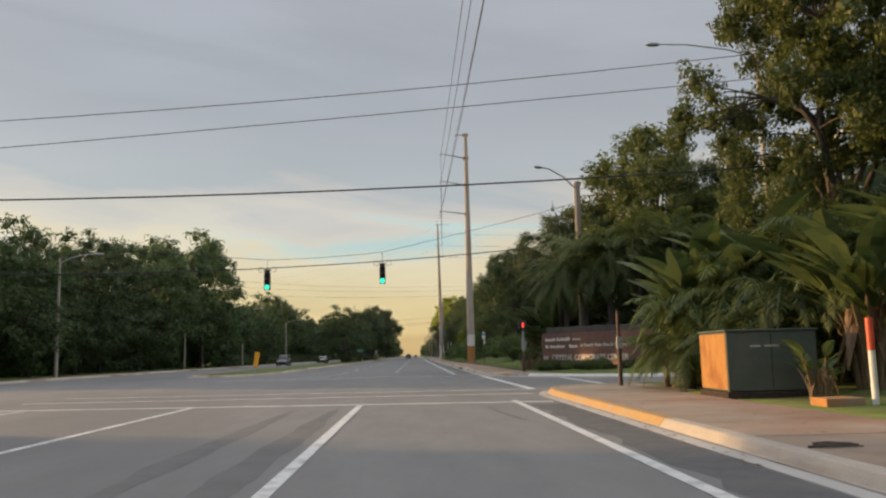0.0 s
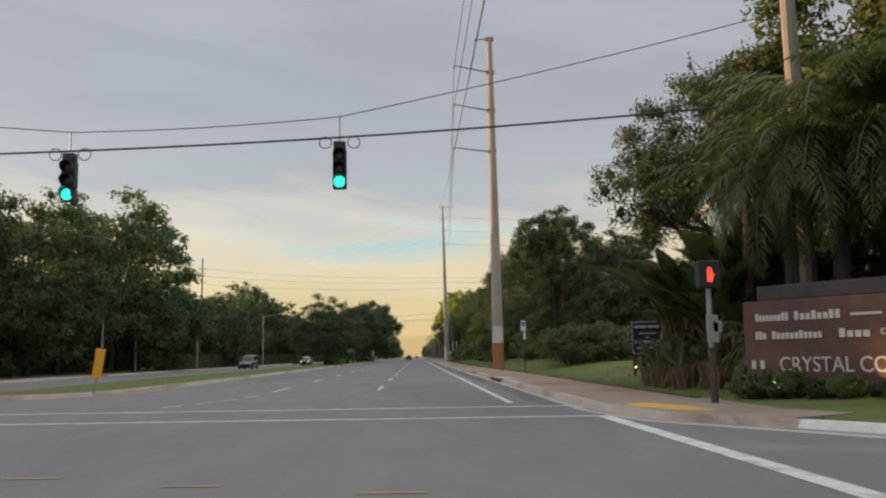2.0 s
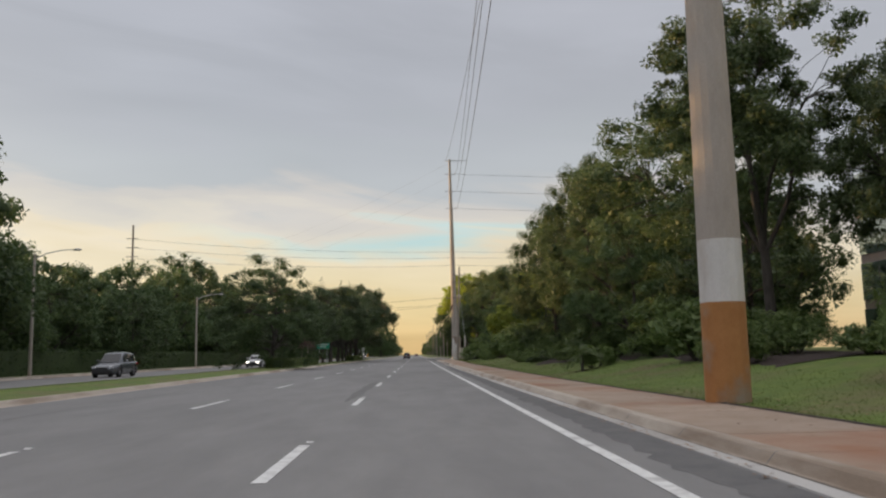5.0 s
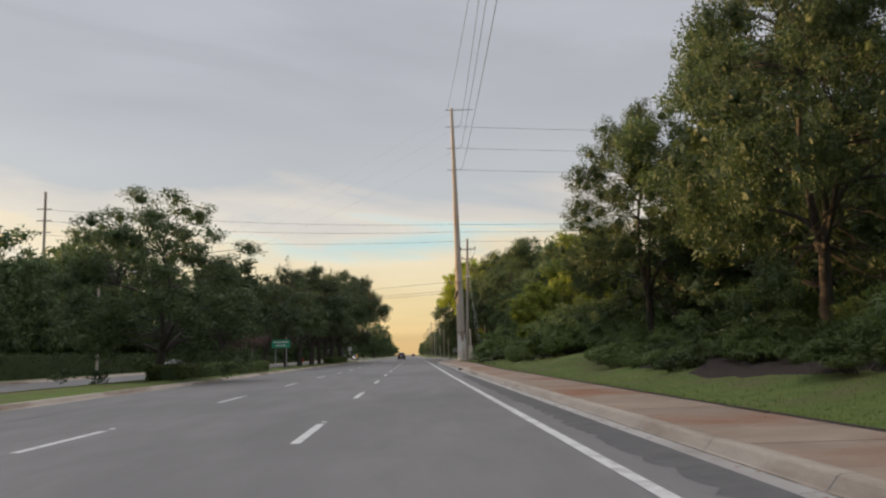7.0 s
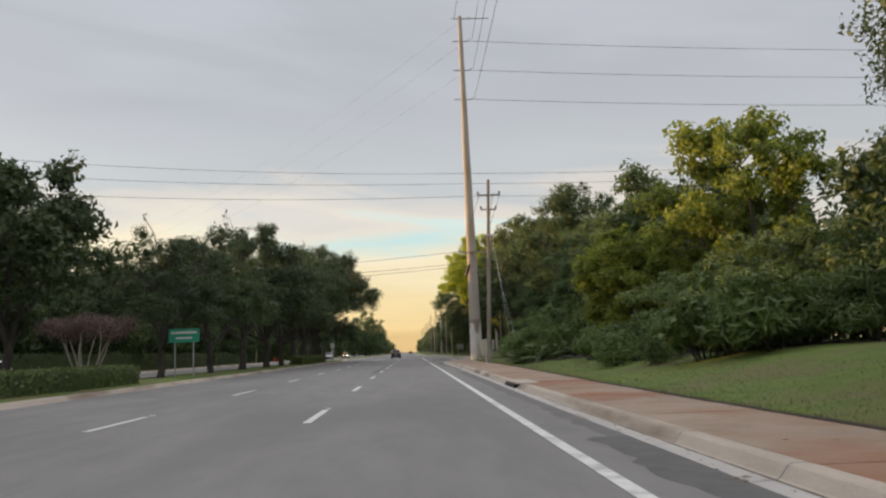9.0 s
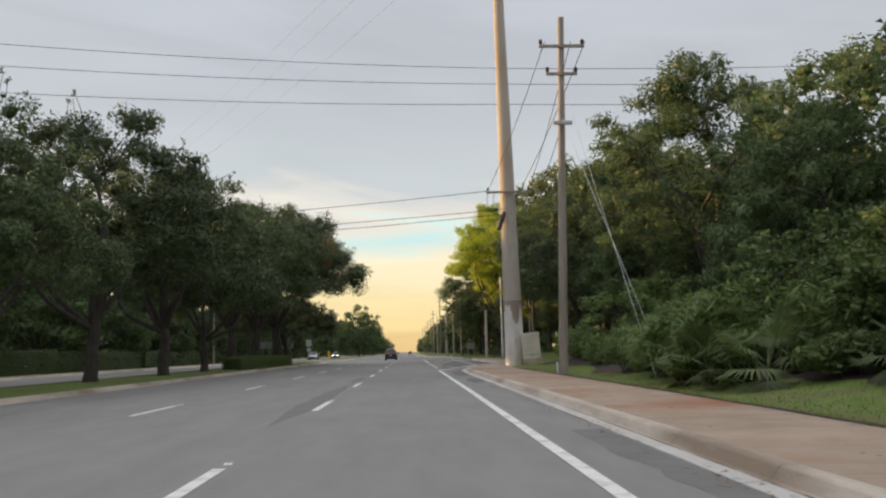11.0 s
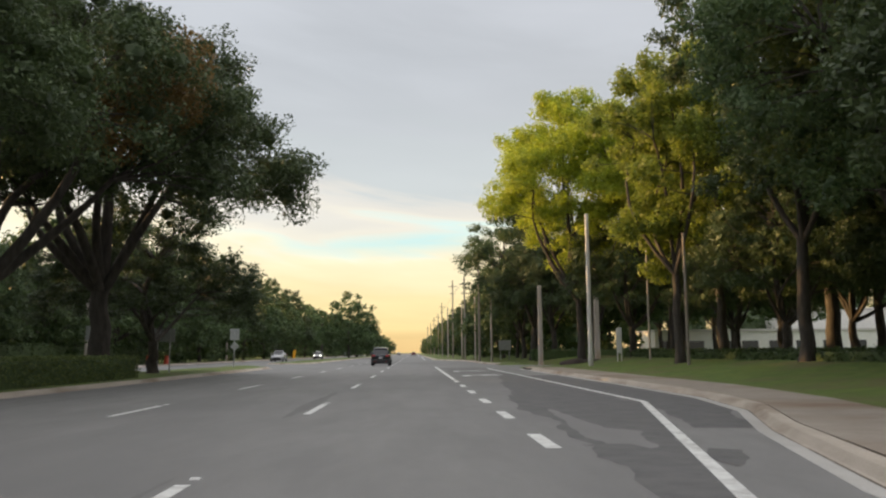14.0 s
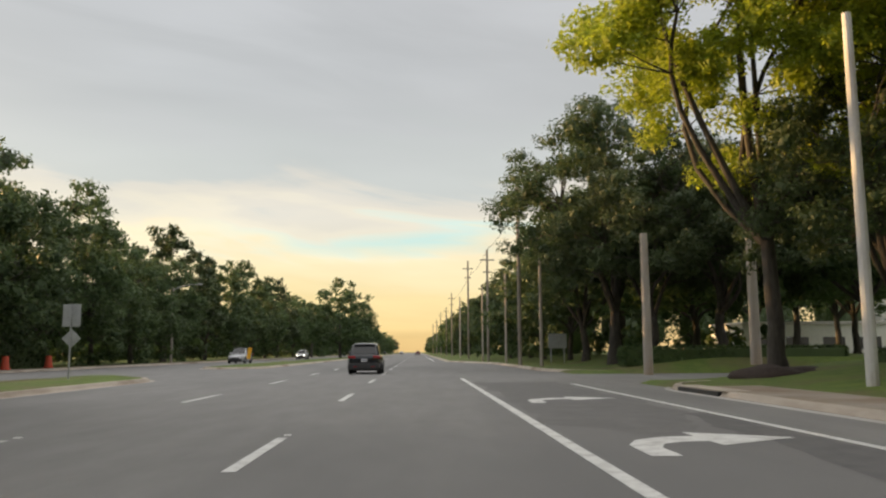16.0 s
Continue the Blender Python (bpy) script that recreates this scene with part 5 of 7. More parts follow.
PALM_A, PALM_B, PALM_C = feather_palm(64, 6.8, 3.4, 20, 0.14), feather_palm(65, 5.2, 3.0, 18, 0.13), feather_palm(66, 1.6, 2.4, 22, 0.12)
FAN_A, FAN_B = fan_palm(67, 12.5, 46), fan_palm(68, 11.5, 42)


def plant(name, meshes, x, y, label, names, category, group="", s=1.0, yaw=None, z=None):
    ob = empty(name, pose(x, y, rise(x, y) if z is None else z, 0, 0, random.uniform(0, 360) if yaw is None else yaw), label, category, group)
    for nm, me in zip(names, meshes):
        p = new(nm, me)
        p.parent = ob
        p.scale = (s, s, s)


random.seed(9)
for m, x, y, s in ((PADDLE_A, 7.2, 22.4, 0.9), (PADDLE_A, 9.0, 23.2, 1.0), (PADDLE_A, 10.4, 20.4, 1.0), (PADDLE_B, 9.4, 17.4, 1.15), (PADDLE_A, 11.6, 16.5, 1.1), (PADDLE_A, 10.8, 13.0, 1.1), (PADDLE_B, 9.6, 10.0, 1.1), (PADDLE_B, 10.5, 24.4, 1.0), (PADDLE_A, 7.9, 23.6, 1.1), (PADDLE_A, 9.6, 23.4, 1.25), (PADDLE_B, 11.8, 21.4, 1.3), (PADDLE_A, 12.8, 19.0, 1.3), (PADDLE_A, 12.2, 23.4, 1.3)):
    plant("paddle_plant", m, x, y, "tall clump of large paddle-shaped green leaves", ("stalk", "foliage", "dead_leaves"), "plant", "paddle plants by the utility box", s)
for x, y, s in ((6.6, 21.2, 0.75), (7.7, 19.9, 0.9), (6.5, 22.6, 0.7), (7.4, 22.0, 1.0), (8.8, 19.4, 1.0), (9.8, 21.4, 1.2)):
    plant("small_palm", PALM_C, x, y, "low feather palm with drooping fronds beside the box", ("trunk", "crown"), "palm", "low palms by the utility box", s)
for x, y, s in ((6.75, 21.5, 0.9), (7.9, 21.2, 1.1), (8.5, 19.6, 1.0), (9.3, 21.9, 1.3), (10.0, 18.6, 1.15), (11.2, 19.8, 1.4)):
    plant("feather_palm", PALM_S, x, y, "shaggy feather palm with hanging fronds beside the box", ("trunk", "crown"), "palm", "shaggy palms by the utility box", s)
plant("small_palm", PADDLE_C, 7.5, 16.0, "pale leafy shrub growing beside the utility box", ("stalk", "foliage", "dead_leaves"), "plant", "", 0.75)
for x, y, s in ((8.5, 47.9, 1.02), (9.6, 47.7, 1.2), (10.9, 46.4, 1.15), (12.3, 45.6, 1.2)):
    plant("feather_palm", PALM_D, x, y, "shaggy feather palm with long hanging fronds behind the sign", ("trunk", "crown"), "palm", "shaggy palms behind the sign", s)
for x, y, s in ((8.6, 50.6, 1.08), (10.6, 51.4, 0.95), (12.6, 48.6, 1.0), (14.2, 45.2, 1.05), (16, 47, 1.0)):
    plant("feather_palm", random.choice((PALM_A, PALM_B)), x, y, "feather palm with arching green fronds behind the sign", ("trunk", "crown"), "palm", "palms behind the sign", s)
for m, x, y, s in ((PADDLE_A, 8.6, 55.0, 1.0), (PADDLE_A, 7.7, 53.4, 0.95), (PADDLE_A, 9.4, 53.0, 1.1), (PADDLE_B, 8.3, 51.6, 1.05), (PADDLE_C, 7.3, 55.4, 0.9), (PADDLE_C, 6.7, 52.6, 0.95), (PADDLE_C, 6.8, 51.2, 0.9), (PADDLE_C, 6.7, 54.0, 0.85), (PADDLE_C, 7.4, 50.2, 0.95), (PADDLE_B, 10.2, 56.5, 1.0)):
    plant("paddle_plant", m, x, y, "clump of broad paddle leaves beside the pavement", ("stalk", "foliage", "dead_leaves"), "plant", "paddle plants by the sign wall", s)
for x, y, s in ((8.2, 48.6, 0.7), (12.4, 41.6, 0.75), (13.6, 42.4, 0.9), (12.9, 43.4, 1.0), (14.8, 41.4, 0.8)):
    plant("small_palm", PALM_C, x, y, "low feather palm beside the sign wall", ("trunk", "crown"), "palm", "low palms by the sign wall", s)
plant("fan_palm", FAN_A, 27.2, 107.5, "tall fan palm before the glass office building", ("trunk", "crown"), "palm", "fan palms by the offices", 0.84)
plant("fan_palm", FAN_B, 26.6, 95.0, "tall fan palm before the glass office building", ("trunk", "crown"), "palm", "fan palms by the offices", 0.9)
plant("fan_palm", FAN_A, 26.4, 100.5, "tall fan palm before the glass office building", ("trunk", "crown"), "palm", "fan palms by the offices", 0.82)
for x, y in ((-17.2, 470), (-26, 452)):
    plant("fan_palm", FAN_B, x, y, "distant fan palm beside the road", ("trunk", "crown"), "palm", "distant palms", 1.0, z=0.1)
# crape myrtle: bare pale stems that fan out under a pinkish crown
M_CRAPE = leafy("crape_leaves", (0.12, 0.078, 0.062), (0.25, 0.155, 0.135), 0.35)
M_PALEBARK = surf("pale_bark", (0.38, 0.33, 0.27), (0.50, 0.44, 0.37), 5, 0.9, 0.3, 40)
rng = np.random.default_rng(71)
random.seed(71)
root = empty("crape_myrtle", pose(-14.6, 176.5, 0.2), "small multi-stemmed tree with pinkish crown on the median", "tree")
bm = bmesh.new()
tips = []
for i in range(9):
    a = i * 0.7
    tip = (math.cos(a) * 1.1, math.sin(a) * 1.1, 2.3 + 0.2 * (i % 3))
    limb(bm, (0.08 * math.cos(a), 0.08 * math.sin(a), -0.1), tip, 0.05, 0.02, 0.08, 4, 5)
    tips.append(tip)
part("trunk", bm, M_PALEBARK, root)
C = np.array(tips + [(0, 0, 2.9), (1.6, 0.3, 2.7), (-1.6, -0.2, 2.7), (0.2, 1.5, 2.8), (0, -1.5, 2.7)])
o = new("crown", quads_mesh("crape_crown", leaves(C, np.full(len(C), 0.72), 6500, 0.12, flat=0.6), M_CRAPE))
o.parent = root
# grass blades on the verge
rng = np.random.default_rng(81)
n = 60000
y = 47 + rng.random(n) * 170
x = np.array([lawn_x(v) for v in y]) + 0.04 + rng.random(n) ** 2.2 * 4.2
z = np.array([rise(a, b) for a, b in zip(x, y)])
a = rng.random(n) * 6.283
hgt = 0.02 + 0.03 * rng.random(n)
dx, dy = np.cos(a) * 0.012, np.sin(a) * 0.012
lx, ly = rng.normal(size=n) * 0.025, rng.normal(size=n) * 0.025
Q = np.stack([np.stack([x - dx, y - dy, z - 0.01], 1), np.stack([x + dx, y + dy, z - 0.01], 1), np.stack([x + lx, y + ly, z + hgt], 1)], 1)
tagged(new("grass", quads_mesh("grass", Q, M_GRASSBLADE)), "short mown grass blades along the verge", "grass", kind="stuff")
# fallen leaves and mulch under the sunlit tree
bm = bmesh.new()
bmesh.ops.create_uvsphere(bm, u_segments=24, v_segments=8, radius=1.0)
bmesh.ops.transform(bm, matrix=Matrix.Diagonal((1.75, 1.7, 0.42, 1)), verts=bm.verts)
for v in bm.verts:
    k = 1 + 0.28 * noise.noise(Vector((v.co.x * 1.1, v.co.y * 1.1, 4.0)))
    v.co = Vector((v.co.x * k, v.co.y * k, v.co.z + 0.12 * noise.noise(v.co * 1.7)))
mu = part("mulch_bed", bm, M_MULCH, smooth=True)
mu.location = (12.6, 280.5, rise(12.6, 280.5) - 0.14)
tagged(mu, "low dark mulch mound round a tree trunk", "mulch")

# leaf litter on the pavement, in the gutter and on the verge
rng = np.random.default_rng(91)
n = 5200
x = np.where(rng.random(n) < 0.45, 2.75 + rng.random(n) * 0.5, 3.5 + rng.random(n) ** 0.45 * 3.4)
y = 8 + rng.random(n) * 215
keep = ~((y > 19) & (y < 47)) & ~((x > 3.1) & (x < 3.5))
x, y = x[keep], y[keep]
n = len(x)
z = np.where(x < 3.2, 0.012, np.where(x < np.array([lawn_x(v) for v in y]), 0.158, np.array([rise(a, b) for a, b in zip(x, y)]) + 0.03))
a = rng.random(n) * 6.283
sz = 0.025 + 0.04 * rng.random(n)
dx, dy = np.cos(a) * sz, np.sin(a) * sz
Q = np.stack([np.stack([x - dx, y - dy, z], 1), np.stack([x + dy * 0.6, y - dx * 0.6, z + 0.008], 1), np.stack([x + dx, y + dy, z + 0.002], 1)], 1)
tagged(new("leaf_litter", quads_mesh("leaf_litter", Q, M_DEADLEAF)), "dry brown leaf litter scattered along the pavement", "leaf litter", kind="stuff")
random.seed(93)
bm = bmesh.new()
for i in range(7):
    p = Vector((3.72 + random.uniform(-0.12, 0.15), 8.45 + random.uniform(-0.15, 0.15), 0.165))
    d = Vector((random.uniform(0.5, 1), random.uniform(-0.35, 0.35), 0)).normalized()
    tube(bm, [p - d * 0.16, p + Vector((0, 0.02, 0.01)), p + d * random.uniform(0.1, 0.3)], [0.012, 0.016, 0.006], 5)
tagged(part("fallen_twigs", bm, M_BARK), "small heap of dark fallen twigs on the pavement", "twigs")

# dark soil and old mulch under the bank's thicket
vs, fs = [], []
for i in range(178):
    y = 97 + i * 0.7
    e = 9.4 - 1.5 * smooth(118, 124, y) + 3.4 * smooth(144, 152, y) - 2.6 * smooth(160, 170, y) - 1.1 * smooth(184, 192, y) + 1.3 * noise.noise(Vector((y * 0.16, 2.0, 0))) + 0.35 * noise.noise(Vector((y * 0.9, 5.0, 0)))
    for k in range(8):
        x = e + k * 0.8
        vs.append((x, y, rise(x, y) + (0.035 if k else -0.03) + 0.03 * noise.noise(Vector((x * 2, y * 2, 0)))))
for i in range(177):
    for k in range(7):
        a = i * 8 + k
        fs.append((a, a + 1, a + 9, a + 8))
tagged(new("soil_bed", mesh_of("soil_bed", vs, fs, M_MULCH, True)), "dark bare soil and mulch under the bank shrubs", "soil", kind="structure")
# dark ragged strip between grass and pavement
vs, fs = [], []
for i in range(560):
    y = 47.2 + i * 0.3
    w = 0.05 + 0.05 * noise.noise(Vector((y * 0.8, 1.0, 0))) + 0.04 * random.random()
    vs += [(lawn_x(y) - 0.03, y, 0.159), (lawn_x(y) + 0.01 + max(0.02, w), y, 0.17)]
fs = [(2 * i, 2 * i + 1, 2 * i + 3, 2 * i + 2) for i in range(559)]
tagged(new("verge_edge", mesh_of("verge_edge", vs, fs, M_MULCH)), "dark ragged strip along the pavement's edge", "soil", kind="structure")
# palmettos: low fans of stiff blades close to the ground
plant("small_palm", PALM_C, 7.15, 111.6, "arching yellow-green fern-like palm beside the pavement", ("trunk", "crown"), "palm", "", 0.52)
shrub(SHRUB_B, 7.9, 112.4, 0.6, "spiky low shrub beside the pavement", "shrubs by the pavement")
PALMETTO = fan_palm(73, 0.35, 24)
for x, y, s_ in ((7.3, 191.3, 0.85), (7.9, 189.6, 0.95), (8.9, 193.5, 0.9), (9.3, 200.0, 0.9), (10.3, 199.0, 0.9), (8.5, 196.2, 0.75), (9.6, 186.5, 0.8), (10.4, 112.0, 0.8), (10.0, 118.5, 0.9)):
    plant("palmetto", PALMETTO, x, y, "low palmetto with stiff fan leaves on the bank", ("trunk", "crown"), "palm", "palmettos on the bank", s_)

# ---- poles, wires, signals and signs ----
M_GREENLENS = plain("green_lens", (0.02, 0.5, 0.32), 0.3, emit=(0.03, 1.0, 0.62), power=1.6)
M_DARKLENS = plain("dark_lens", (0.03, 0.012, 0.01), 0.25)
M_REDGLOW = plain("red_symbol_lens", (0.6, 0.03, 0.02), 0.3, emit=(1.0, 0.07, 0.04), power=1.8)
M_SIGNBACK = surf("sign_back_aluminium", (0.34, 0.35, 0.35), (0.42, 0.43, 0.43), 5, 0.5, 0.03, 60, metal=0.5)
M_SIGNWHITE = surf("sign_white", (0.70, 0.70, 0.70), (0.62, 0.62, 0.62), 5, 0.5, 0.02, 60)
M_SIGNGREEN = surf("sign_green", (0.025, 0.30, 0.19), (0.03, 0.34, 0.22), 5, 0.45, 0.02, 60)
M_SIGNBLUE = surf("sign_navy", (0.025, 0.035, 0.07), (0.035, 0.045, 0.085), 5, 0.5, 0.02, 60)
M_SIGNAZURE = surf("sign_azure", (0.10, 0.28, 0.50), (0.12, 0.32, 0.55), 5, 0.5, 0.02, 60)
M_ORANGE = surf("orange_yellow_reflector", (0.85, 0.42, 0.02), (0.78, 0.36, 0.02), 6, 0.5, 0.02, 60)
M_RED = surf("red_paint", (0.60, 0.09, 0.04), (0.50, 0.07, 0.035), 6, 0.55, 0.05, 60)
M_BEIGE = surf("beige_cabinet", (0.58, 0.54, 0.46), (0.66, 0.61, 0.53), 3, 0.6, 0.03, 60, c3=(0.48, 0.43, 0.35), big=0.8)
M_BROWNPOLE = surf("brown_pole_base", (0.07, 0.045, 0.035), (0.10, 0.065, 0.05), 4, 0.7, 0.1, 60)
M_WARMLAMP = plain("warm_lamp", (0.9, 0.7, 0.4), 0.3, emit=(1.0, 0.62, 0.25), power=5.0)


def taper_pole(root, z0, z1, r0, r1, mat, name, lean=(0, 0), sides=16, label=""):
    bm = bmesh.new()
    n = 6
    tube(bm, [(lean[0] * (z0 + (z1 - z0) * i / n), lean[1] * (z0 + (z1 - z0) * i / n), z0 + (z1 - z0) * i / n) for i in range(n + 1)], [r0 + (r1 - r0) * i / n for i in range(n + 1)], sides)
    return part(name, bm, mat, root, label, smooth=False)


def bar(root, name, a, b, r, mat, sides=8, label=""):
    bm = bmesh.new()
    tube(bm, [a, b], r, sides)
    return part(name, bm, mat, root, label)


def insulator(root, p, mat=None):
    bm = bmesh.new()
    q = Vector(p)
    tube(bm, [q + Vector((0, 0, z)) for z in (0, 0.06, 0.061, 0.12, 0.121, 0.18, 0.181, 0.24)], [0.05, 0.05, 0.085, 0.05, 0.085, 0.05, 0.085, 0.03], 8)
    part("insulator", bm, mat or M_POLECONC, root)


M_STREAK = surf("brown_streak", (0.25, 0.20, 0.165), (0.34, 0.28, 0.235), 3, 0.9, 0.2, 70, stretch=(1, 1, 0.2))
# great concrete pole with four arms towards the road
P1 = empty("power_pole", pose(5.74, 90.8, 0.15), "tall grey concrete power pole with a rust-orange foot", "power pole")
taper_pole(P1, -0.2, 1.95, 0.44, 0.43, M_RUSTSUN, "foot", label="rust-orange stained foot")
taper_pole(P1, 1.95, 3.2, 0.43, 0.425, M_POLEWHITE, "band", label="pale whitewashed band")
taper_pole(P1, 3.2, 26.25, 0.425, 0.19, M_POLECONC, "shaft")
ARMS1 = [(-1.15, 26.2, 26.15), (-2.9, 24.0, 23.4), (-2.97, 20.8, 20.25), (-3.05, 17.3, 16.9)]
for x, zt, zb in ARMS1:
    bm = bmesh.new()
    tube(bm, [(-0.1, 0, zb), (x * 0.5, 0, (zb + zt) / 2 - 0.02), (x, 0, zt)], [0.09, 0.07, 0.05], 8)
    part("arm", bm, M_GALV, P1)
    bm = bmesh.new()
    box(bm, (-0.34, -0.16, zb - 0.16), (0.3, 0.16, zb + 0.14), 0.02)
    part("bracket", bm, M_RUSTSUN, P1)
    insulator(P1, (x, 0, zt - 0.26))
# second great pole, taller, with a wooden crossarm low down
P2 = empty("power_pole", pose(6.85, 224.4, 0.2, 0, -0.6, 0), "tall weathered concrete power pole with a whitewashed foot", "power pole")
taper_pole(P2, -0.2, 4.2, 0.62, 0.58, M_POLEWHITE, "foot", label="whitewashed stained foot")
taper_pole(P2, 4.2, 37.5, 0.58, 0.2, M_POLECONC, "shaft")
taper_pole(P2, 4.16, 4.24, 0.592, 0.592, M_POLECONC, "joint_ring")
# brown streak that has run down over the whitewash
bm = bmesh.new()
N_ST = 28
rim = []
for i in range(N_ST + 1):
    u = i / N_ST
    a = radians(-180 + 180 * u)
    d = 0.25 + 1.35 * max(0.0, 1 - abs(u - 0.56) / 0.2) ** 0.8 + 0.5 * max(0.0, 1 - abs(u - 0.08) / 0.1) + 0.35 * max(0.0, 1 - abs(u - 0.93) / 0.1) + 0.12 * (i % 2) + 0.25 * (i % 5 == 3)
    col = []
    for k in range(5):
        z = 4.14 - d * k / 4
        r = 0.62 - 0.04 * (z + 0.2) / 4.4 + 0.006
        col.append(bm.verts.new((r * math.cos(a), r * math.sin(a), z)))
    rim.append(col)
for p, q in zip(rim, rim[1:]):
    for k in range(4):
        bm.faces.new((p[k], q[k], q[k + 1], p[k + 1]))
part("rust_stain", bm, M_STREAK, P2, "brown streak run down the whitewash")
for z in (11.2,):
    bm = bmesh.new()
    box(bm, (-1.45, -0.68, z - 0.07), (1.45, -0.56, z + 0.07), 0.012)
    part("crossarm", bm, M_WOOD, P2)
    for x in (-1.35, 1.3, 0.75):
        insulator(P2, (x, -0.62, z + 0.07), M_BLACK)
bm = bmesh.new()
tube(bm, [(-0.75, -0.55, 8.7), (-0.45, -0.6, 9.6), (-0.3, -0.6, 9.9)], [0.16, 0.17, 0.1], 10)
part("cable_terminal", bm, M_BLACK, P2)
for z in (37.2, 34.6, 31.3, 28.0):
    bm = bmesh.new()
    tube(bm, [(-1.0, 0, z + 0.05), (0, 0, z), (3.2 if z > 37 else 1.0, 0, z)], [0.05, 0.08, 0.05], 8)
    part("arm", bm, M_GALV, P2)
    insulator(P2, (0.95, 0, z))
# slack jumper cables under the crossarm
for x0, x1, z1 in ((-1.35, -0.6, 9.7), (1.3, 0.62, 9.9), (-0.9, -0.5, 9.3)):
    bm = bmesh.new()
    a, b = Vector((x0, -0.62, 11.3)), Vector((x1, -0.55, z1))
    tube(bm, [a.lerp(b, t / 8) + Vector(((0.35 if x0 > 0 else -0.35) * math.sin(math.pi * t / 8), 0, -0.35 * math.sin(math.pi * t / 8))) for t in range(9)], 0.016, 5)
    part("jumper_cable", bm, M_CABLE, P2)
# wooden pole with two crossarms
PW = empty("utility_pole", pose(6.23, 204.4, 0.2), "weathered wooden utility pole with two crossarms", "utility pole")
taper_pole(PW, -0.2, 14.8, 0.19, 0.13, M_WOOD, "shaft", (0.035, 0), 10)
for z, w in ((13.5, 0.95), (12.3, 0.65)):
    bm = bmesh.new()
    box(bm, (0.035 * z - w, -0.2, z - 0.06), (0.035 * z + w, -0.1, z + 0.06), 0.01)
    part("crossarm", bm, M_WOOD, PW)
    for s in (-0.92, 0.92):
        insulator(PW, (0.035 * z + w * s, -0.15, z + 0.06), M_BLACK)
bm = bmesh.new()
box(bm, (-0.05, -0.35, 10.1), (0.75, -0.2, 10.25), 0.02)
part("bracket", bm, M_GALV, PW)
bm = bmesh.new()
tube(bm, [(-0.26, -0.1, 0), (-0.26, -0.1, 0.45)], 0.035, 8)
part("marker", bm, M_SIGNWHITE, PW)
for a, e in (((0.42, -0.12, 12.0), (0.75, -9.8, 0.1)), ((0.37, -0.12, 10.4), (1.25, -9.3, 0.15))):
    bar(PW, "guy_wire", a, e, 0.009, M_GALV, 5)


def wires(name, a, b, sag, r, label, n=18, mat=None):
    a, b = Vector(a), Vector(b)
    bm = bmesh.new()
    tube(bm, [a.lerp(b, i / n) - Vector((0, 0, 4 * sag * (i / n) * (1 - i / n))) for i in range(n + 1)], r, 5)
    return tagged(part(name, bm, mat or M_CABLE), label, "cable", "overhead cables")


# cables along the road between the great poles
tips1 = [(5.74 + x, 90.8, 0.15 + zt - 0.28) for x, zt, zb in ARMS1]
ends2 = [(5.8, 224.4, 37.3), (7.7, 224.4, 34.9), (7.7, 224.4, 31.6), (7.7, 224.4, 28.3)]
for a, b in zip(tips1, ends2):
    wires("power_cable", a, b, 1.6, 0.022, "dark power cable slung between tall concrete poles")
    wires("power_cable", (a[0] - 0.2, -60, a[2] + 0.8), a, 1.8, 0.022, "dark power cable running back over the road")
for z in (34.8, 31.5, 28.2):
    wires("power_cable", (7.7, 224.4, z), (120, 232, z + 1.0), 1.2, 0.024, "dark power cable running off sideways from the tall pole")
for i, z in enumerate((20.0, 18.9, 17.5)):
    wires("power_cable", (-49.5, 217.0, z + 2.2 - i * 0.5), (6.6, 224.4, z), 0.8, 0.02, "thin cable crossing the road to the tall pole")
    wires("power_cable", (6.6, 224.4, z), (70, 222, z + 1.0), 0.8, 0.02, "thin cable leaving the tall pole sideways")
for i, (x, z) in enumerate(((5.4, 11.5), (6.6, 10.3), (6.9, 10.0))):
    wires("distribution_cable", (-48, 232 + i, 10.6 - i * 0.5), (x, 223.9, z), 0.7, 0.02, "cable crossing the road at crossarm height")
for x0, x1 in ((5.9, 5.4), (7.0, 8.05), (7.6, 7.5)):
    wires("distribution_cable", (x0 + 0.1, 204.3, 13.9), (x1, 223.8, 11.5), 0.3, 0.018, "cable sloping from wooden pole to crossarm")
wires("distribution_cable", (6.6, 204.3, 10.4), (7.2, 224, 9.5), 0.9, 0.016, "slack cable from the wooden pole")
for i, z in enumerate((36.9, 34.2, 30.9)):
    wires("power_cable", (6.2, 224.4, z), (-60, 330, z - 4), 2.0, 0.008, "faint cable crossing the road far up")

# span wires with the traffic signals
SIG_Y = 50.0
for a, b in (((-29.5, SIG_Y, 9.2), (-9.55, SIG_Y, 7.25)), ((-9.55, SIG_Y, 7.25), (-2.46, SIG_Y, 7.61)), ((-2.46, SIG_Y, 7.61), (9.75, SIG_Y, 10.5))):
    wires("span_wire", a, b, 0.08, 0.014, "thin messenger wire across the crossing")
wires("span_wire", (-29.5, SIG_Y, 6.78), (9.75, SIG_Y, 7.95), 0.64, 0.03, "heavy span wire carrying the traffic signals")
wires("span_wire", (-40, 25.4, 7.2), (16, 25.4, 7.35), 0.95, 0.028, "heavy span wire over the near crosswalk")
wires("span_wire", (-45, 26, 8.4), (15, 26, 11.5), 0.95, 0.014, "thin cable high over the crossing")
wires("span_wire", (-45, 26, 6.1), (15, 26, 10.55), 0.25, 0.014, "thin cable high over the crossing")


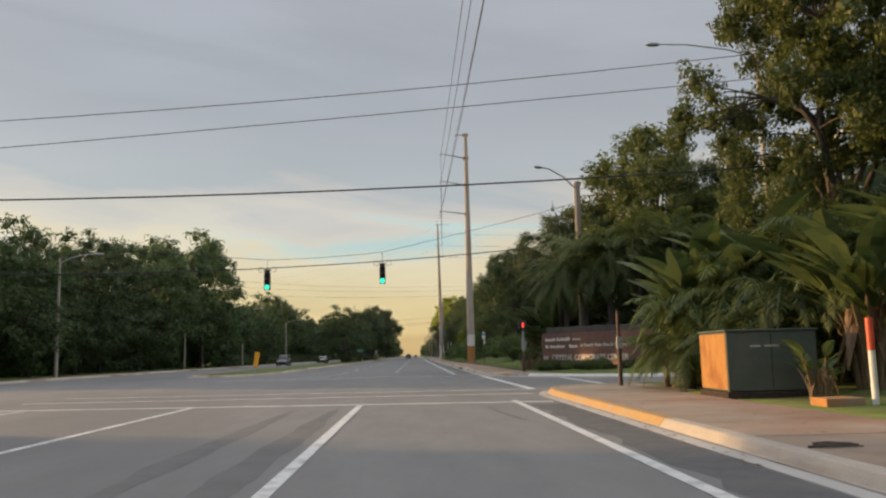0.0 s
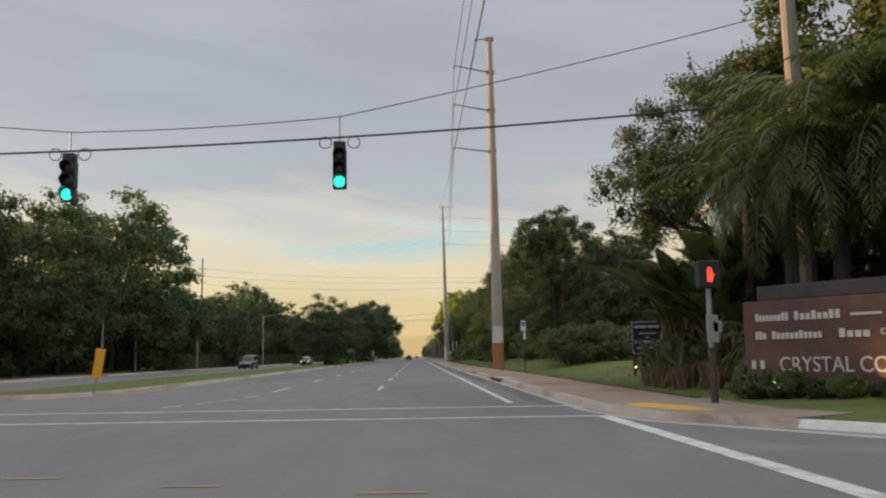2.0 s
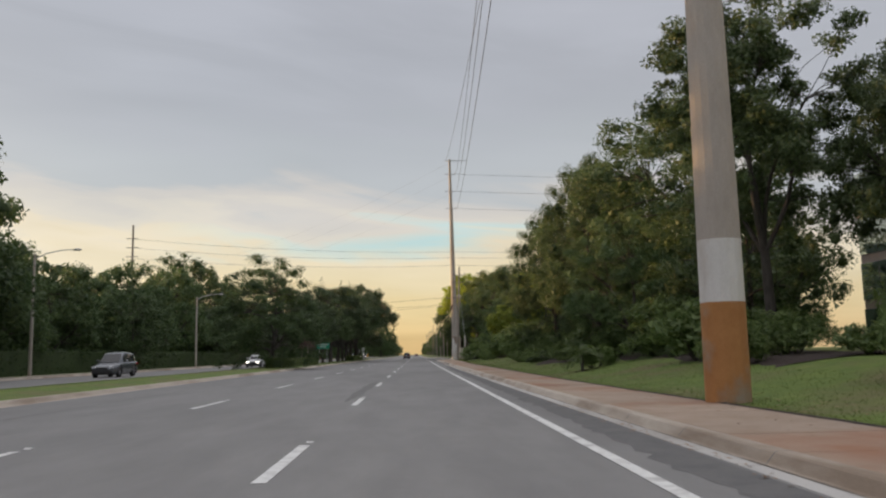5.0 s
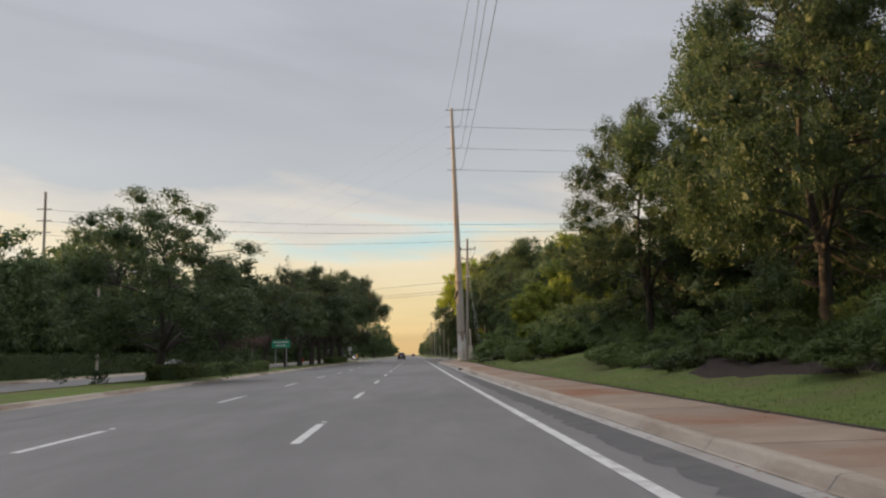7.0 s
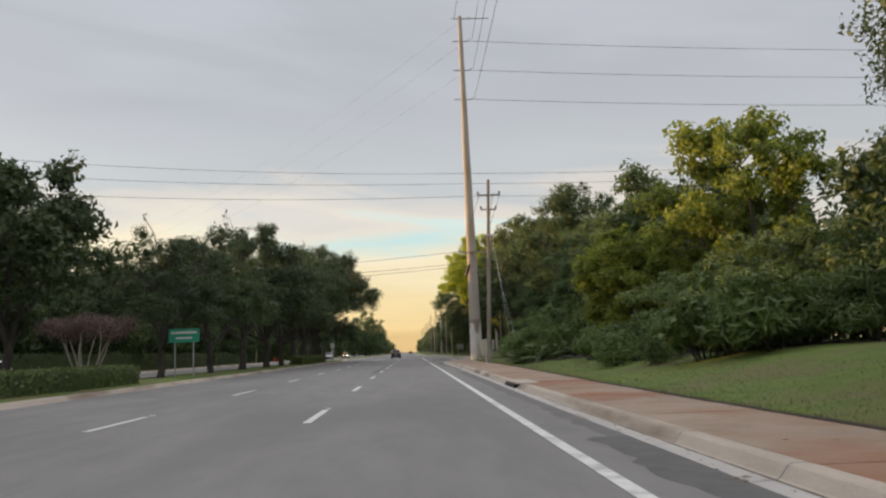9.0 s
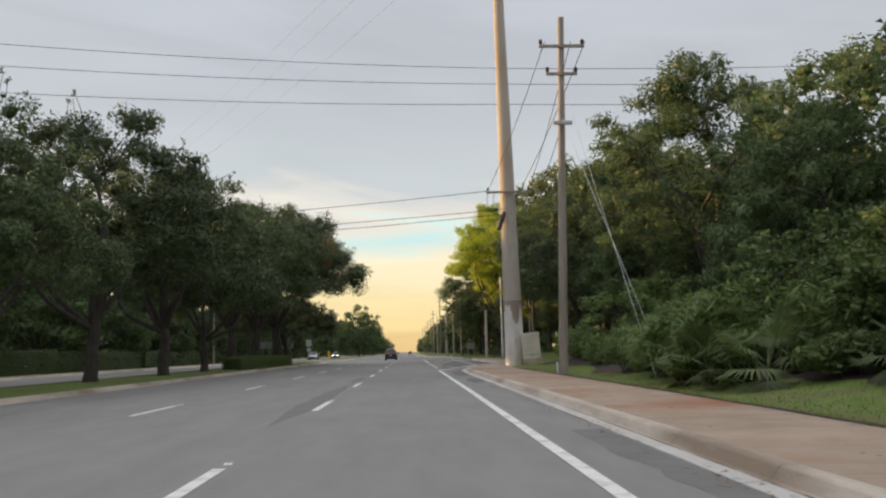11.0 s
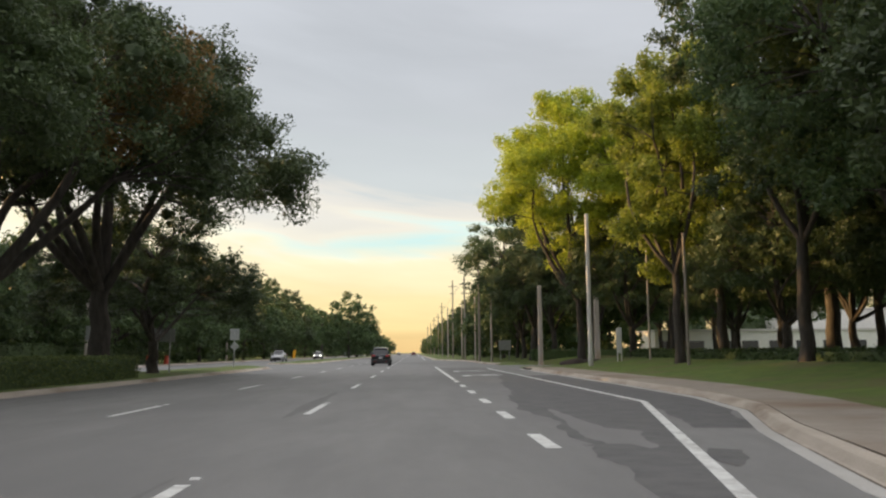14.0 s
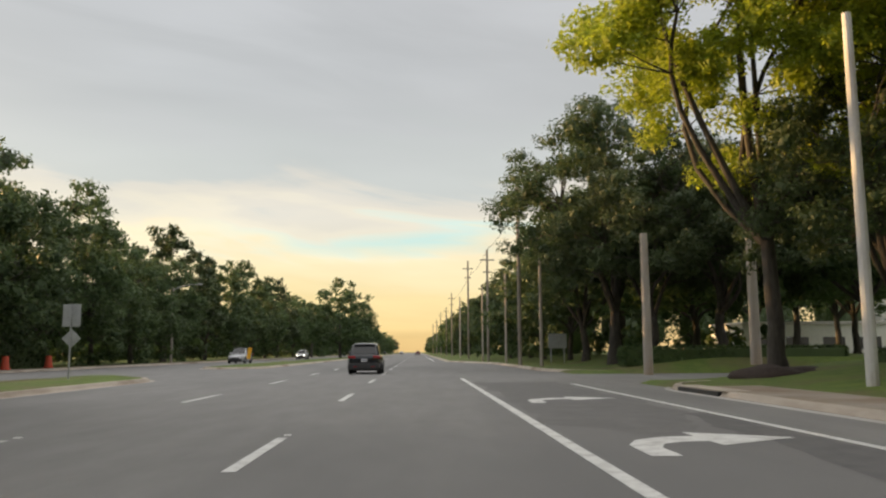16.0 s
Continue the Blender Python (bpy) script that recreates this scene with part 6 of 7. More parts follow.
def traffic_signal(x, z_wire, z_top):
    root = empty("traffic_signal", pose(x, SIG_Y, -0.17), "black three-light traffic signal showing green, hung from wires", "traffic signal", "signals over the crossing")
    bar(root, "hanger", (0, 0, z_wire - 0.06), (0, 0, z_top), 0.022, M_GALV)
    bm = bmesh.new()
    box(bm, (-0.16, -0.1, z_wire - 0.3), (0.16, 0.12, z_wire - 0.08), 0.02)
    part("hanger_box", bm, M_BLACK, root)
    for k in range(3):
        z = z_wire - 0.3 - 0.355 * (k + 1)
        bm = bmesh.new()
        box(bm, (-0.18, -0.1, z + 0.005), (0.18, 0.14, z + 0.35), 0.025)
        sec = part("section", bm, M_BLACK, root)
        bm = bmesh.new()
        bmesh.ops.create_uvsphere(bm, u_segments=20, v_segments=8, radius=0.152)
        bmesh.ops.transform(bm, matrix=pose(0, -0.1, z + 0.178) @ Matrix.Diagonal((1, 0.25, 1, 1)), verts=bm.verts)
        part("lens", bm, M_GREENLENS if k == 2 else M_DARKLENS, root, "lit green lens" if k == 2 else "dark lens", smooth=True)
        bm = bmesh.new()
        ring = []
        for j in range(15):
            a = radians(-30 + 240 * j / 14)
            ring.append([bm.verts.new((math.cos(a) * r, y, z + 0.178 + math.sin(a) * r)) for r, y in ((0.165, -0.1), (0.165, -0.34 + 0.08 * (1 - math.sin(a))), (0.158, -0.34 + 0.08 * (1 - math.sin(a))), (0.158, -0.1))])
        for p, q in zip(ring, ring[1:]):
            for m in range(3):
                bm.faces.new((p[m], q[m], q[m + 1], p[m + 1]))
        part("visor", bm, M_BLACK, root)
    for s in (-1, 1):
        bm = bmesh.new()
        tube(bm, [(s * 0.38 + 0.16 * math.cos(a), 0, z_wire - 0.1 + 0.16 * math.sin(a)) for a in [k * 2 * math.pi / 16 for k in range(17)]], 0.014, 5)
        part("cable_loop", bm, M_CABLE, root)


traffic_signal(-9.55, 6.92, 7.45)
traffic_signal(-2.46, 7.17, 7.82)
# pole of the signal wires with the street lamp
PL = empty("lamp_pole", pose(9.85, 49.7, 0.4), "brown wooden pole with a street lamp arm", "lamp pole")
taper_pole(PL, -0.2, 11.4, 0.24, 0.19, M_WOOD, "shaft", sides=10)
bm = bmesh.new()
tube(bm, [(0, 0, 10.9), (-1.0, -0.7, 11.6), (-2.0, -1.4, 11.95), (-2.4, -1.7, 11.95)], [0.05, 0.045, 0.04, 0.04], 8)
part("arm", bm, M_GALV, PL)


def lamp_head(root, m):
    bm = bmesh.new()
    bmesh.ops.create_uvsphere(bm, u_segments=14, v_segments=8, radius=1.0)
    bmesh.ops.transform(bm, matrix=m @ Matrix.Diagonal((0.36, 0.16, 0.09, 1)), verts=bm.verts)
    part("lamp_head", bm, M_SIGNBACK, root, smooth=True)


lamp_head(PL, pose(-2.7, -1.85, 11.95, 0, 0, 35))


def street_lamp(x, y, h, reach, label, group="", z=0.1, lean=0.0):
    root = empty("street_lamp", pose(x, y, z), label, "street lamp", group)
    taper_pole(root, -0.2, h, 0.15, 0.09, M_POLECONC, "post", (lean, 0), 10)
    bm = bmesh.new()
    d = 1 if reach > 0 else -1
    x0 = lean * h
    tube(bm, [(x0, 0, h - 0.35), (x0 + reach * 0.3, 0, h + 0.05), (x0 + reach * 0.7, 0, h + 0.3), (x0 + reach, 0, h + 0.33)], [0.045, 0.04, 0.035, 0.03], 7)
    part("arm", bm, M_GALV, root)
    lamp_head(root, pose(x0 + reach + 0.25 * d, 0, h + 0.32))


for y, h in ((66.5, 9.6), (137, 9.2), (183, 9.2), (295, 9.0), (350, 9.0)):
    street_lamp(-29.3, y, h, 2.9, "slim grey concrete street lamp beside the far pavement", "lamps beside the far pavement")
street_lamp(15.6, 35.6, 14.7, -4.6, "street lamp reaching out of the trees", "", 0.2)
# plain poles left and right
for x, y, h, r, mat, lab in ((-49.8, 217.2, 24.6, 0.22, M_WOOD, "tall dark wooden pole behind the far trees"), (-31.0, 109, 5.4, 0.13, M_POLECONC, "short grey post among the far trees"), (-31.5, 120, 5.8, 0.13, M_POLECONC, "short grey post among the far trees"),
                             (11.35, 292.3, 6.8, 0.24, M_POLECONC, "cut-off concrete pole beside the driveway"), (16.0, 290.5, 7.6, 0.26, M_POLECONC, "cut-off concrete pole beside the driveway"), (8.6, 309, 7.6, 0.13, M_POLECONC, "pale slim concrete pole"),
                             (7.6, 313, 14.4, 0.16, M_WOOD, "dark wooden utility pole"), (8.4, 330, 8.5, 0.13, M_POLECONC, "pale slim concrete pole"), (7.8, 343, 12.5, 0.16, M_WOOD, "dark wooden utility pole"), (7.9, 352, 9.0, 0.14, M_POLECONC, "pale slim concrete pole"),
                             (7.4, 372, 14.5, 0.16, M_WOOD, "dark wooden utility pole"), (7.6, 400, 11.0, 0.15, M_POLECONC, "pale slim concrete pole"), (7.4, 432, 14.0, 0.16, M_WOOD, "dark wooden utility pole"), (7.5, 470, 13.0, 0.17, M_WOOD, "dark wooden utility pole"), (7.4, 520, 14, 0.18, M_WOOD, "dark wooden utility pole"), (7.4, 580, 14, 0.2, M_WOOD, "dark wooden utility pole"), (7.4, 660, 15, 0.22, M_WOOD, "dark wooden utility pole"),
                             (11.55, 272.8, 9.9, 0.16, M_POLEWHITE, "tall pale concrete pole on the lawn"), (14.6, 270, 7.6, 0.07, M_POLECONC, "thin slanted steel post on the lawn"), (13.4, 259.5, 6.4, 0.08, M_WOOD, "thin bare post among the trees")):
    root = empty("pole", pose(x, y, rise(x, y) if x > 3.4 else 0.1), lab + " beside the road" if len(lab.split()) < 4 else lab, "pole", "poles along the road")
    taper_pole(root, -0.3, h, r, r * 0.75, mat, "shaft", sides=10)
    if h > 12 and x > 0:
        bm = bmesh.new()
        box(bm, (-0.8, -0.06, h - 1.25), (0.8, 0.06, h - 1.12), 0.01)
        part("crossarm", bm, M_WOOD, root)
        bm = bmesh.new()
        box(bm, (-0.5, -0.06, h - 2.6), (0.5, 0.06, h - 2.48), 0.01)
        part("crossarm", bm, M_WOOD, root)
    if y > 200 and x < 0:
        for z in (h - 2.4, h - 4.0, h - 5.6):
            bm = bmesh.new()
            box(bm, (-1.1, -0.07, z - 0.06), (0.9, 0.07, z + 0.06), 0.01)
            part("crossarm", bm, M_WOOD, root)
for y0, y1 in ((313, 343), (343, 372), (372, 432)):
    wires("distribution_cable", (8.0, y0, 13.0), (7.8, y1, 12.6), 0.5, 0.02, "cable between wooden roadside poles")

# pedestrian signal at the far corner
PS = empty("pedestrian_signal", pose(5.5, 45.2, 0.16), "pedestrian signal with a red symbol on a grey post", "pedestrian signal")
taper_pole(PS, -0.1, 1.1, 0.075, 0.075, M_BROWNPOLE, "lower_post", sides=10, label="dark brown lower post")
taper_pole(PS, 1.1, 2.35, 0.06, 0.055, M_GALV, "upper_post", sides=10)
bm = bmesh.new()
box(bm, (-0.22, -0.14, 2.3), (0.22, 0.14, 2.86), 0.03)
part("housing", bm, M_BLACK, PS)
bm = bmesh.new()
box(bm, (-0.055, -0.152, 2.42), (0.045, -0.141, 2.57), 0.005)
for k, (dx, top) in enumerate(((-0.045, 2.68), (-0.018, 2.72), (0.01, 2.72), (0.036, 2.68))):
    tube(bm, [(dx, -0.147, 2.56), (dx + 0.1 * (dx + 0.005), -0.147, top)], 0.0105, 6)
tube(bm, [(0.04, -0.147, 2.49), (0.085, -0.147, 2.58)], 0.012, 6)
part("red_symbol", bm, M_REDGLOW, PS, "glowing red symbol")
bm = bmesh.new()
box(bm, (-0.1, -0.12, 1.2), (0.12, -0.03, 1.75), 0.01)
part("sign_plate", bm, M_SIGNBACK, PS)
bm = bmesh.new()
box(bm, (0.0, -0.12, 1.4), (0.2, -0.02, 1.62), 0.02)
part("button_box", bm, M_GALV, PS)
PN = empty("pedestrian_post", pose(5.6, 24.3, 0.15), "slim dark brown pedestrian post at the kerb", "pedestrian post")
taper_pole(PN, -0.1, 1.35, 0.07, 0.07, M_BROWNPOLE, "lower_post", sides=10, label="dark brown lower post")
taper_pole(PN, 1.35, 2.25, 0.05, 0.05, M_BROWNPOLE, "upper_post", sides=10)
bm = bmesh.new()
box(bm, (-0.09, -0.1, 1.1), (0.09, -0.05, 1.45), 0.01)
part("sign_plate", bm, M_SIGNBACK, PN)

# ---- the brown sign wall ----
WA, WB = Vector((6.8, 46.6)), Vector((11.5, 40.4))
W_YAW = math.degrees(math.atan2(WB.y - WA.y, WB.x - WA.x))
WL = (WB - WA).length
SW = empty("sign_wall", pose(WA.x, WA.y, 0.12, 0, 0, W_YAW), "brown stucco sign wall with pale metal letters", "sign wall")
bm = bmesh.new()
box(bm, (-0.05, 0, -0.2), (WL + 0.1, 0.55, 2.12), 0.03)
part("wall_body", bm, M_BRICKWALL, SW)
bm = bmesh.new()
box(bm, (0.25, 0.1, 2.123), (WL - 0.3, 0.5, 2.45), 0.03)
part("cap", bm, M_CAP, SW, "darker set-back cap")


def lettering(root, text, x, z, height, width, name="lettering"):
    cu = bpy.data.curves.new(name, "FONT")
    cu.body = text
    cu.extrude = 0.02
    cu.size = 1.0
    cu.align_x = "LEFT"
    tmp = new(name, cu)
    bpy.context.view_layer.update()
    me = bpy.data.meshes.new_from_object(tmp.evaluated_get(bpy.context.evaluated_depsgraph_get()))
    bpy.data.objects.remove(tmp)
    xs = [v.co.x for v in me.vertices]
    ys = [v.co.y for v in me.vertices]
    sx, sy = width / (max(xs) - min(xs)), height / (max(ys) - min(ys))
    x0, y0 = min(xs), min(ys)
    for v in me.vertices:
        v.co = Vector(((v.co.x - x0) * sx + x, -v.co.z - 0.012, (v.co.y - y0) * sy + z))
    me.materials.append(M_LETTER)
    ob = new(name, me)
    ob.parent = root
    return ob


lettering(SW, "CRYSTAL CORPORATE CENTER", 0.75, 0.60, 0.31, 5.35)["label"] = "pale metal capital letters"
lettering(SW, "of South Palm Beach County", 2.85, 1.26, 0.25, 3.2)["label"] = "pale metal letters"


def bars(root, spans, z, h, y=-0.03, mat=None):
    for a, b in spans:
        bm = bmesh.new()
        box(bm, (a, y, z), (b, y + 0.028, z + h), 0.006)
        part("letter_bar", bm, mat or M_LETTER, root)


def word_blocks(root, x0, x1, z, h, n):
    """One word as a row of upright blocks."""
    bm = bmesh.new()
    w = (x1 - x0) / n
    for i in range(n):
        t = h * (1.0 if i == 0 else random.choice((0.72, 0.72, 0.78, 1.0)))
        box(bm, (x0 + i * w, -0.03, z), (x0 + (i + 0.74) * w, -0.004, z + t))
    part("letter_bar", bm, M_LETTER, root)


random.seed(19)
for x0, x1, z, h, n in ((2.05, 2.68, 1.29, 0.18, 4), (0.24, 0.5, 1.29, 0.17, 3), (0.62, 1.72, 1.29, 0.17, 11), (0.26, 1.02, 1.68, 0.17, 9), (1.14, 2.12, 1.68, 0.18, 8)):
    word_blocks(SW, x0, x1, z, h, n)
bars(SW, [(2.3, 2.9)], 1.72, 0.05)
bars(SW, [(0.1, 0.2), (0.3, 0.4)], 0.66, 0.18)
for s in (3.27, 5.41, 0.9):
    p = WA + (WB - WA).normalized() * s + Vector((-0.8, -0.6)).normalized() * 0.55
    root = empty("ground_spotlight", pose(p.x, p.y, 0.16), "small black ground spotlight washing the sign wall", "spotlight", "spotlights before the sign")
    bm = bmesh.new()
    tube(bm, [(0, 0, -0.05), (0, 0, 0.1)], 0.02, 6)
    tube(bm, [(0, 0, 0.1), (0.07, 0.06, 0.2)], [0.05, 0.065], 10)
    part("housing", bm, M_BLACK, root)
    bm = bmesh.new()
    bmesh.ops.create_uvsphere(bm, u_segments=10, v_segments=6, radius=0.03)
    bmesh.ops.translate(bm, vec=(0.08, 0.07, 0.215), verts=bm.verts)
    part("bulb", bm, M_WARMLAMP, root, "glowing warm bulb")
    li = bpy.data.lights.new("spotlight", "SPOT")
    li.energy, li.color, li.spot_size, li.shadow_soft_size = (44 if s < 5 else 30) * (0.4 if s < 1 else 1), (1.0, 0.62, 0.28), radians(110), 0.05
    lo = new("sign_lamp", li)
    lo.matrix_world = look((p.x + 0.1, p.y + 0.09, 0.42), (p.x + 0.62, p.y + 0.48, 1.25))
# low planting before the sign
random.seed(21)
for i in range(11):
    s = 0.2 + i * 0.72
    p = WA + (WB - WA).normalized() * s + Vector((-0.8, -0.6)).normalized() * random.uniform(0.25, 0.5)
    shrub(random.choice((SHRUB_C, SHRUB_A)), p.x, p.y, random.uniform(0.3, 0.43), "small low plant at the foot of the sign wall", "plants before the sign")

# ---- near corner: cabinet and markers ----
GB = empty("utility_box", pose(5.98, 16.85, 0.16, 0, 0, -2), "large dark green steel transformer cabinet on a plinth", "utility box")
bm = bmesh.new()
box(bm, (0, 0, 0.12), (1.9, 1.75, 1.36), 0.03)
part("body", bm, M_GREENBOX, GB)
bm = bmesh.new()
box(bm, (-0.03, -0.03, 1.365), (1.93, 1.78, 1.41), 0.02)
part("lid", bm, M_GREENBOX, GB)
# thin sheet that paints orange sunlight on the box's left side
bm = bmesh.new()
box(bm, (-0.012, 0.04, 0.16), (-0.001, 1.7, 1.33), 0.003)
part("sunlit_side", bm, M_SUNPANEL, GB, "weathered side coloured orange for the low sun")
bm = bmesh.new()
box(bm, (-0.04, -0.05, -0.15), (1.94, 1.8, 0.11), 0.02)
part("plinth", bm, M_MULCH, GB)
bm = bmesh.new()
box(bm, (0.93, -0.012, 0.2), (0.945, 0.0, 1.33), 0.002)
part("door_gap", bm, M_BLACK, GB)
bars(GB, [(0.5, 0.72), (0.8, 1.12)], 1.03, 0.05, -0.016, M_SIGNBACK)
MP = empty("marker_post", pose(7.45, 14.0, 0.14), "white marker post with a red top", "marker post")
taper_pole(MP, -0.1, 0.95, 0.06, 0.06, M_SIGNWHITE, "post", sides=12)
taper_pole(MP, 0.95, 1.52, 0.065, 0.065, M_RED, "sleeve", sides=12, label="red sleeve")
# the block's orange is sunlight put into its colour
LB = empty("low_box", pose(6.9, 14.25, 0.12), "low concrete handhole block in the grass, coloured orange for low sun", "ground box")
bm = bmesh.new()
box(bm, (-0.35, -0.3, -0.1), (0.35, 0.3, 0.16), 0.02)
part("body", bm, M_RUSTSUN, LB)

# ---- signs along the road ----
BS = empty("bus_stop_sign", pose(6.2, 79.0, 0.2), "slim bus stop sign with pale and blue plates", "bus stop sign")
taper_pole(BS, -0.1, 1.95, 0.035, 0.035, M_BROWNPOLE, "lower_post", sides=8)
taper_pole(BS, 1.95, 3.05, 0.03, 0.03, M_GALV, "upper_post", sides=8)
bm = bmesh.new()
box(bm, (-0.2, -0.05, 2.42), (0.1, -0.034, 3.08), 0.006)
pl = part("plate", bm, M_SIGNWHITE, BS)
bm = bmesh.new()
box(bm, (-0.18, -0.058, 2.72), (0.08, -0.052, 3.0), 0.002)
part("blue_panel", bm, M_SIGNAZURE, BS, "blue panel")
bm = bmesh.new()
box(bm, (-0.06, -0.05, 1.9), (0.08, -0.034, 2.36), 0.006)
part("plate", bm, M_SIGNWHITE, BS)

BL = empty("property_sign", pose(8.12, 61.2, 0.25), "navy property sign with white border on two posts", "sign")
bm = bmesh.new()
box(bm, (0, -0.03, 0.85), (1.28, 0.03, 2.18), 0.02)
part("board", bm, M_SIGNBLUE, BL)
for lo, hi in (((0.03, 0.88), (1.25, 0.91)), ((0.03, 2.12), (1.25, 2.15)), ((0.03, 0.91), (0.06, 2.12)), ((1.22, 0.91), (1.25, 2.12))):
    bm = bmesh.new()
    box(bm, (lo[0], -0.04, lo[1]), (hi[0], -0.033, hi[1]), 0.002)
    part("border", bm, M_SIGNWHITE, BL)
for z, spans, h in ((1.9, [(0.14, 0.62), (0.68, 1.14)], 0.1), (1.66, [(0.3, 1.0)], 0.05), (1.5, [(0.58, 0.72)], 0.05), (1.3, [(0.14, 0.36), (0.42, 1.12)], 0.1), (1.08, [(0.22, 1.06)], 0.05)):
    bars(BL, spans, z, h, -0.05, M_SIGNWHITE)
for x in (0.12, 1.16):
    bm = bmesh.new()
    box(bm, (x - 0.05, 0.035, -0.2), (x + 0.05, 0.13, 2.1), 0.01)
    part("post", bm, M_BROWNPOLE, BL)
SL = empty("ground_spotlight", pose(8.0, 60.4, 0.25), "small lit ground spotlight before the property sign", "spotlight")
bm = bmesh.new()
tube(bm, [(0, 0, -0.1), (0, 0, 0.22)], 0.025, 6)
tube(bm, [(0, 0, 0.2), (0.08, 0.06, 0.32)], [0.05, 0.075], 10)
part("housing", bm, M_BLACK, SL)
bm = bmesh.new()
bmesh.ops.create_uvsphere(bm, u_segments=10, v_segments=6, radius=0.03)
bmesh.ops.translate(bm, vec=(0.04, -0.02, 0.36), verts=bm.verts)
part("bulb", bm, M_WARMLAMP, SL, "glowing warm bulb")

GS = empty("street_name_sign", pose(-13.1, 187.0, 0.2), "green street name sign on two posts in the median", "sign")
bm = bmesh.new()
box(bm, (-0.9, -0.02, 2.0), (0.85, 0.02, 2.78), 0.015)
part("panel", bm, M_SIGNGREEN, GS)
bars(GS, [(-0.75, 0.7)], 2.5, 0.13, -0.045, M_SIGNWHITE)
bars(GS, [(-0.5, 0.45)], 2.2, 0.11, -0.045, M_SIGNWHITE)
for x in (-0.55, 0.5):
    bar(GS, "post", (x, 0.05, -0.1), (x, 0.05, 2.75), 0.04, M_GALV)


def keep_right(x, y, z=0.15):
    root = empty("median_marker", pose(x, y, z, 0, 8, 0), "tall yellow reflective marker panel on the median nose", "marker", "yellow markers on median noses")
    bm = bmesh.new()
    box(bm, (-0.17, -0.02, 0.5), (0.17, 0.02, 1.55), 0.04)
    part("panel", bm, M_ORANGE, root)
    bar(root, "post", (0, 0.035, -0.1), (0, 0.035, 1.4), 0.03, M_GALV)


keep_right(-11.9, 58.2)
keep_right(-15.5, 327)


def back_sign(x, y, kind, z=0.2):
    root = empty("road_sign", pose(x, y, z), "grey back of a road sign on the median", "road sign", "signs on the median")
    if kind == "wide":
        bm = bmesh.new()
        box(bm, (-0.62, -0.015, 1.75), (0.62, 0.015, 2.5), 0.01)
        part("panel", bm, M_SIGNBACK, root)
        for s in (-0.35, 0.35):
            bar(root, "post", (s, -0.04, -0.1), (s, -0.04, 2.45), 0.035, M_GALV)
    else:
        bm = bmesh.new()
        box(bm, (-0.36, -0.015, 2.1), (0.36, 0.015, 3.0), 0.01)
        part("panel", bm, M_SIGNBACK, root)
        bm = bmesh.new()
        box(bm, (-0.27, -0.012, -0.27), (0.27, 0.012, 0.27), 0.01, pose(0.03, -0.02, 1.62, 0, 45, 0))
        part("diamond_panel", bm, M_SIGNBACK, root)
        bar(root, "post", (0, -0.04, -0.1), (0, -0.04, 2.95), 0.035, M_GALV)


back_sign(-14.0, 285.6, "diamond")
back_sign(-14.3, 268.5, "wide")
for y in (262.5,):
    back_sign(-15.8, y, "wide")
for x, y in ((-28.4, 316), (-28.2, 309)):
    root = empty("traffic_barrel", pose(x, y, 0.15), "orange traffic barrel with white bands", "traffic barrel", "barrels on the far pavement")
    bm = bmesh.new()
    tube(bm, [(0, 0, 0), (0, 0, 0.1), (0, 0, 0.101), (0, 0, 0.95)], [0.36, 0.36, 0.28, 0.2], 14)
    part("body", bm, M_RED, root)
    for z in (0.35, 0.62):
        bm = bmesh.new()
        tube(bm, [(0, 0, z), (0, 0, z + 0.13)], [0.262 - (z - 0.1) * 0.094 + 0.012, 0.262 - (z - 0.1) * 0.094], 14)
        part("band", bm, M_SIGNWHITE, root)

UC = empty("utility_cabinet", pose(7.3, 223.6, 0.42, 0, -4, 0), "pale beige utility cabinet on the bank", "utility cabinet")
bm = bmesh.new()
box(bm, (0, 0, 0.12), (1.15, 0.7, 1.75), 0.03)
part("body", bm, M_BEIGE, UC)
bm = bmesh.new()
box(bm, (-0.05, -0.05, -0.2), (1.2, 0.75, 0.115), 0.02)
part("plinth", bm, M_CONC, UC)
bm = bmesh.new()
box(bm, (0.05, -0.012, 0.36), (1.1, -0.001, 0.385), 0.002)
part("base_seam", bm, M_TRACK, UC)
bm = bmesh.new()
box(bm, (0.6, -0.03, 0.24), (0.66, -0.001, 0.31), 0.008)
part("latch", bm, M_BLACK, UC)
WS = empty("lawn_sign", pose(13.6, 273.5, 0.6), "blank white sign board on two legs beside the hedge", "sign")
bm = bmesh.new()
box(bm, (-0.18, -0.03, 0.45), (0.18, 0.03, 2.1), 0.02)
part("board", bm, M_SIGNWHITE, WS)
for x in (-0.13, 0.13):
    bar(WS, "leg", (x, 0, -0.1), (x, 0, 0.5), 0.04, M_SIGNWHITE)
GSn = empty("lawn_sign", pose(10.6, 314, 0.4), "grey panel sign on posts beside the road", "sign")
bm = bmesh.new()
box(bm, (-0.7, -0.03, 1.0), (0.7, 0.03, 2.1), 0.02)
part("board", bm, M_SIGNBACK, GSn)
for x in (-0.5, 0.5):
    bar(GSn, "leg", (x, 0.05, -0.1), (x, 0.05, 2.0), 0.05, M_GALV)

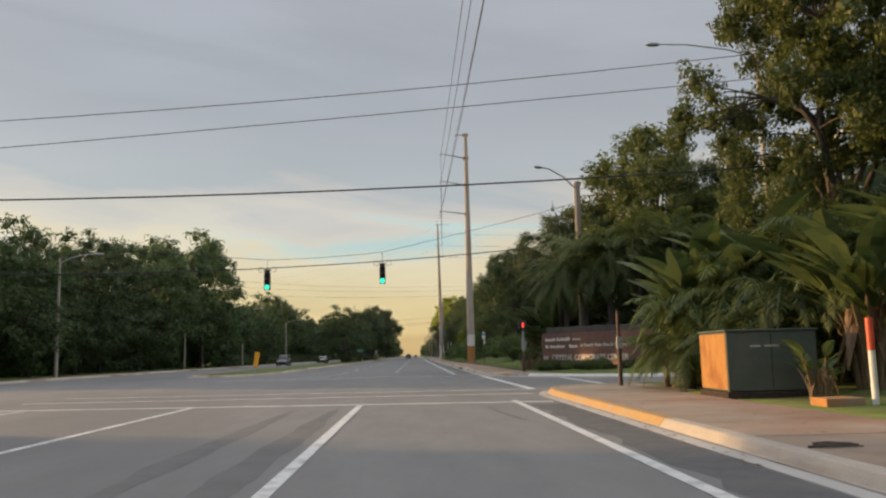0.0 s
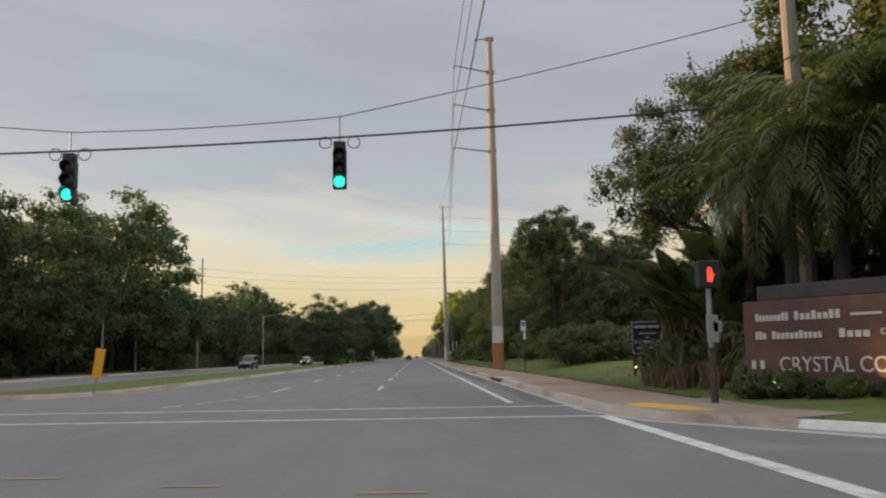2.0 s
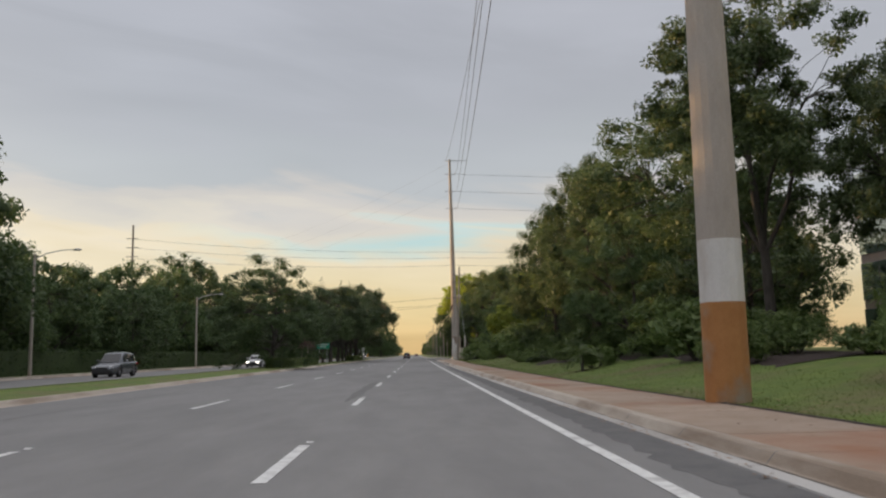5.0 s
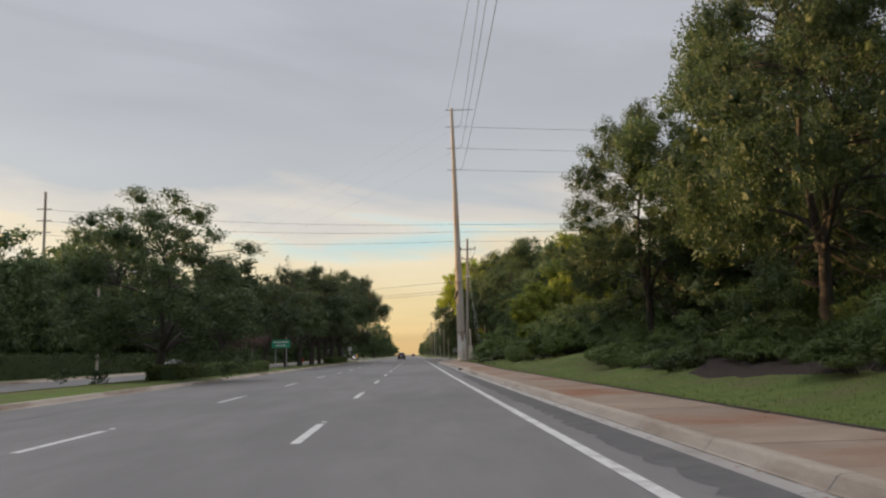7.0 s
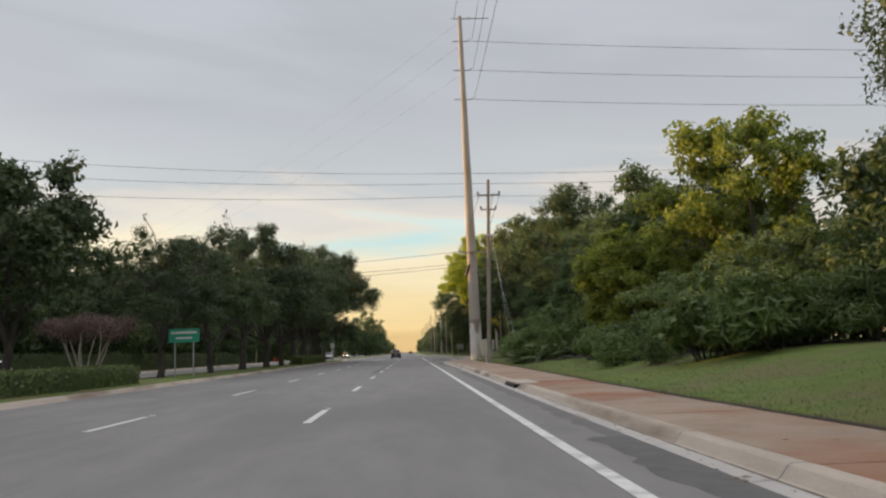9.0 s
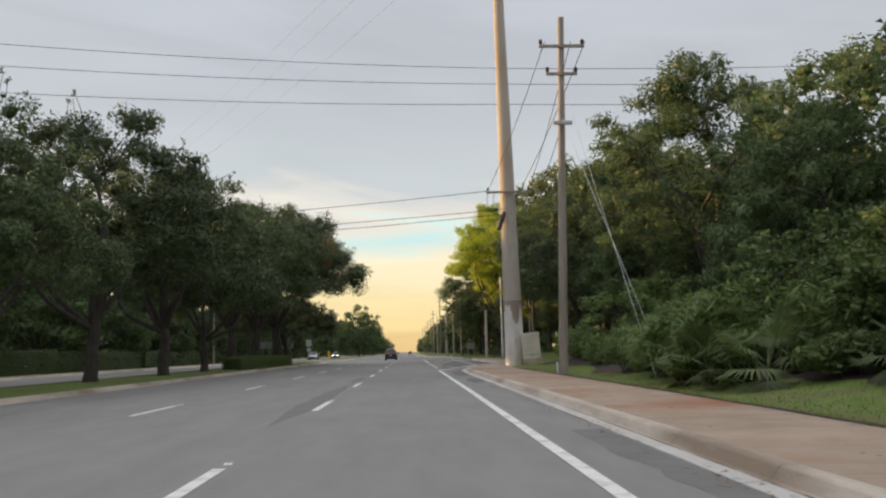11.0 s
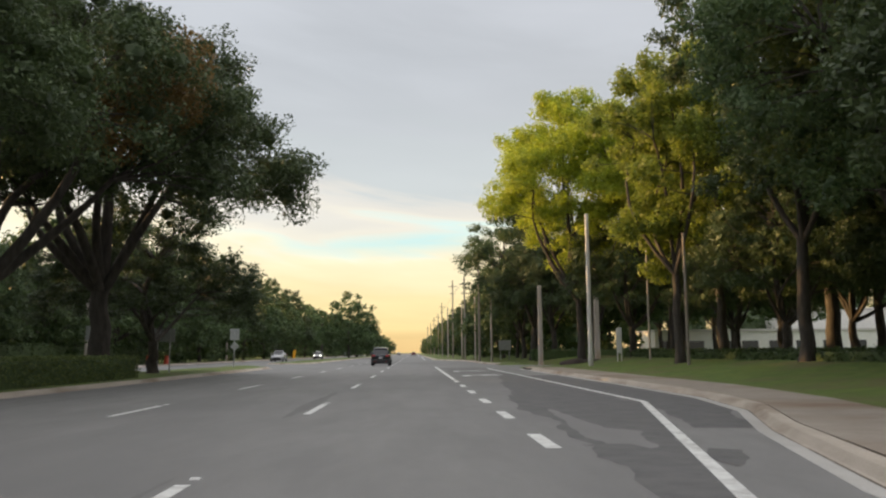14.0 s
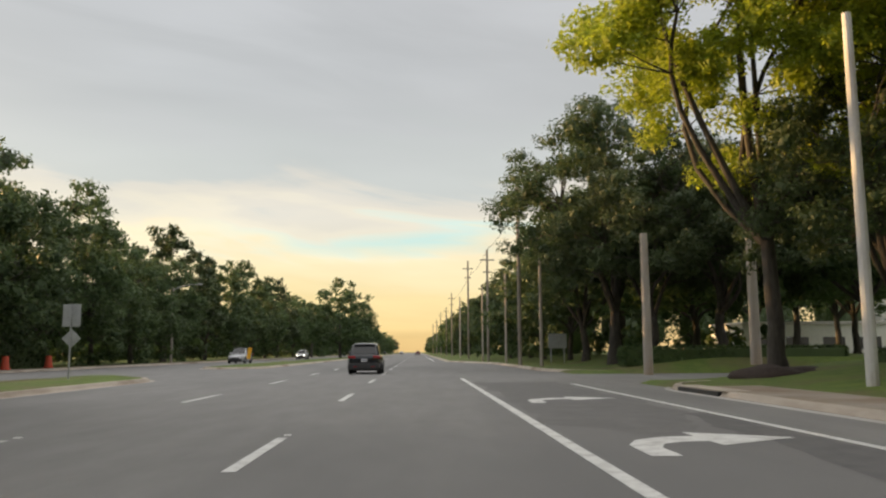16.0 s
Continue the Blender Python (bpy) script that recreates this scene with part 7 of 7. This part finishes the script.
# ---- buildings ----
M_MIRROR = plain("mirror_glass", (0.40, 0.47, 0.48), 0.05, metal=0.92)
M_BAND = surf("brown_cladding", (0.21, 0.165, 0.14), (0.25, 0.195, 0.165), 2, 0.6, 0.05, 50)
M_PALEBAND = surf("pale_cladding", (0.46, 0.44, 0.41), (0.52, 0.49, 0.46), 2, 0.6, 0.05, 50)
M_WHITEWALL = surf("white_stucco", (0.66, 0.64, 0.60), (0.74, 0.72, 0.68), 2, 0.9, 0.1, 60)
M_WINDOW = plain("dark_window", (0.03, 0.035, 0.04), 0.1)
OB = empty("office_building", pose(29.6, 46, 0), "four-storey mirror-glass office building with brown bands", "office building")
STOREY, NB = 3.85, 22
bm = bmesh.new()
box(bm, (0.06, 0.06, 0), (30, 63.9, 15.7))
part("core", bm, M_BAND, OB)


def office_band(name, x, y0, y1, z0, z1, mat, proud):
    bm = bmesh.new()
    box(bm, (x - proud, y0, z0), (x + 0.05, y1, z1), 0.01)
    part(name, bm, mat, OB)


for st in range(4):
    z0 = 0.4 + st * STOREY
    for j in range(NB):
        bm = bmesh.new()
        box(bm, (0.0, 0.05 + j * 2.9, z0 + 0.72), (0.05, 2.92 + j * 2.9, z0 + STOREY - 0.03), 0.01)
        part("pane", bm, M_MIRROR, OB)
        bm = bmesh.new()
        box(bm, (-0.03, 0.02 + j * 2.9, z0 + 0.72), (-0.001, 0.08 + j * 2.9, z0 + STOREY - 0.03))
        part("mullion", bm, M_PALEBAND, OB)
    office_band("band", 0, 0, 63.8, z0, z0 + 0.69, M_BAND, 0.06)
    office_band("pale_line", -0.065, 0, 63.8, z0 + 0.30, z0 + 0.42, M_PALEBAND, 0.035)
    office_band("transom", 0, 0, 63.8, z0 + 2.25, z0 + 2.33, M_PALEBAND, 0.04)
bm = bmesh.new()
box(bm, (-0.12, -0.1, 15.71), (30.1, 64.0, 16.1), 0.03)
part("parapet", bm, M_PALEBAND, OB)
# rounded corner tower with its own bands of glass
for st in range(4):
    z0 = 0.4 + st * STOREY
    for nm, za, zb, r, mat in (("tower_glass", z0 + 0.7, z0 + STOREY, 6.5, M_MIRROR), ("tower_band", z0, z0 + 0.7, 6.58, M_PALEBAND)):
        bm = bmesh.new()
        tube(bm, [(6.6, 70.6, za), (6.6, 70.6, zb)], r, 32)
        part(nm, bm, mat, OB)
bm = bmesh.new()
tube(bm, [(6.6, 70.6, 15.85), (6.6, 70.6, 16.5)], 6.7, 32)
part("tower_parapet", bm, M_PALEBAND, OB)
bm = bmesh.new()
box(bm, (8, 76, 0), (30, 96, 15.7))
part("wing", bm, M_BAND, OB)
for st in range(4):
    z0 = 0.4 + st * STOREY
    for j in range(7):
        bm = bmesh.new()
        box(bm, (7.92, 77.2 + j * 2.7, z0 + 0.72), (7.98, 79.8 + j * 2.7, z0 + STOREY - 0.03), 0.01)
        part("pane", bm, M_MIRROR, OB)


def low_building(x, y, w, d, h, yaw, label, nwin):
    root = empty("low_building", pose(x, y, 0.3, 0, 0, yaw), label, "building", "low white buildings")
    bm = bmesh.new()
    box(bm, (0, 0, -0.3), (w, d, h), 0.03)
    part("wall", bm, M_WHITEWALL, root)
    bm = bmesh.new()
    box(bm, (-0.2, -0.2, h + 0.002), (w + 0.2, d + 0.2, h + 0.35), 0.03)
    part("roof", bm, M_PALEBAND, root)
    for i in range(nwin):
        a = 0.8 + i * (w - 1.2) / nwin
        bm = bmesh.new()
        box(bm, (a, -0.04, 0.9), (a + (w - 1.2) / nwin * 0.6, 0.02, 2.3), 0.01)
        win = part("window", bm, M_WINDOW, root)
        bm = bmesh.new()
        box(bm, (a - 0.08, -0.07, 0.78), (a + (w - 1.2) / nwin * 0.6 + 0.08, -0.042, 0.88), 0.01)
        part("sill", bm, M_PALEBAND, win)


low_building(37, 344, 52, 10, 3.7, 0, "low white building with a row of dark windows", 12)
low_building(62, 356, 20, 8, 7.5, 0, "white two-storey building behind the trees", 5)

# ---- vehicles ----
M_TYRE = surf("tyre_rubber", (0.012, 0.012, 0.012), (0.022, 0.022, 0.022), 20, 0.85, 0.1, 80)
M_RIM = plain("alloy_rim", (0.22, 0.22, 0.23), 0.35, 0.9)
M_CARGLASS = plain("tinted_car_glass", (0.015, 0.017, 0.02), 0.05)
M_CLAD = surf("black_plastic", (0.02, 0.02, 0.021), (0.03, 0.03, 0.03), 12, 0.6, 0.05, 60)
M_TAIL = plain("tail_lamp_red", (0.28, 0.012, 0.015), 0.15, coat=0.5)
M_TAILON = plain("tail_lamp_glow", (0.5, 0.02, 0.02), 0.2, emit=(1.0, 0.06, 0.04), power=1.2)
M_HEAD = plain("headlamp_glow", (0.9, 0.9, 0.85), 0.2, emit=(1.0, 0.93, 0.78), power=7.0)
M_HEADOFF = plain("headlamp_clear", (0.55, 0.56, 0.58), 0.1)
M_CHROME = plain("chrome", (0.6, 0.6, 0.6), 0.12, 1.0)


def loft(bm, stations):
    rings = [[bm.verts.new(p) for p in st] for st in stations]
    n = len(rings[0])
    for a, b in zip(rings, rings[1:]):
        for k in range(n - 1):
            bm.faces.new((a[k], a[k + 1], b[k + 1], b[k]))
    for r in (rings[0], rings[-1]):
        try:
            bm.faces.new(r)
        except ValueError:
            pass


def car(name, m, paint, label, category="car", group="", length=4.65, width=1.84, height=1.70, belt=1.06, lit=False, pickup=False):
    """A car at pose m; its rear at y = 0, its nose towards +y."""
    root = empty(name, m, label, category, group)
    W = width / 2
    L = length
    k = L / 4.65
    body = [(0.0, 0.80, 0.42, belt - 0.10), (0.06, 0.90, 0.30, belt - 0.02), (0.35, 0.97, 0.24, belt), (1.0, 1.0, 0.21, belt), (2.2, 1.0, 0.21, belt - 0.02), (3.1, 1.0, 0.21, belt - 0.05), (3.5, 0.99, 0.22, belt - 0.08), (4.2, 0.95, 0.25, belt - 0.20), (4.5, 0.86, 0.30, belt - 0.30), (4.65, 0.66, 0.38, belt - 0.42)]
    st = []
    for y, w, zb, zt in body:
        w *= W
        h = zt - zb
        half = [(w * 0.86, zb), (w * 0.96, zb + h * 0.14), (w, zb + h * 0.42), (w * 0.99, zb + h * 0.62), (w * 0.965, zb + h * 0.86), (w * 0.90, zt), (w * 0.5, zt + 0.025)]
        st.append([(x, y * k, z) for x, z in half] + [(-x, y * k, z) for x, z in half[::-1]])
    bm = bmesh.new()
    loft(bm, st)
    bmesh.ops.recalc_face_normals(bm, faces=bm.faces)
    bd = part("body", bm, paint, root, smooth=True)
    ws, rb = (3.35, 0.12) if not pickup else (3.2, 1.75)
    rf = height
    top = [(rb, 0.88, belt - 0.04, 0.80, belt + 0.01), (rb + 0.34, 0.885, belt - 0.04, 0.715, rf - 0.12), (rb + 0.5, 0.89, belt - 0.04, 0.70, rf - 0.05), ((rb + ws) / 2, 0.89, belt - 0.04, 0.70, rf), (ws - 0.95, 0.89, belt - 0.05, 0.69, rf - 0.05), (ws - 0.75, 0.885, belt - 0.06, 0.69, rf - 0.10), (ws, 0.85, belt - 0.10, 0.78, belt - 0.04)]
    st = []
    for y, wb, zb, wt, zt in top:
        half = [(wb * W, zb), (wt * W * 1.03, zt - 0.05 * min(1, (zt - zb) * 3)), (wt * W * 0.93, zt), (wt * W * 0.5, zt + 0.025)]
        st.append([(x, y * k, z) for x, z in half] + [(-x, y * k, z) for x, z in half[::-1]])
    bm = bmesh.new()
    loft(bm, st)
    part("cabin", bm, paint, root, smooth=True)

    def side_pt(y, f, s):
        """A point on the cabin's flank, f from sill to roof, pushed 6 mm out."""
        for a, b in zip(top, top[1:]):
            if a[0] <= y <= b[0]:
                t = (y - a[0]) / (b[0] - a[0])
                v = [p + (q - p) * t for p, q in zip(a, b)]
                x0, z0 = v[1] * W, v[2]
                x1, z1 = v[3] * W * 1.03, v[4] - 0.05 * min(1, (v[4] - v[2]) * 3)
                return (s * (x0 + (x1 - x0) * f + 0.007), y * k, z0 + (z1 - z0) * f)

    for s in (-1, 1):
        cuts = [(rb + 0.42, rb + 1.02), (rb + 1.08, rb + 1.92), (rb + 1.98, ws - 0.52)] if not pickup else [(rb + 0.3, ws - 0.55)]
        for i, (y0, y1) in enumerate(cuts):
            n = 4
            bm = bmesh.new()
            lo, hi = [], []
            for j in range(n + 1):
                y = y0 + (y1 - y0) * j / n
                lo.append(bm.verts.new(side_pt(y, 0.14, s)))
                hi.append(bm.verts.new(side_pt(y, 0.90, s)))
            for j in range(n):
                bm.faces.new((lo[j], lo[j + 1], hi[j + 1], hi[j]))
            part("side_window", bm, M_CARGLASS, root, "dark tinted side window")
        bm = bmesh.new()
        bmesh.ops.create_uvsphere(bm, u_segments=10, v_segments=6, radius=1)
        bmesh.ops.transform(bm, matrix=pose(s * (W + 0.09), (ws - 0.55) * k, belt + 0.1) @ Matrix.Diagonal((0.11, 0.07, 0.085, 1)), verts=bm.verts)
        part("mirror", bm, paint, root, smooth=True)
        for yh in ((1.2, 2.1) if not pickup else (2.0,)):
            bm = bmesh.new()
            box(bm, (s * W * 0.985 - 0.012, yh * k, belt - 0.17), (s * W * 0.985 + 0.02, yh * k + 0.2, belt - 0.135), 0.008)
            part("door_handle", bm, M_CLAD, root)
    # rear and front glass
    for (ya, za, wa), (yb, zb_, wb_), nm in ((((rb + 0.045) * k, belt + 0.06, 0.70), ((rb + 0.325) * k, rf - 0.16, 0.64), "rear_window"), (((ws - 0.02) * k, belt + 0.0, 0.72), ((ws - 0.73) * k, rf - 0.13, 0.63), "windscreen")):
        d = -0.02 if nm == "rear_window" else 0.02
        bm = bmesh.new()
        v = [bm.verts.new(p) for p in ((-wa * W, ya + d, za), (wa * W, ya + d, za), (wb_ * W, yb + d, zb_ + 0.02), (-wb_ * W, yb + d, zb_ + 0.02))]
        bm.faces.new(v)
        e = bmesh.ops.extrude_face_region(bm, geom=bm.faces[:])
        bmesh.ops.translate(bm, vec=(0, d * 0.5, 0), verts=[g for g in e["geom"] if isinstance(g, bmesh.types.BMVert)])
        part(nm, bm, M_CARGLASS, root, "dark tinted glass")
    bm = bmesh.new()
    box(bm, (-0.62 * W, (rb + 0.2) * k, rf - 0.115), (0.62 * W, (rb + 0.5) * k, rf - 0.06), 0.02)
    if not pickup:
        part("spoiler", bm, paint, root)
    else:
        bm.free()
        bm = bmesh.new()
        box(bm, (-W * 0.82, 0.12 * k, belt - 0.25), (W * 0.82, (rb - 0.03) * k, belt + 0.012), 0.02)
        part("bed_cover", bm, M_CLAD, root)
    # bumpers, lamps, plate
    bm = bmesh.new()
    box(bm, (-W * 0.90, -0.06, 0.27), (W * 0.90, 0.14, 0.60), 0.06)
    part("rear_bumper", bm, M_CLAD, root)
    bm = bmesh.new()
    box(bm, (-W * 0.74, L - 0.14, 0.27), (W * 0.74, L + 0.04, 0.56), 0.06)
    part("front_bumper", bm, M_CLAD, root)
    bm = bmesh.new()
    box(bm, (-W * 0.42, L - 0.1, 0.56), (W * 0.42, L + 0.015, 0.70), 0.02)
    part("grille", bm, M_CLAD, root)
    for s in (-1, 1):
        bm = bmesh.new()
        box(bm, (min(s * W * 0.52, s * W * 0.97), -0.03, belt - 0.19), (max(s * W * 0.52, s * W * 0.97), 0.2, belt - 0.05), 0.03)
        part("tail_lamp", bm, M_TAIL, root, "red tail lamp")
        bm = bmesh.new()
        box(bm, (min(s * W * 0.42, s * W * 0.64), -0.075, 0.40), (max(s * W * 0.42, s * W * 0.64), -0.04, 0.445), 0.008)
        part("reflector", bm, M_TAIL, root)
        bm = bmesh.new()
        box(bm, (min(s * W * 0.50, s * W * 0.80), L - 0.28, belt - 0.42), (max(s * W * 0.50, s * W * 0.80), L - 0.03, belt - 0.29), 0.03)
        part("headlamp", bm, M_HEAD if lit else M_HEADOFF, root, "lit headlamp" if lit else "")
        for yw in (0.95, 3.72):
            c = (s * (W - 0.12), yw * k, 0.345)
            wh = new("wheel")
            wh.parent = root
            wh.location = c
            wh.empty_display_size = 0.1
            bm = bmesh.new()
            n = 28
            prof = [(-0.11, 0.22), (-0.115, 0.31), (-0.09, 0.345), (0.09, 0.345), (0.115, 0.31), (0.11, 0.22)]
            rings = [[bm.verts.new((x, r * math.cos(a), r * math.sin(a))) for x, r in prof] for a in [2 * math.pi * i / n for i in range(n)]]
            for i in range(n):
                for j in range(5):
                    bm.faces.new((rings[i][j], rings[(i + 1) % n][j], rings[(i + 1) % n][j + 1], rings[i][j + 1]))
            part("tyre", bm, M_TYRE, wh, smooth=True)
            bm = bmesh.new()
            tube(bm, [(-0.08, 0, 0), (s * 0.06, 0, 0)], 0.225, 20)
            for i in range(5):
                a = 2 * math.pi * i / 5
                tube(bm, [(s * 0.085, 0, 0), (s * 0.07, 0.2 * math.cos(a), 0.2 * math.sin(a))], [0.05, 0.035], 6)
            part("rim", bm, M_RIM, wh)
            bm = bmesh.new()
            rr = []
            for i in range(13):
                a = math.pi * i / 12
                rr.append([bm.verts.new((s * x, r * math.cos(a), 0.0 + r * math.sin(a) - 0.02)) for x, r in ((0.125, 0.36), (0.135, 0.43), (0.06, 0.45), (0.06, 0.36))])
            for p, q in zip(rr, rr[1:]):
                for j in range(3):
                    bm.faces.new((p[j], q[j], q[j + 1], p[j + 1]))
            part("arch", bm, M_CLAD, wh)
    bm = bmesh.new()
    box(bm, (-0.155, -0.045, belt - 0.38), (0.155, -0.02, belt - 0.22), 0.008)
    part("number_plate", bm, M_SIGNWHITE, root, "white plate with a dark bar")
    bm = bmesh.new()
    box(bm, (-0.12, -0.05, belt - 0.325), (0.12, -0.046, belt - 0.27), 0.001)
    part("plate_bar", bm, M_SIGNBLUE, root)
    bm = bmesh.new()
    box(bm, (-W * 0.84, 0.25, 0.19), (W * 0.84, L - 0.4, 0.36))
    part("underbody", bm, M_CLAD, root)
    return root


def car_paint(name, c, rough=0.25):
    m, nt, bs = nodes_of(name)
    bs.inputs["Base Color"].default_value = (*c, 1)
    bs.inputs["Roughness"].default_value = rough
    bs.inputs["Coat Weight"].default_value = 0.6
    bs.inputs["Coat Roughness"].default_value = 0.05
    bs.inputs["Metallic"].default_value = 0.2
    return m


PAINT_BLACK = car_paint("black_car_paint", (0.010, 0.011, 0.014))
PAINT_GREY = car_paint("grey_car_paint", (0.10, 0.11, 0.12))
PAINT_WHITE = car_paint("white_car_paint", (0.62, 0.62, 0.62))
PAINT_SILVER = car_paint("silver_car_paint", (0.36, 0.37, 0.38))
PAINT_RED = car_paint("dark_red_car_paint", (0.16, 0.02, 0.02))
car("black_suv", pose(-2.95, 297.0, 0.0), PAINT_BLACK, "black compact SUV with tinted windows in the middle lane", "car")
car("grey_suv", pose(-22.0, 136.5, 0.0, 0, 0, 180), PAINT_GREY, "dark grey SUV on the opposite carriageway", "car", height=1.75)
car("white_car", pose(-20.6, 181, 0.0, 0, 0, 180), PAINT_WHITE, "white car with lit headlamps on the opposite carriageway", "car", height=1.5, belt=0.98, lit=True)
car("silver_pickup", pose(-21.0, 352, 0.0, 0, 0, 180), PAINT_SILVER, "silver pickup truck on the opposite carriageway", "pickup", length=5.4, width=1.98, height=1.85, belt=1.15, pickup=True)
car("white_suv", pose(-20.8, 402, 0.0, 0, 0, 180), PAINT_WHITE, "white SUV with lit headlamps far along the opposite carriageway", "car", lit=True)
car("red_car", pose(-0.2, 560, 0.0), PAINT_RED, "dark red car far ahead in the lane", "car", height=1.5, belt=0.98)
car("white_car", pose(-8.0, 640, 0.0), PAINT_WHITE, "white car far ahead in the outer lane", "car", height=1.5, belt=0.98)
car("white_car", pose(-24.5, 520, 0.0, 0, 0, 180), PAINT_WHITE, "white car with lit headlamps far away", "car", height=1.5, belt=0.98, lit=True)
# distant signal over the next crossing
root = empty("traffic_signal", pose(-13, 760, 0), "small distant traffic signal over the road", "traffic signal")
bar(root, "mast", (0, 0, 0), (0, 0, 7), 0.15, M_GALV)
bm = bmesh.new()
box(bm, (-0.3, -0.2, 5.2), (0.3, 0.2, 6.6), 0.03)
part("housing", bm, M_BLACK, root)

# ---- pavement slabs ----
random.seed(3)
for nm, x, y0, y1 in SLABS:
    pavement(nm, x, y0, y1, "concrete pavement of square slabs with rusty stains")
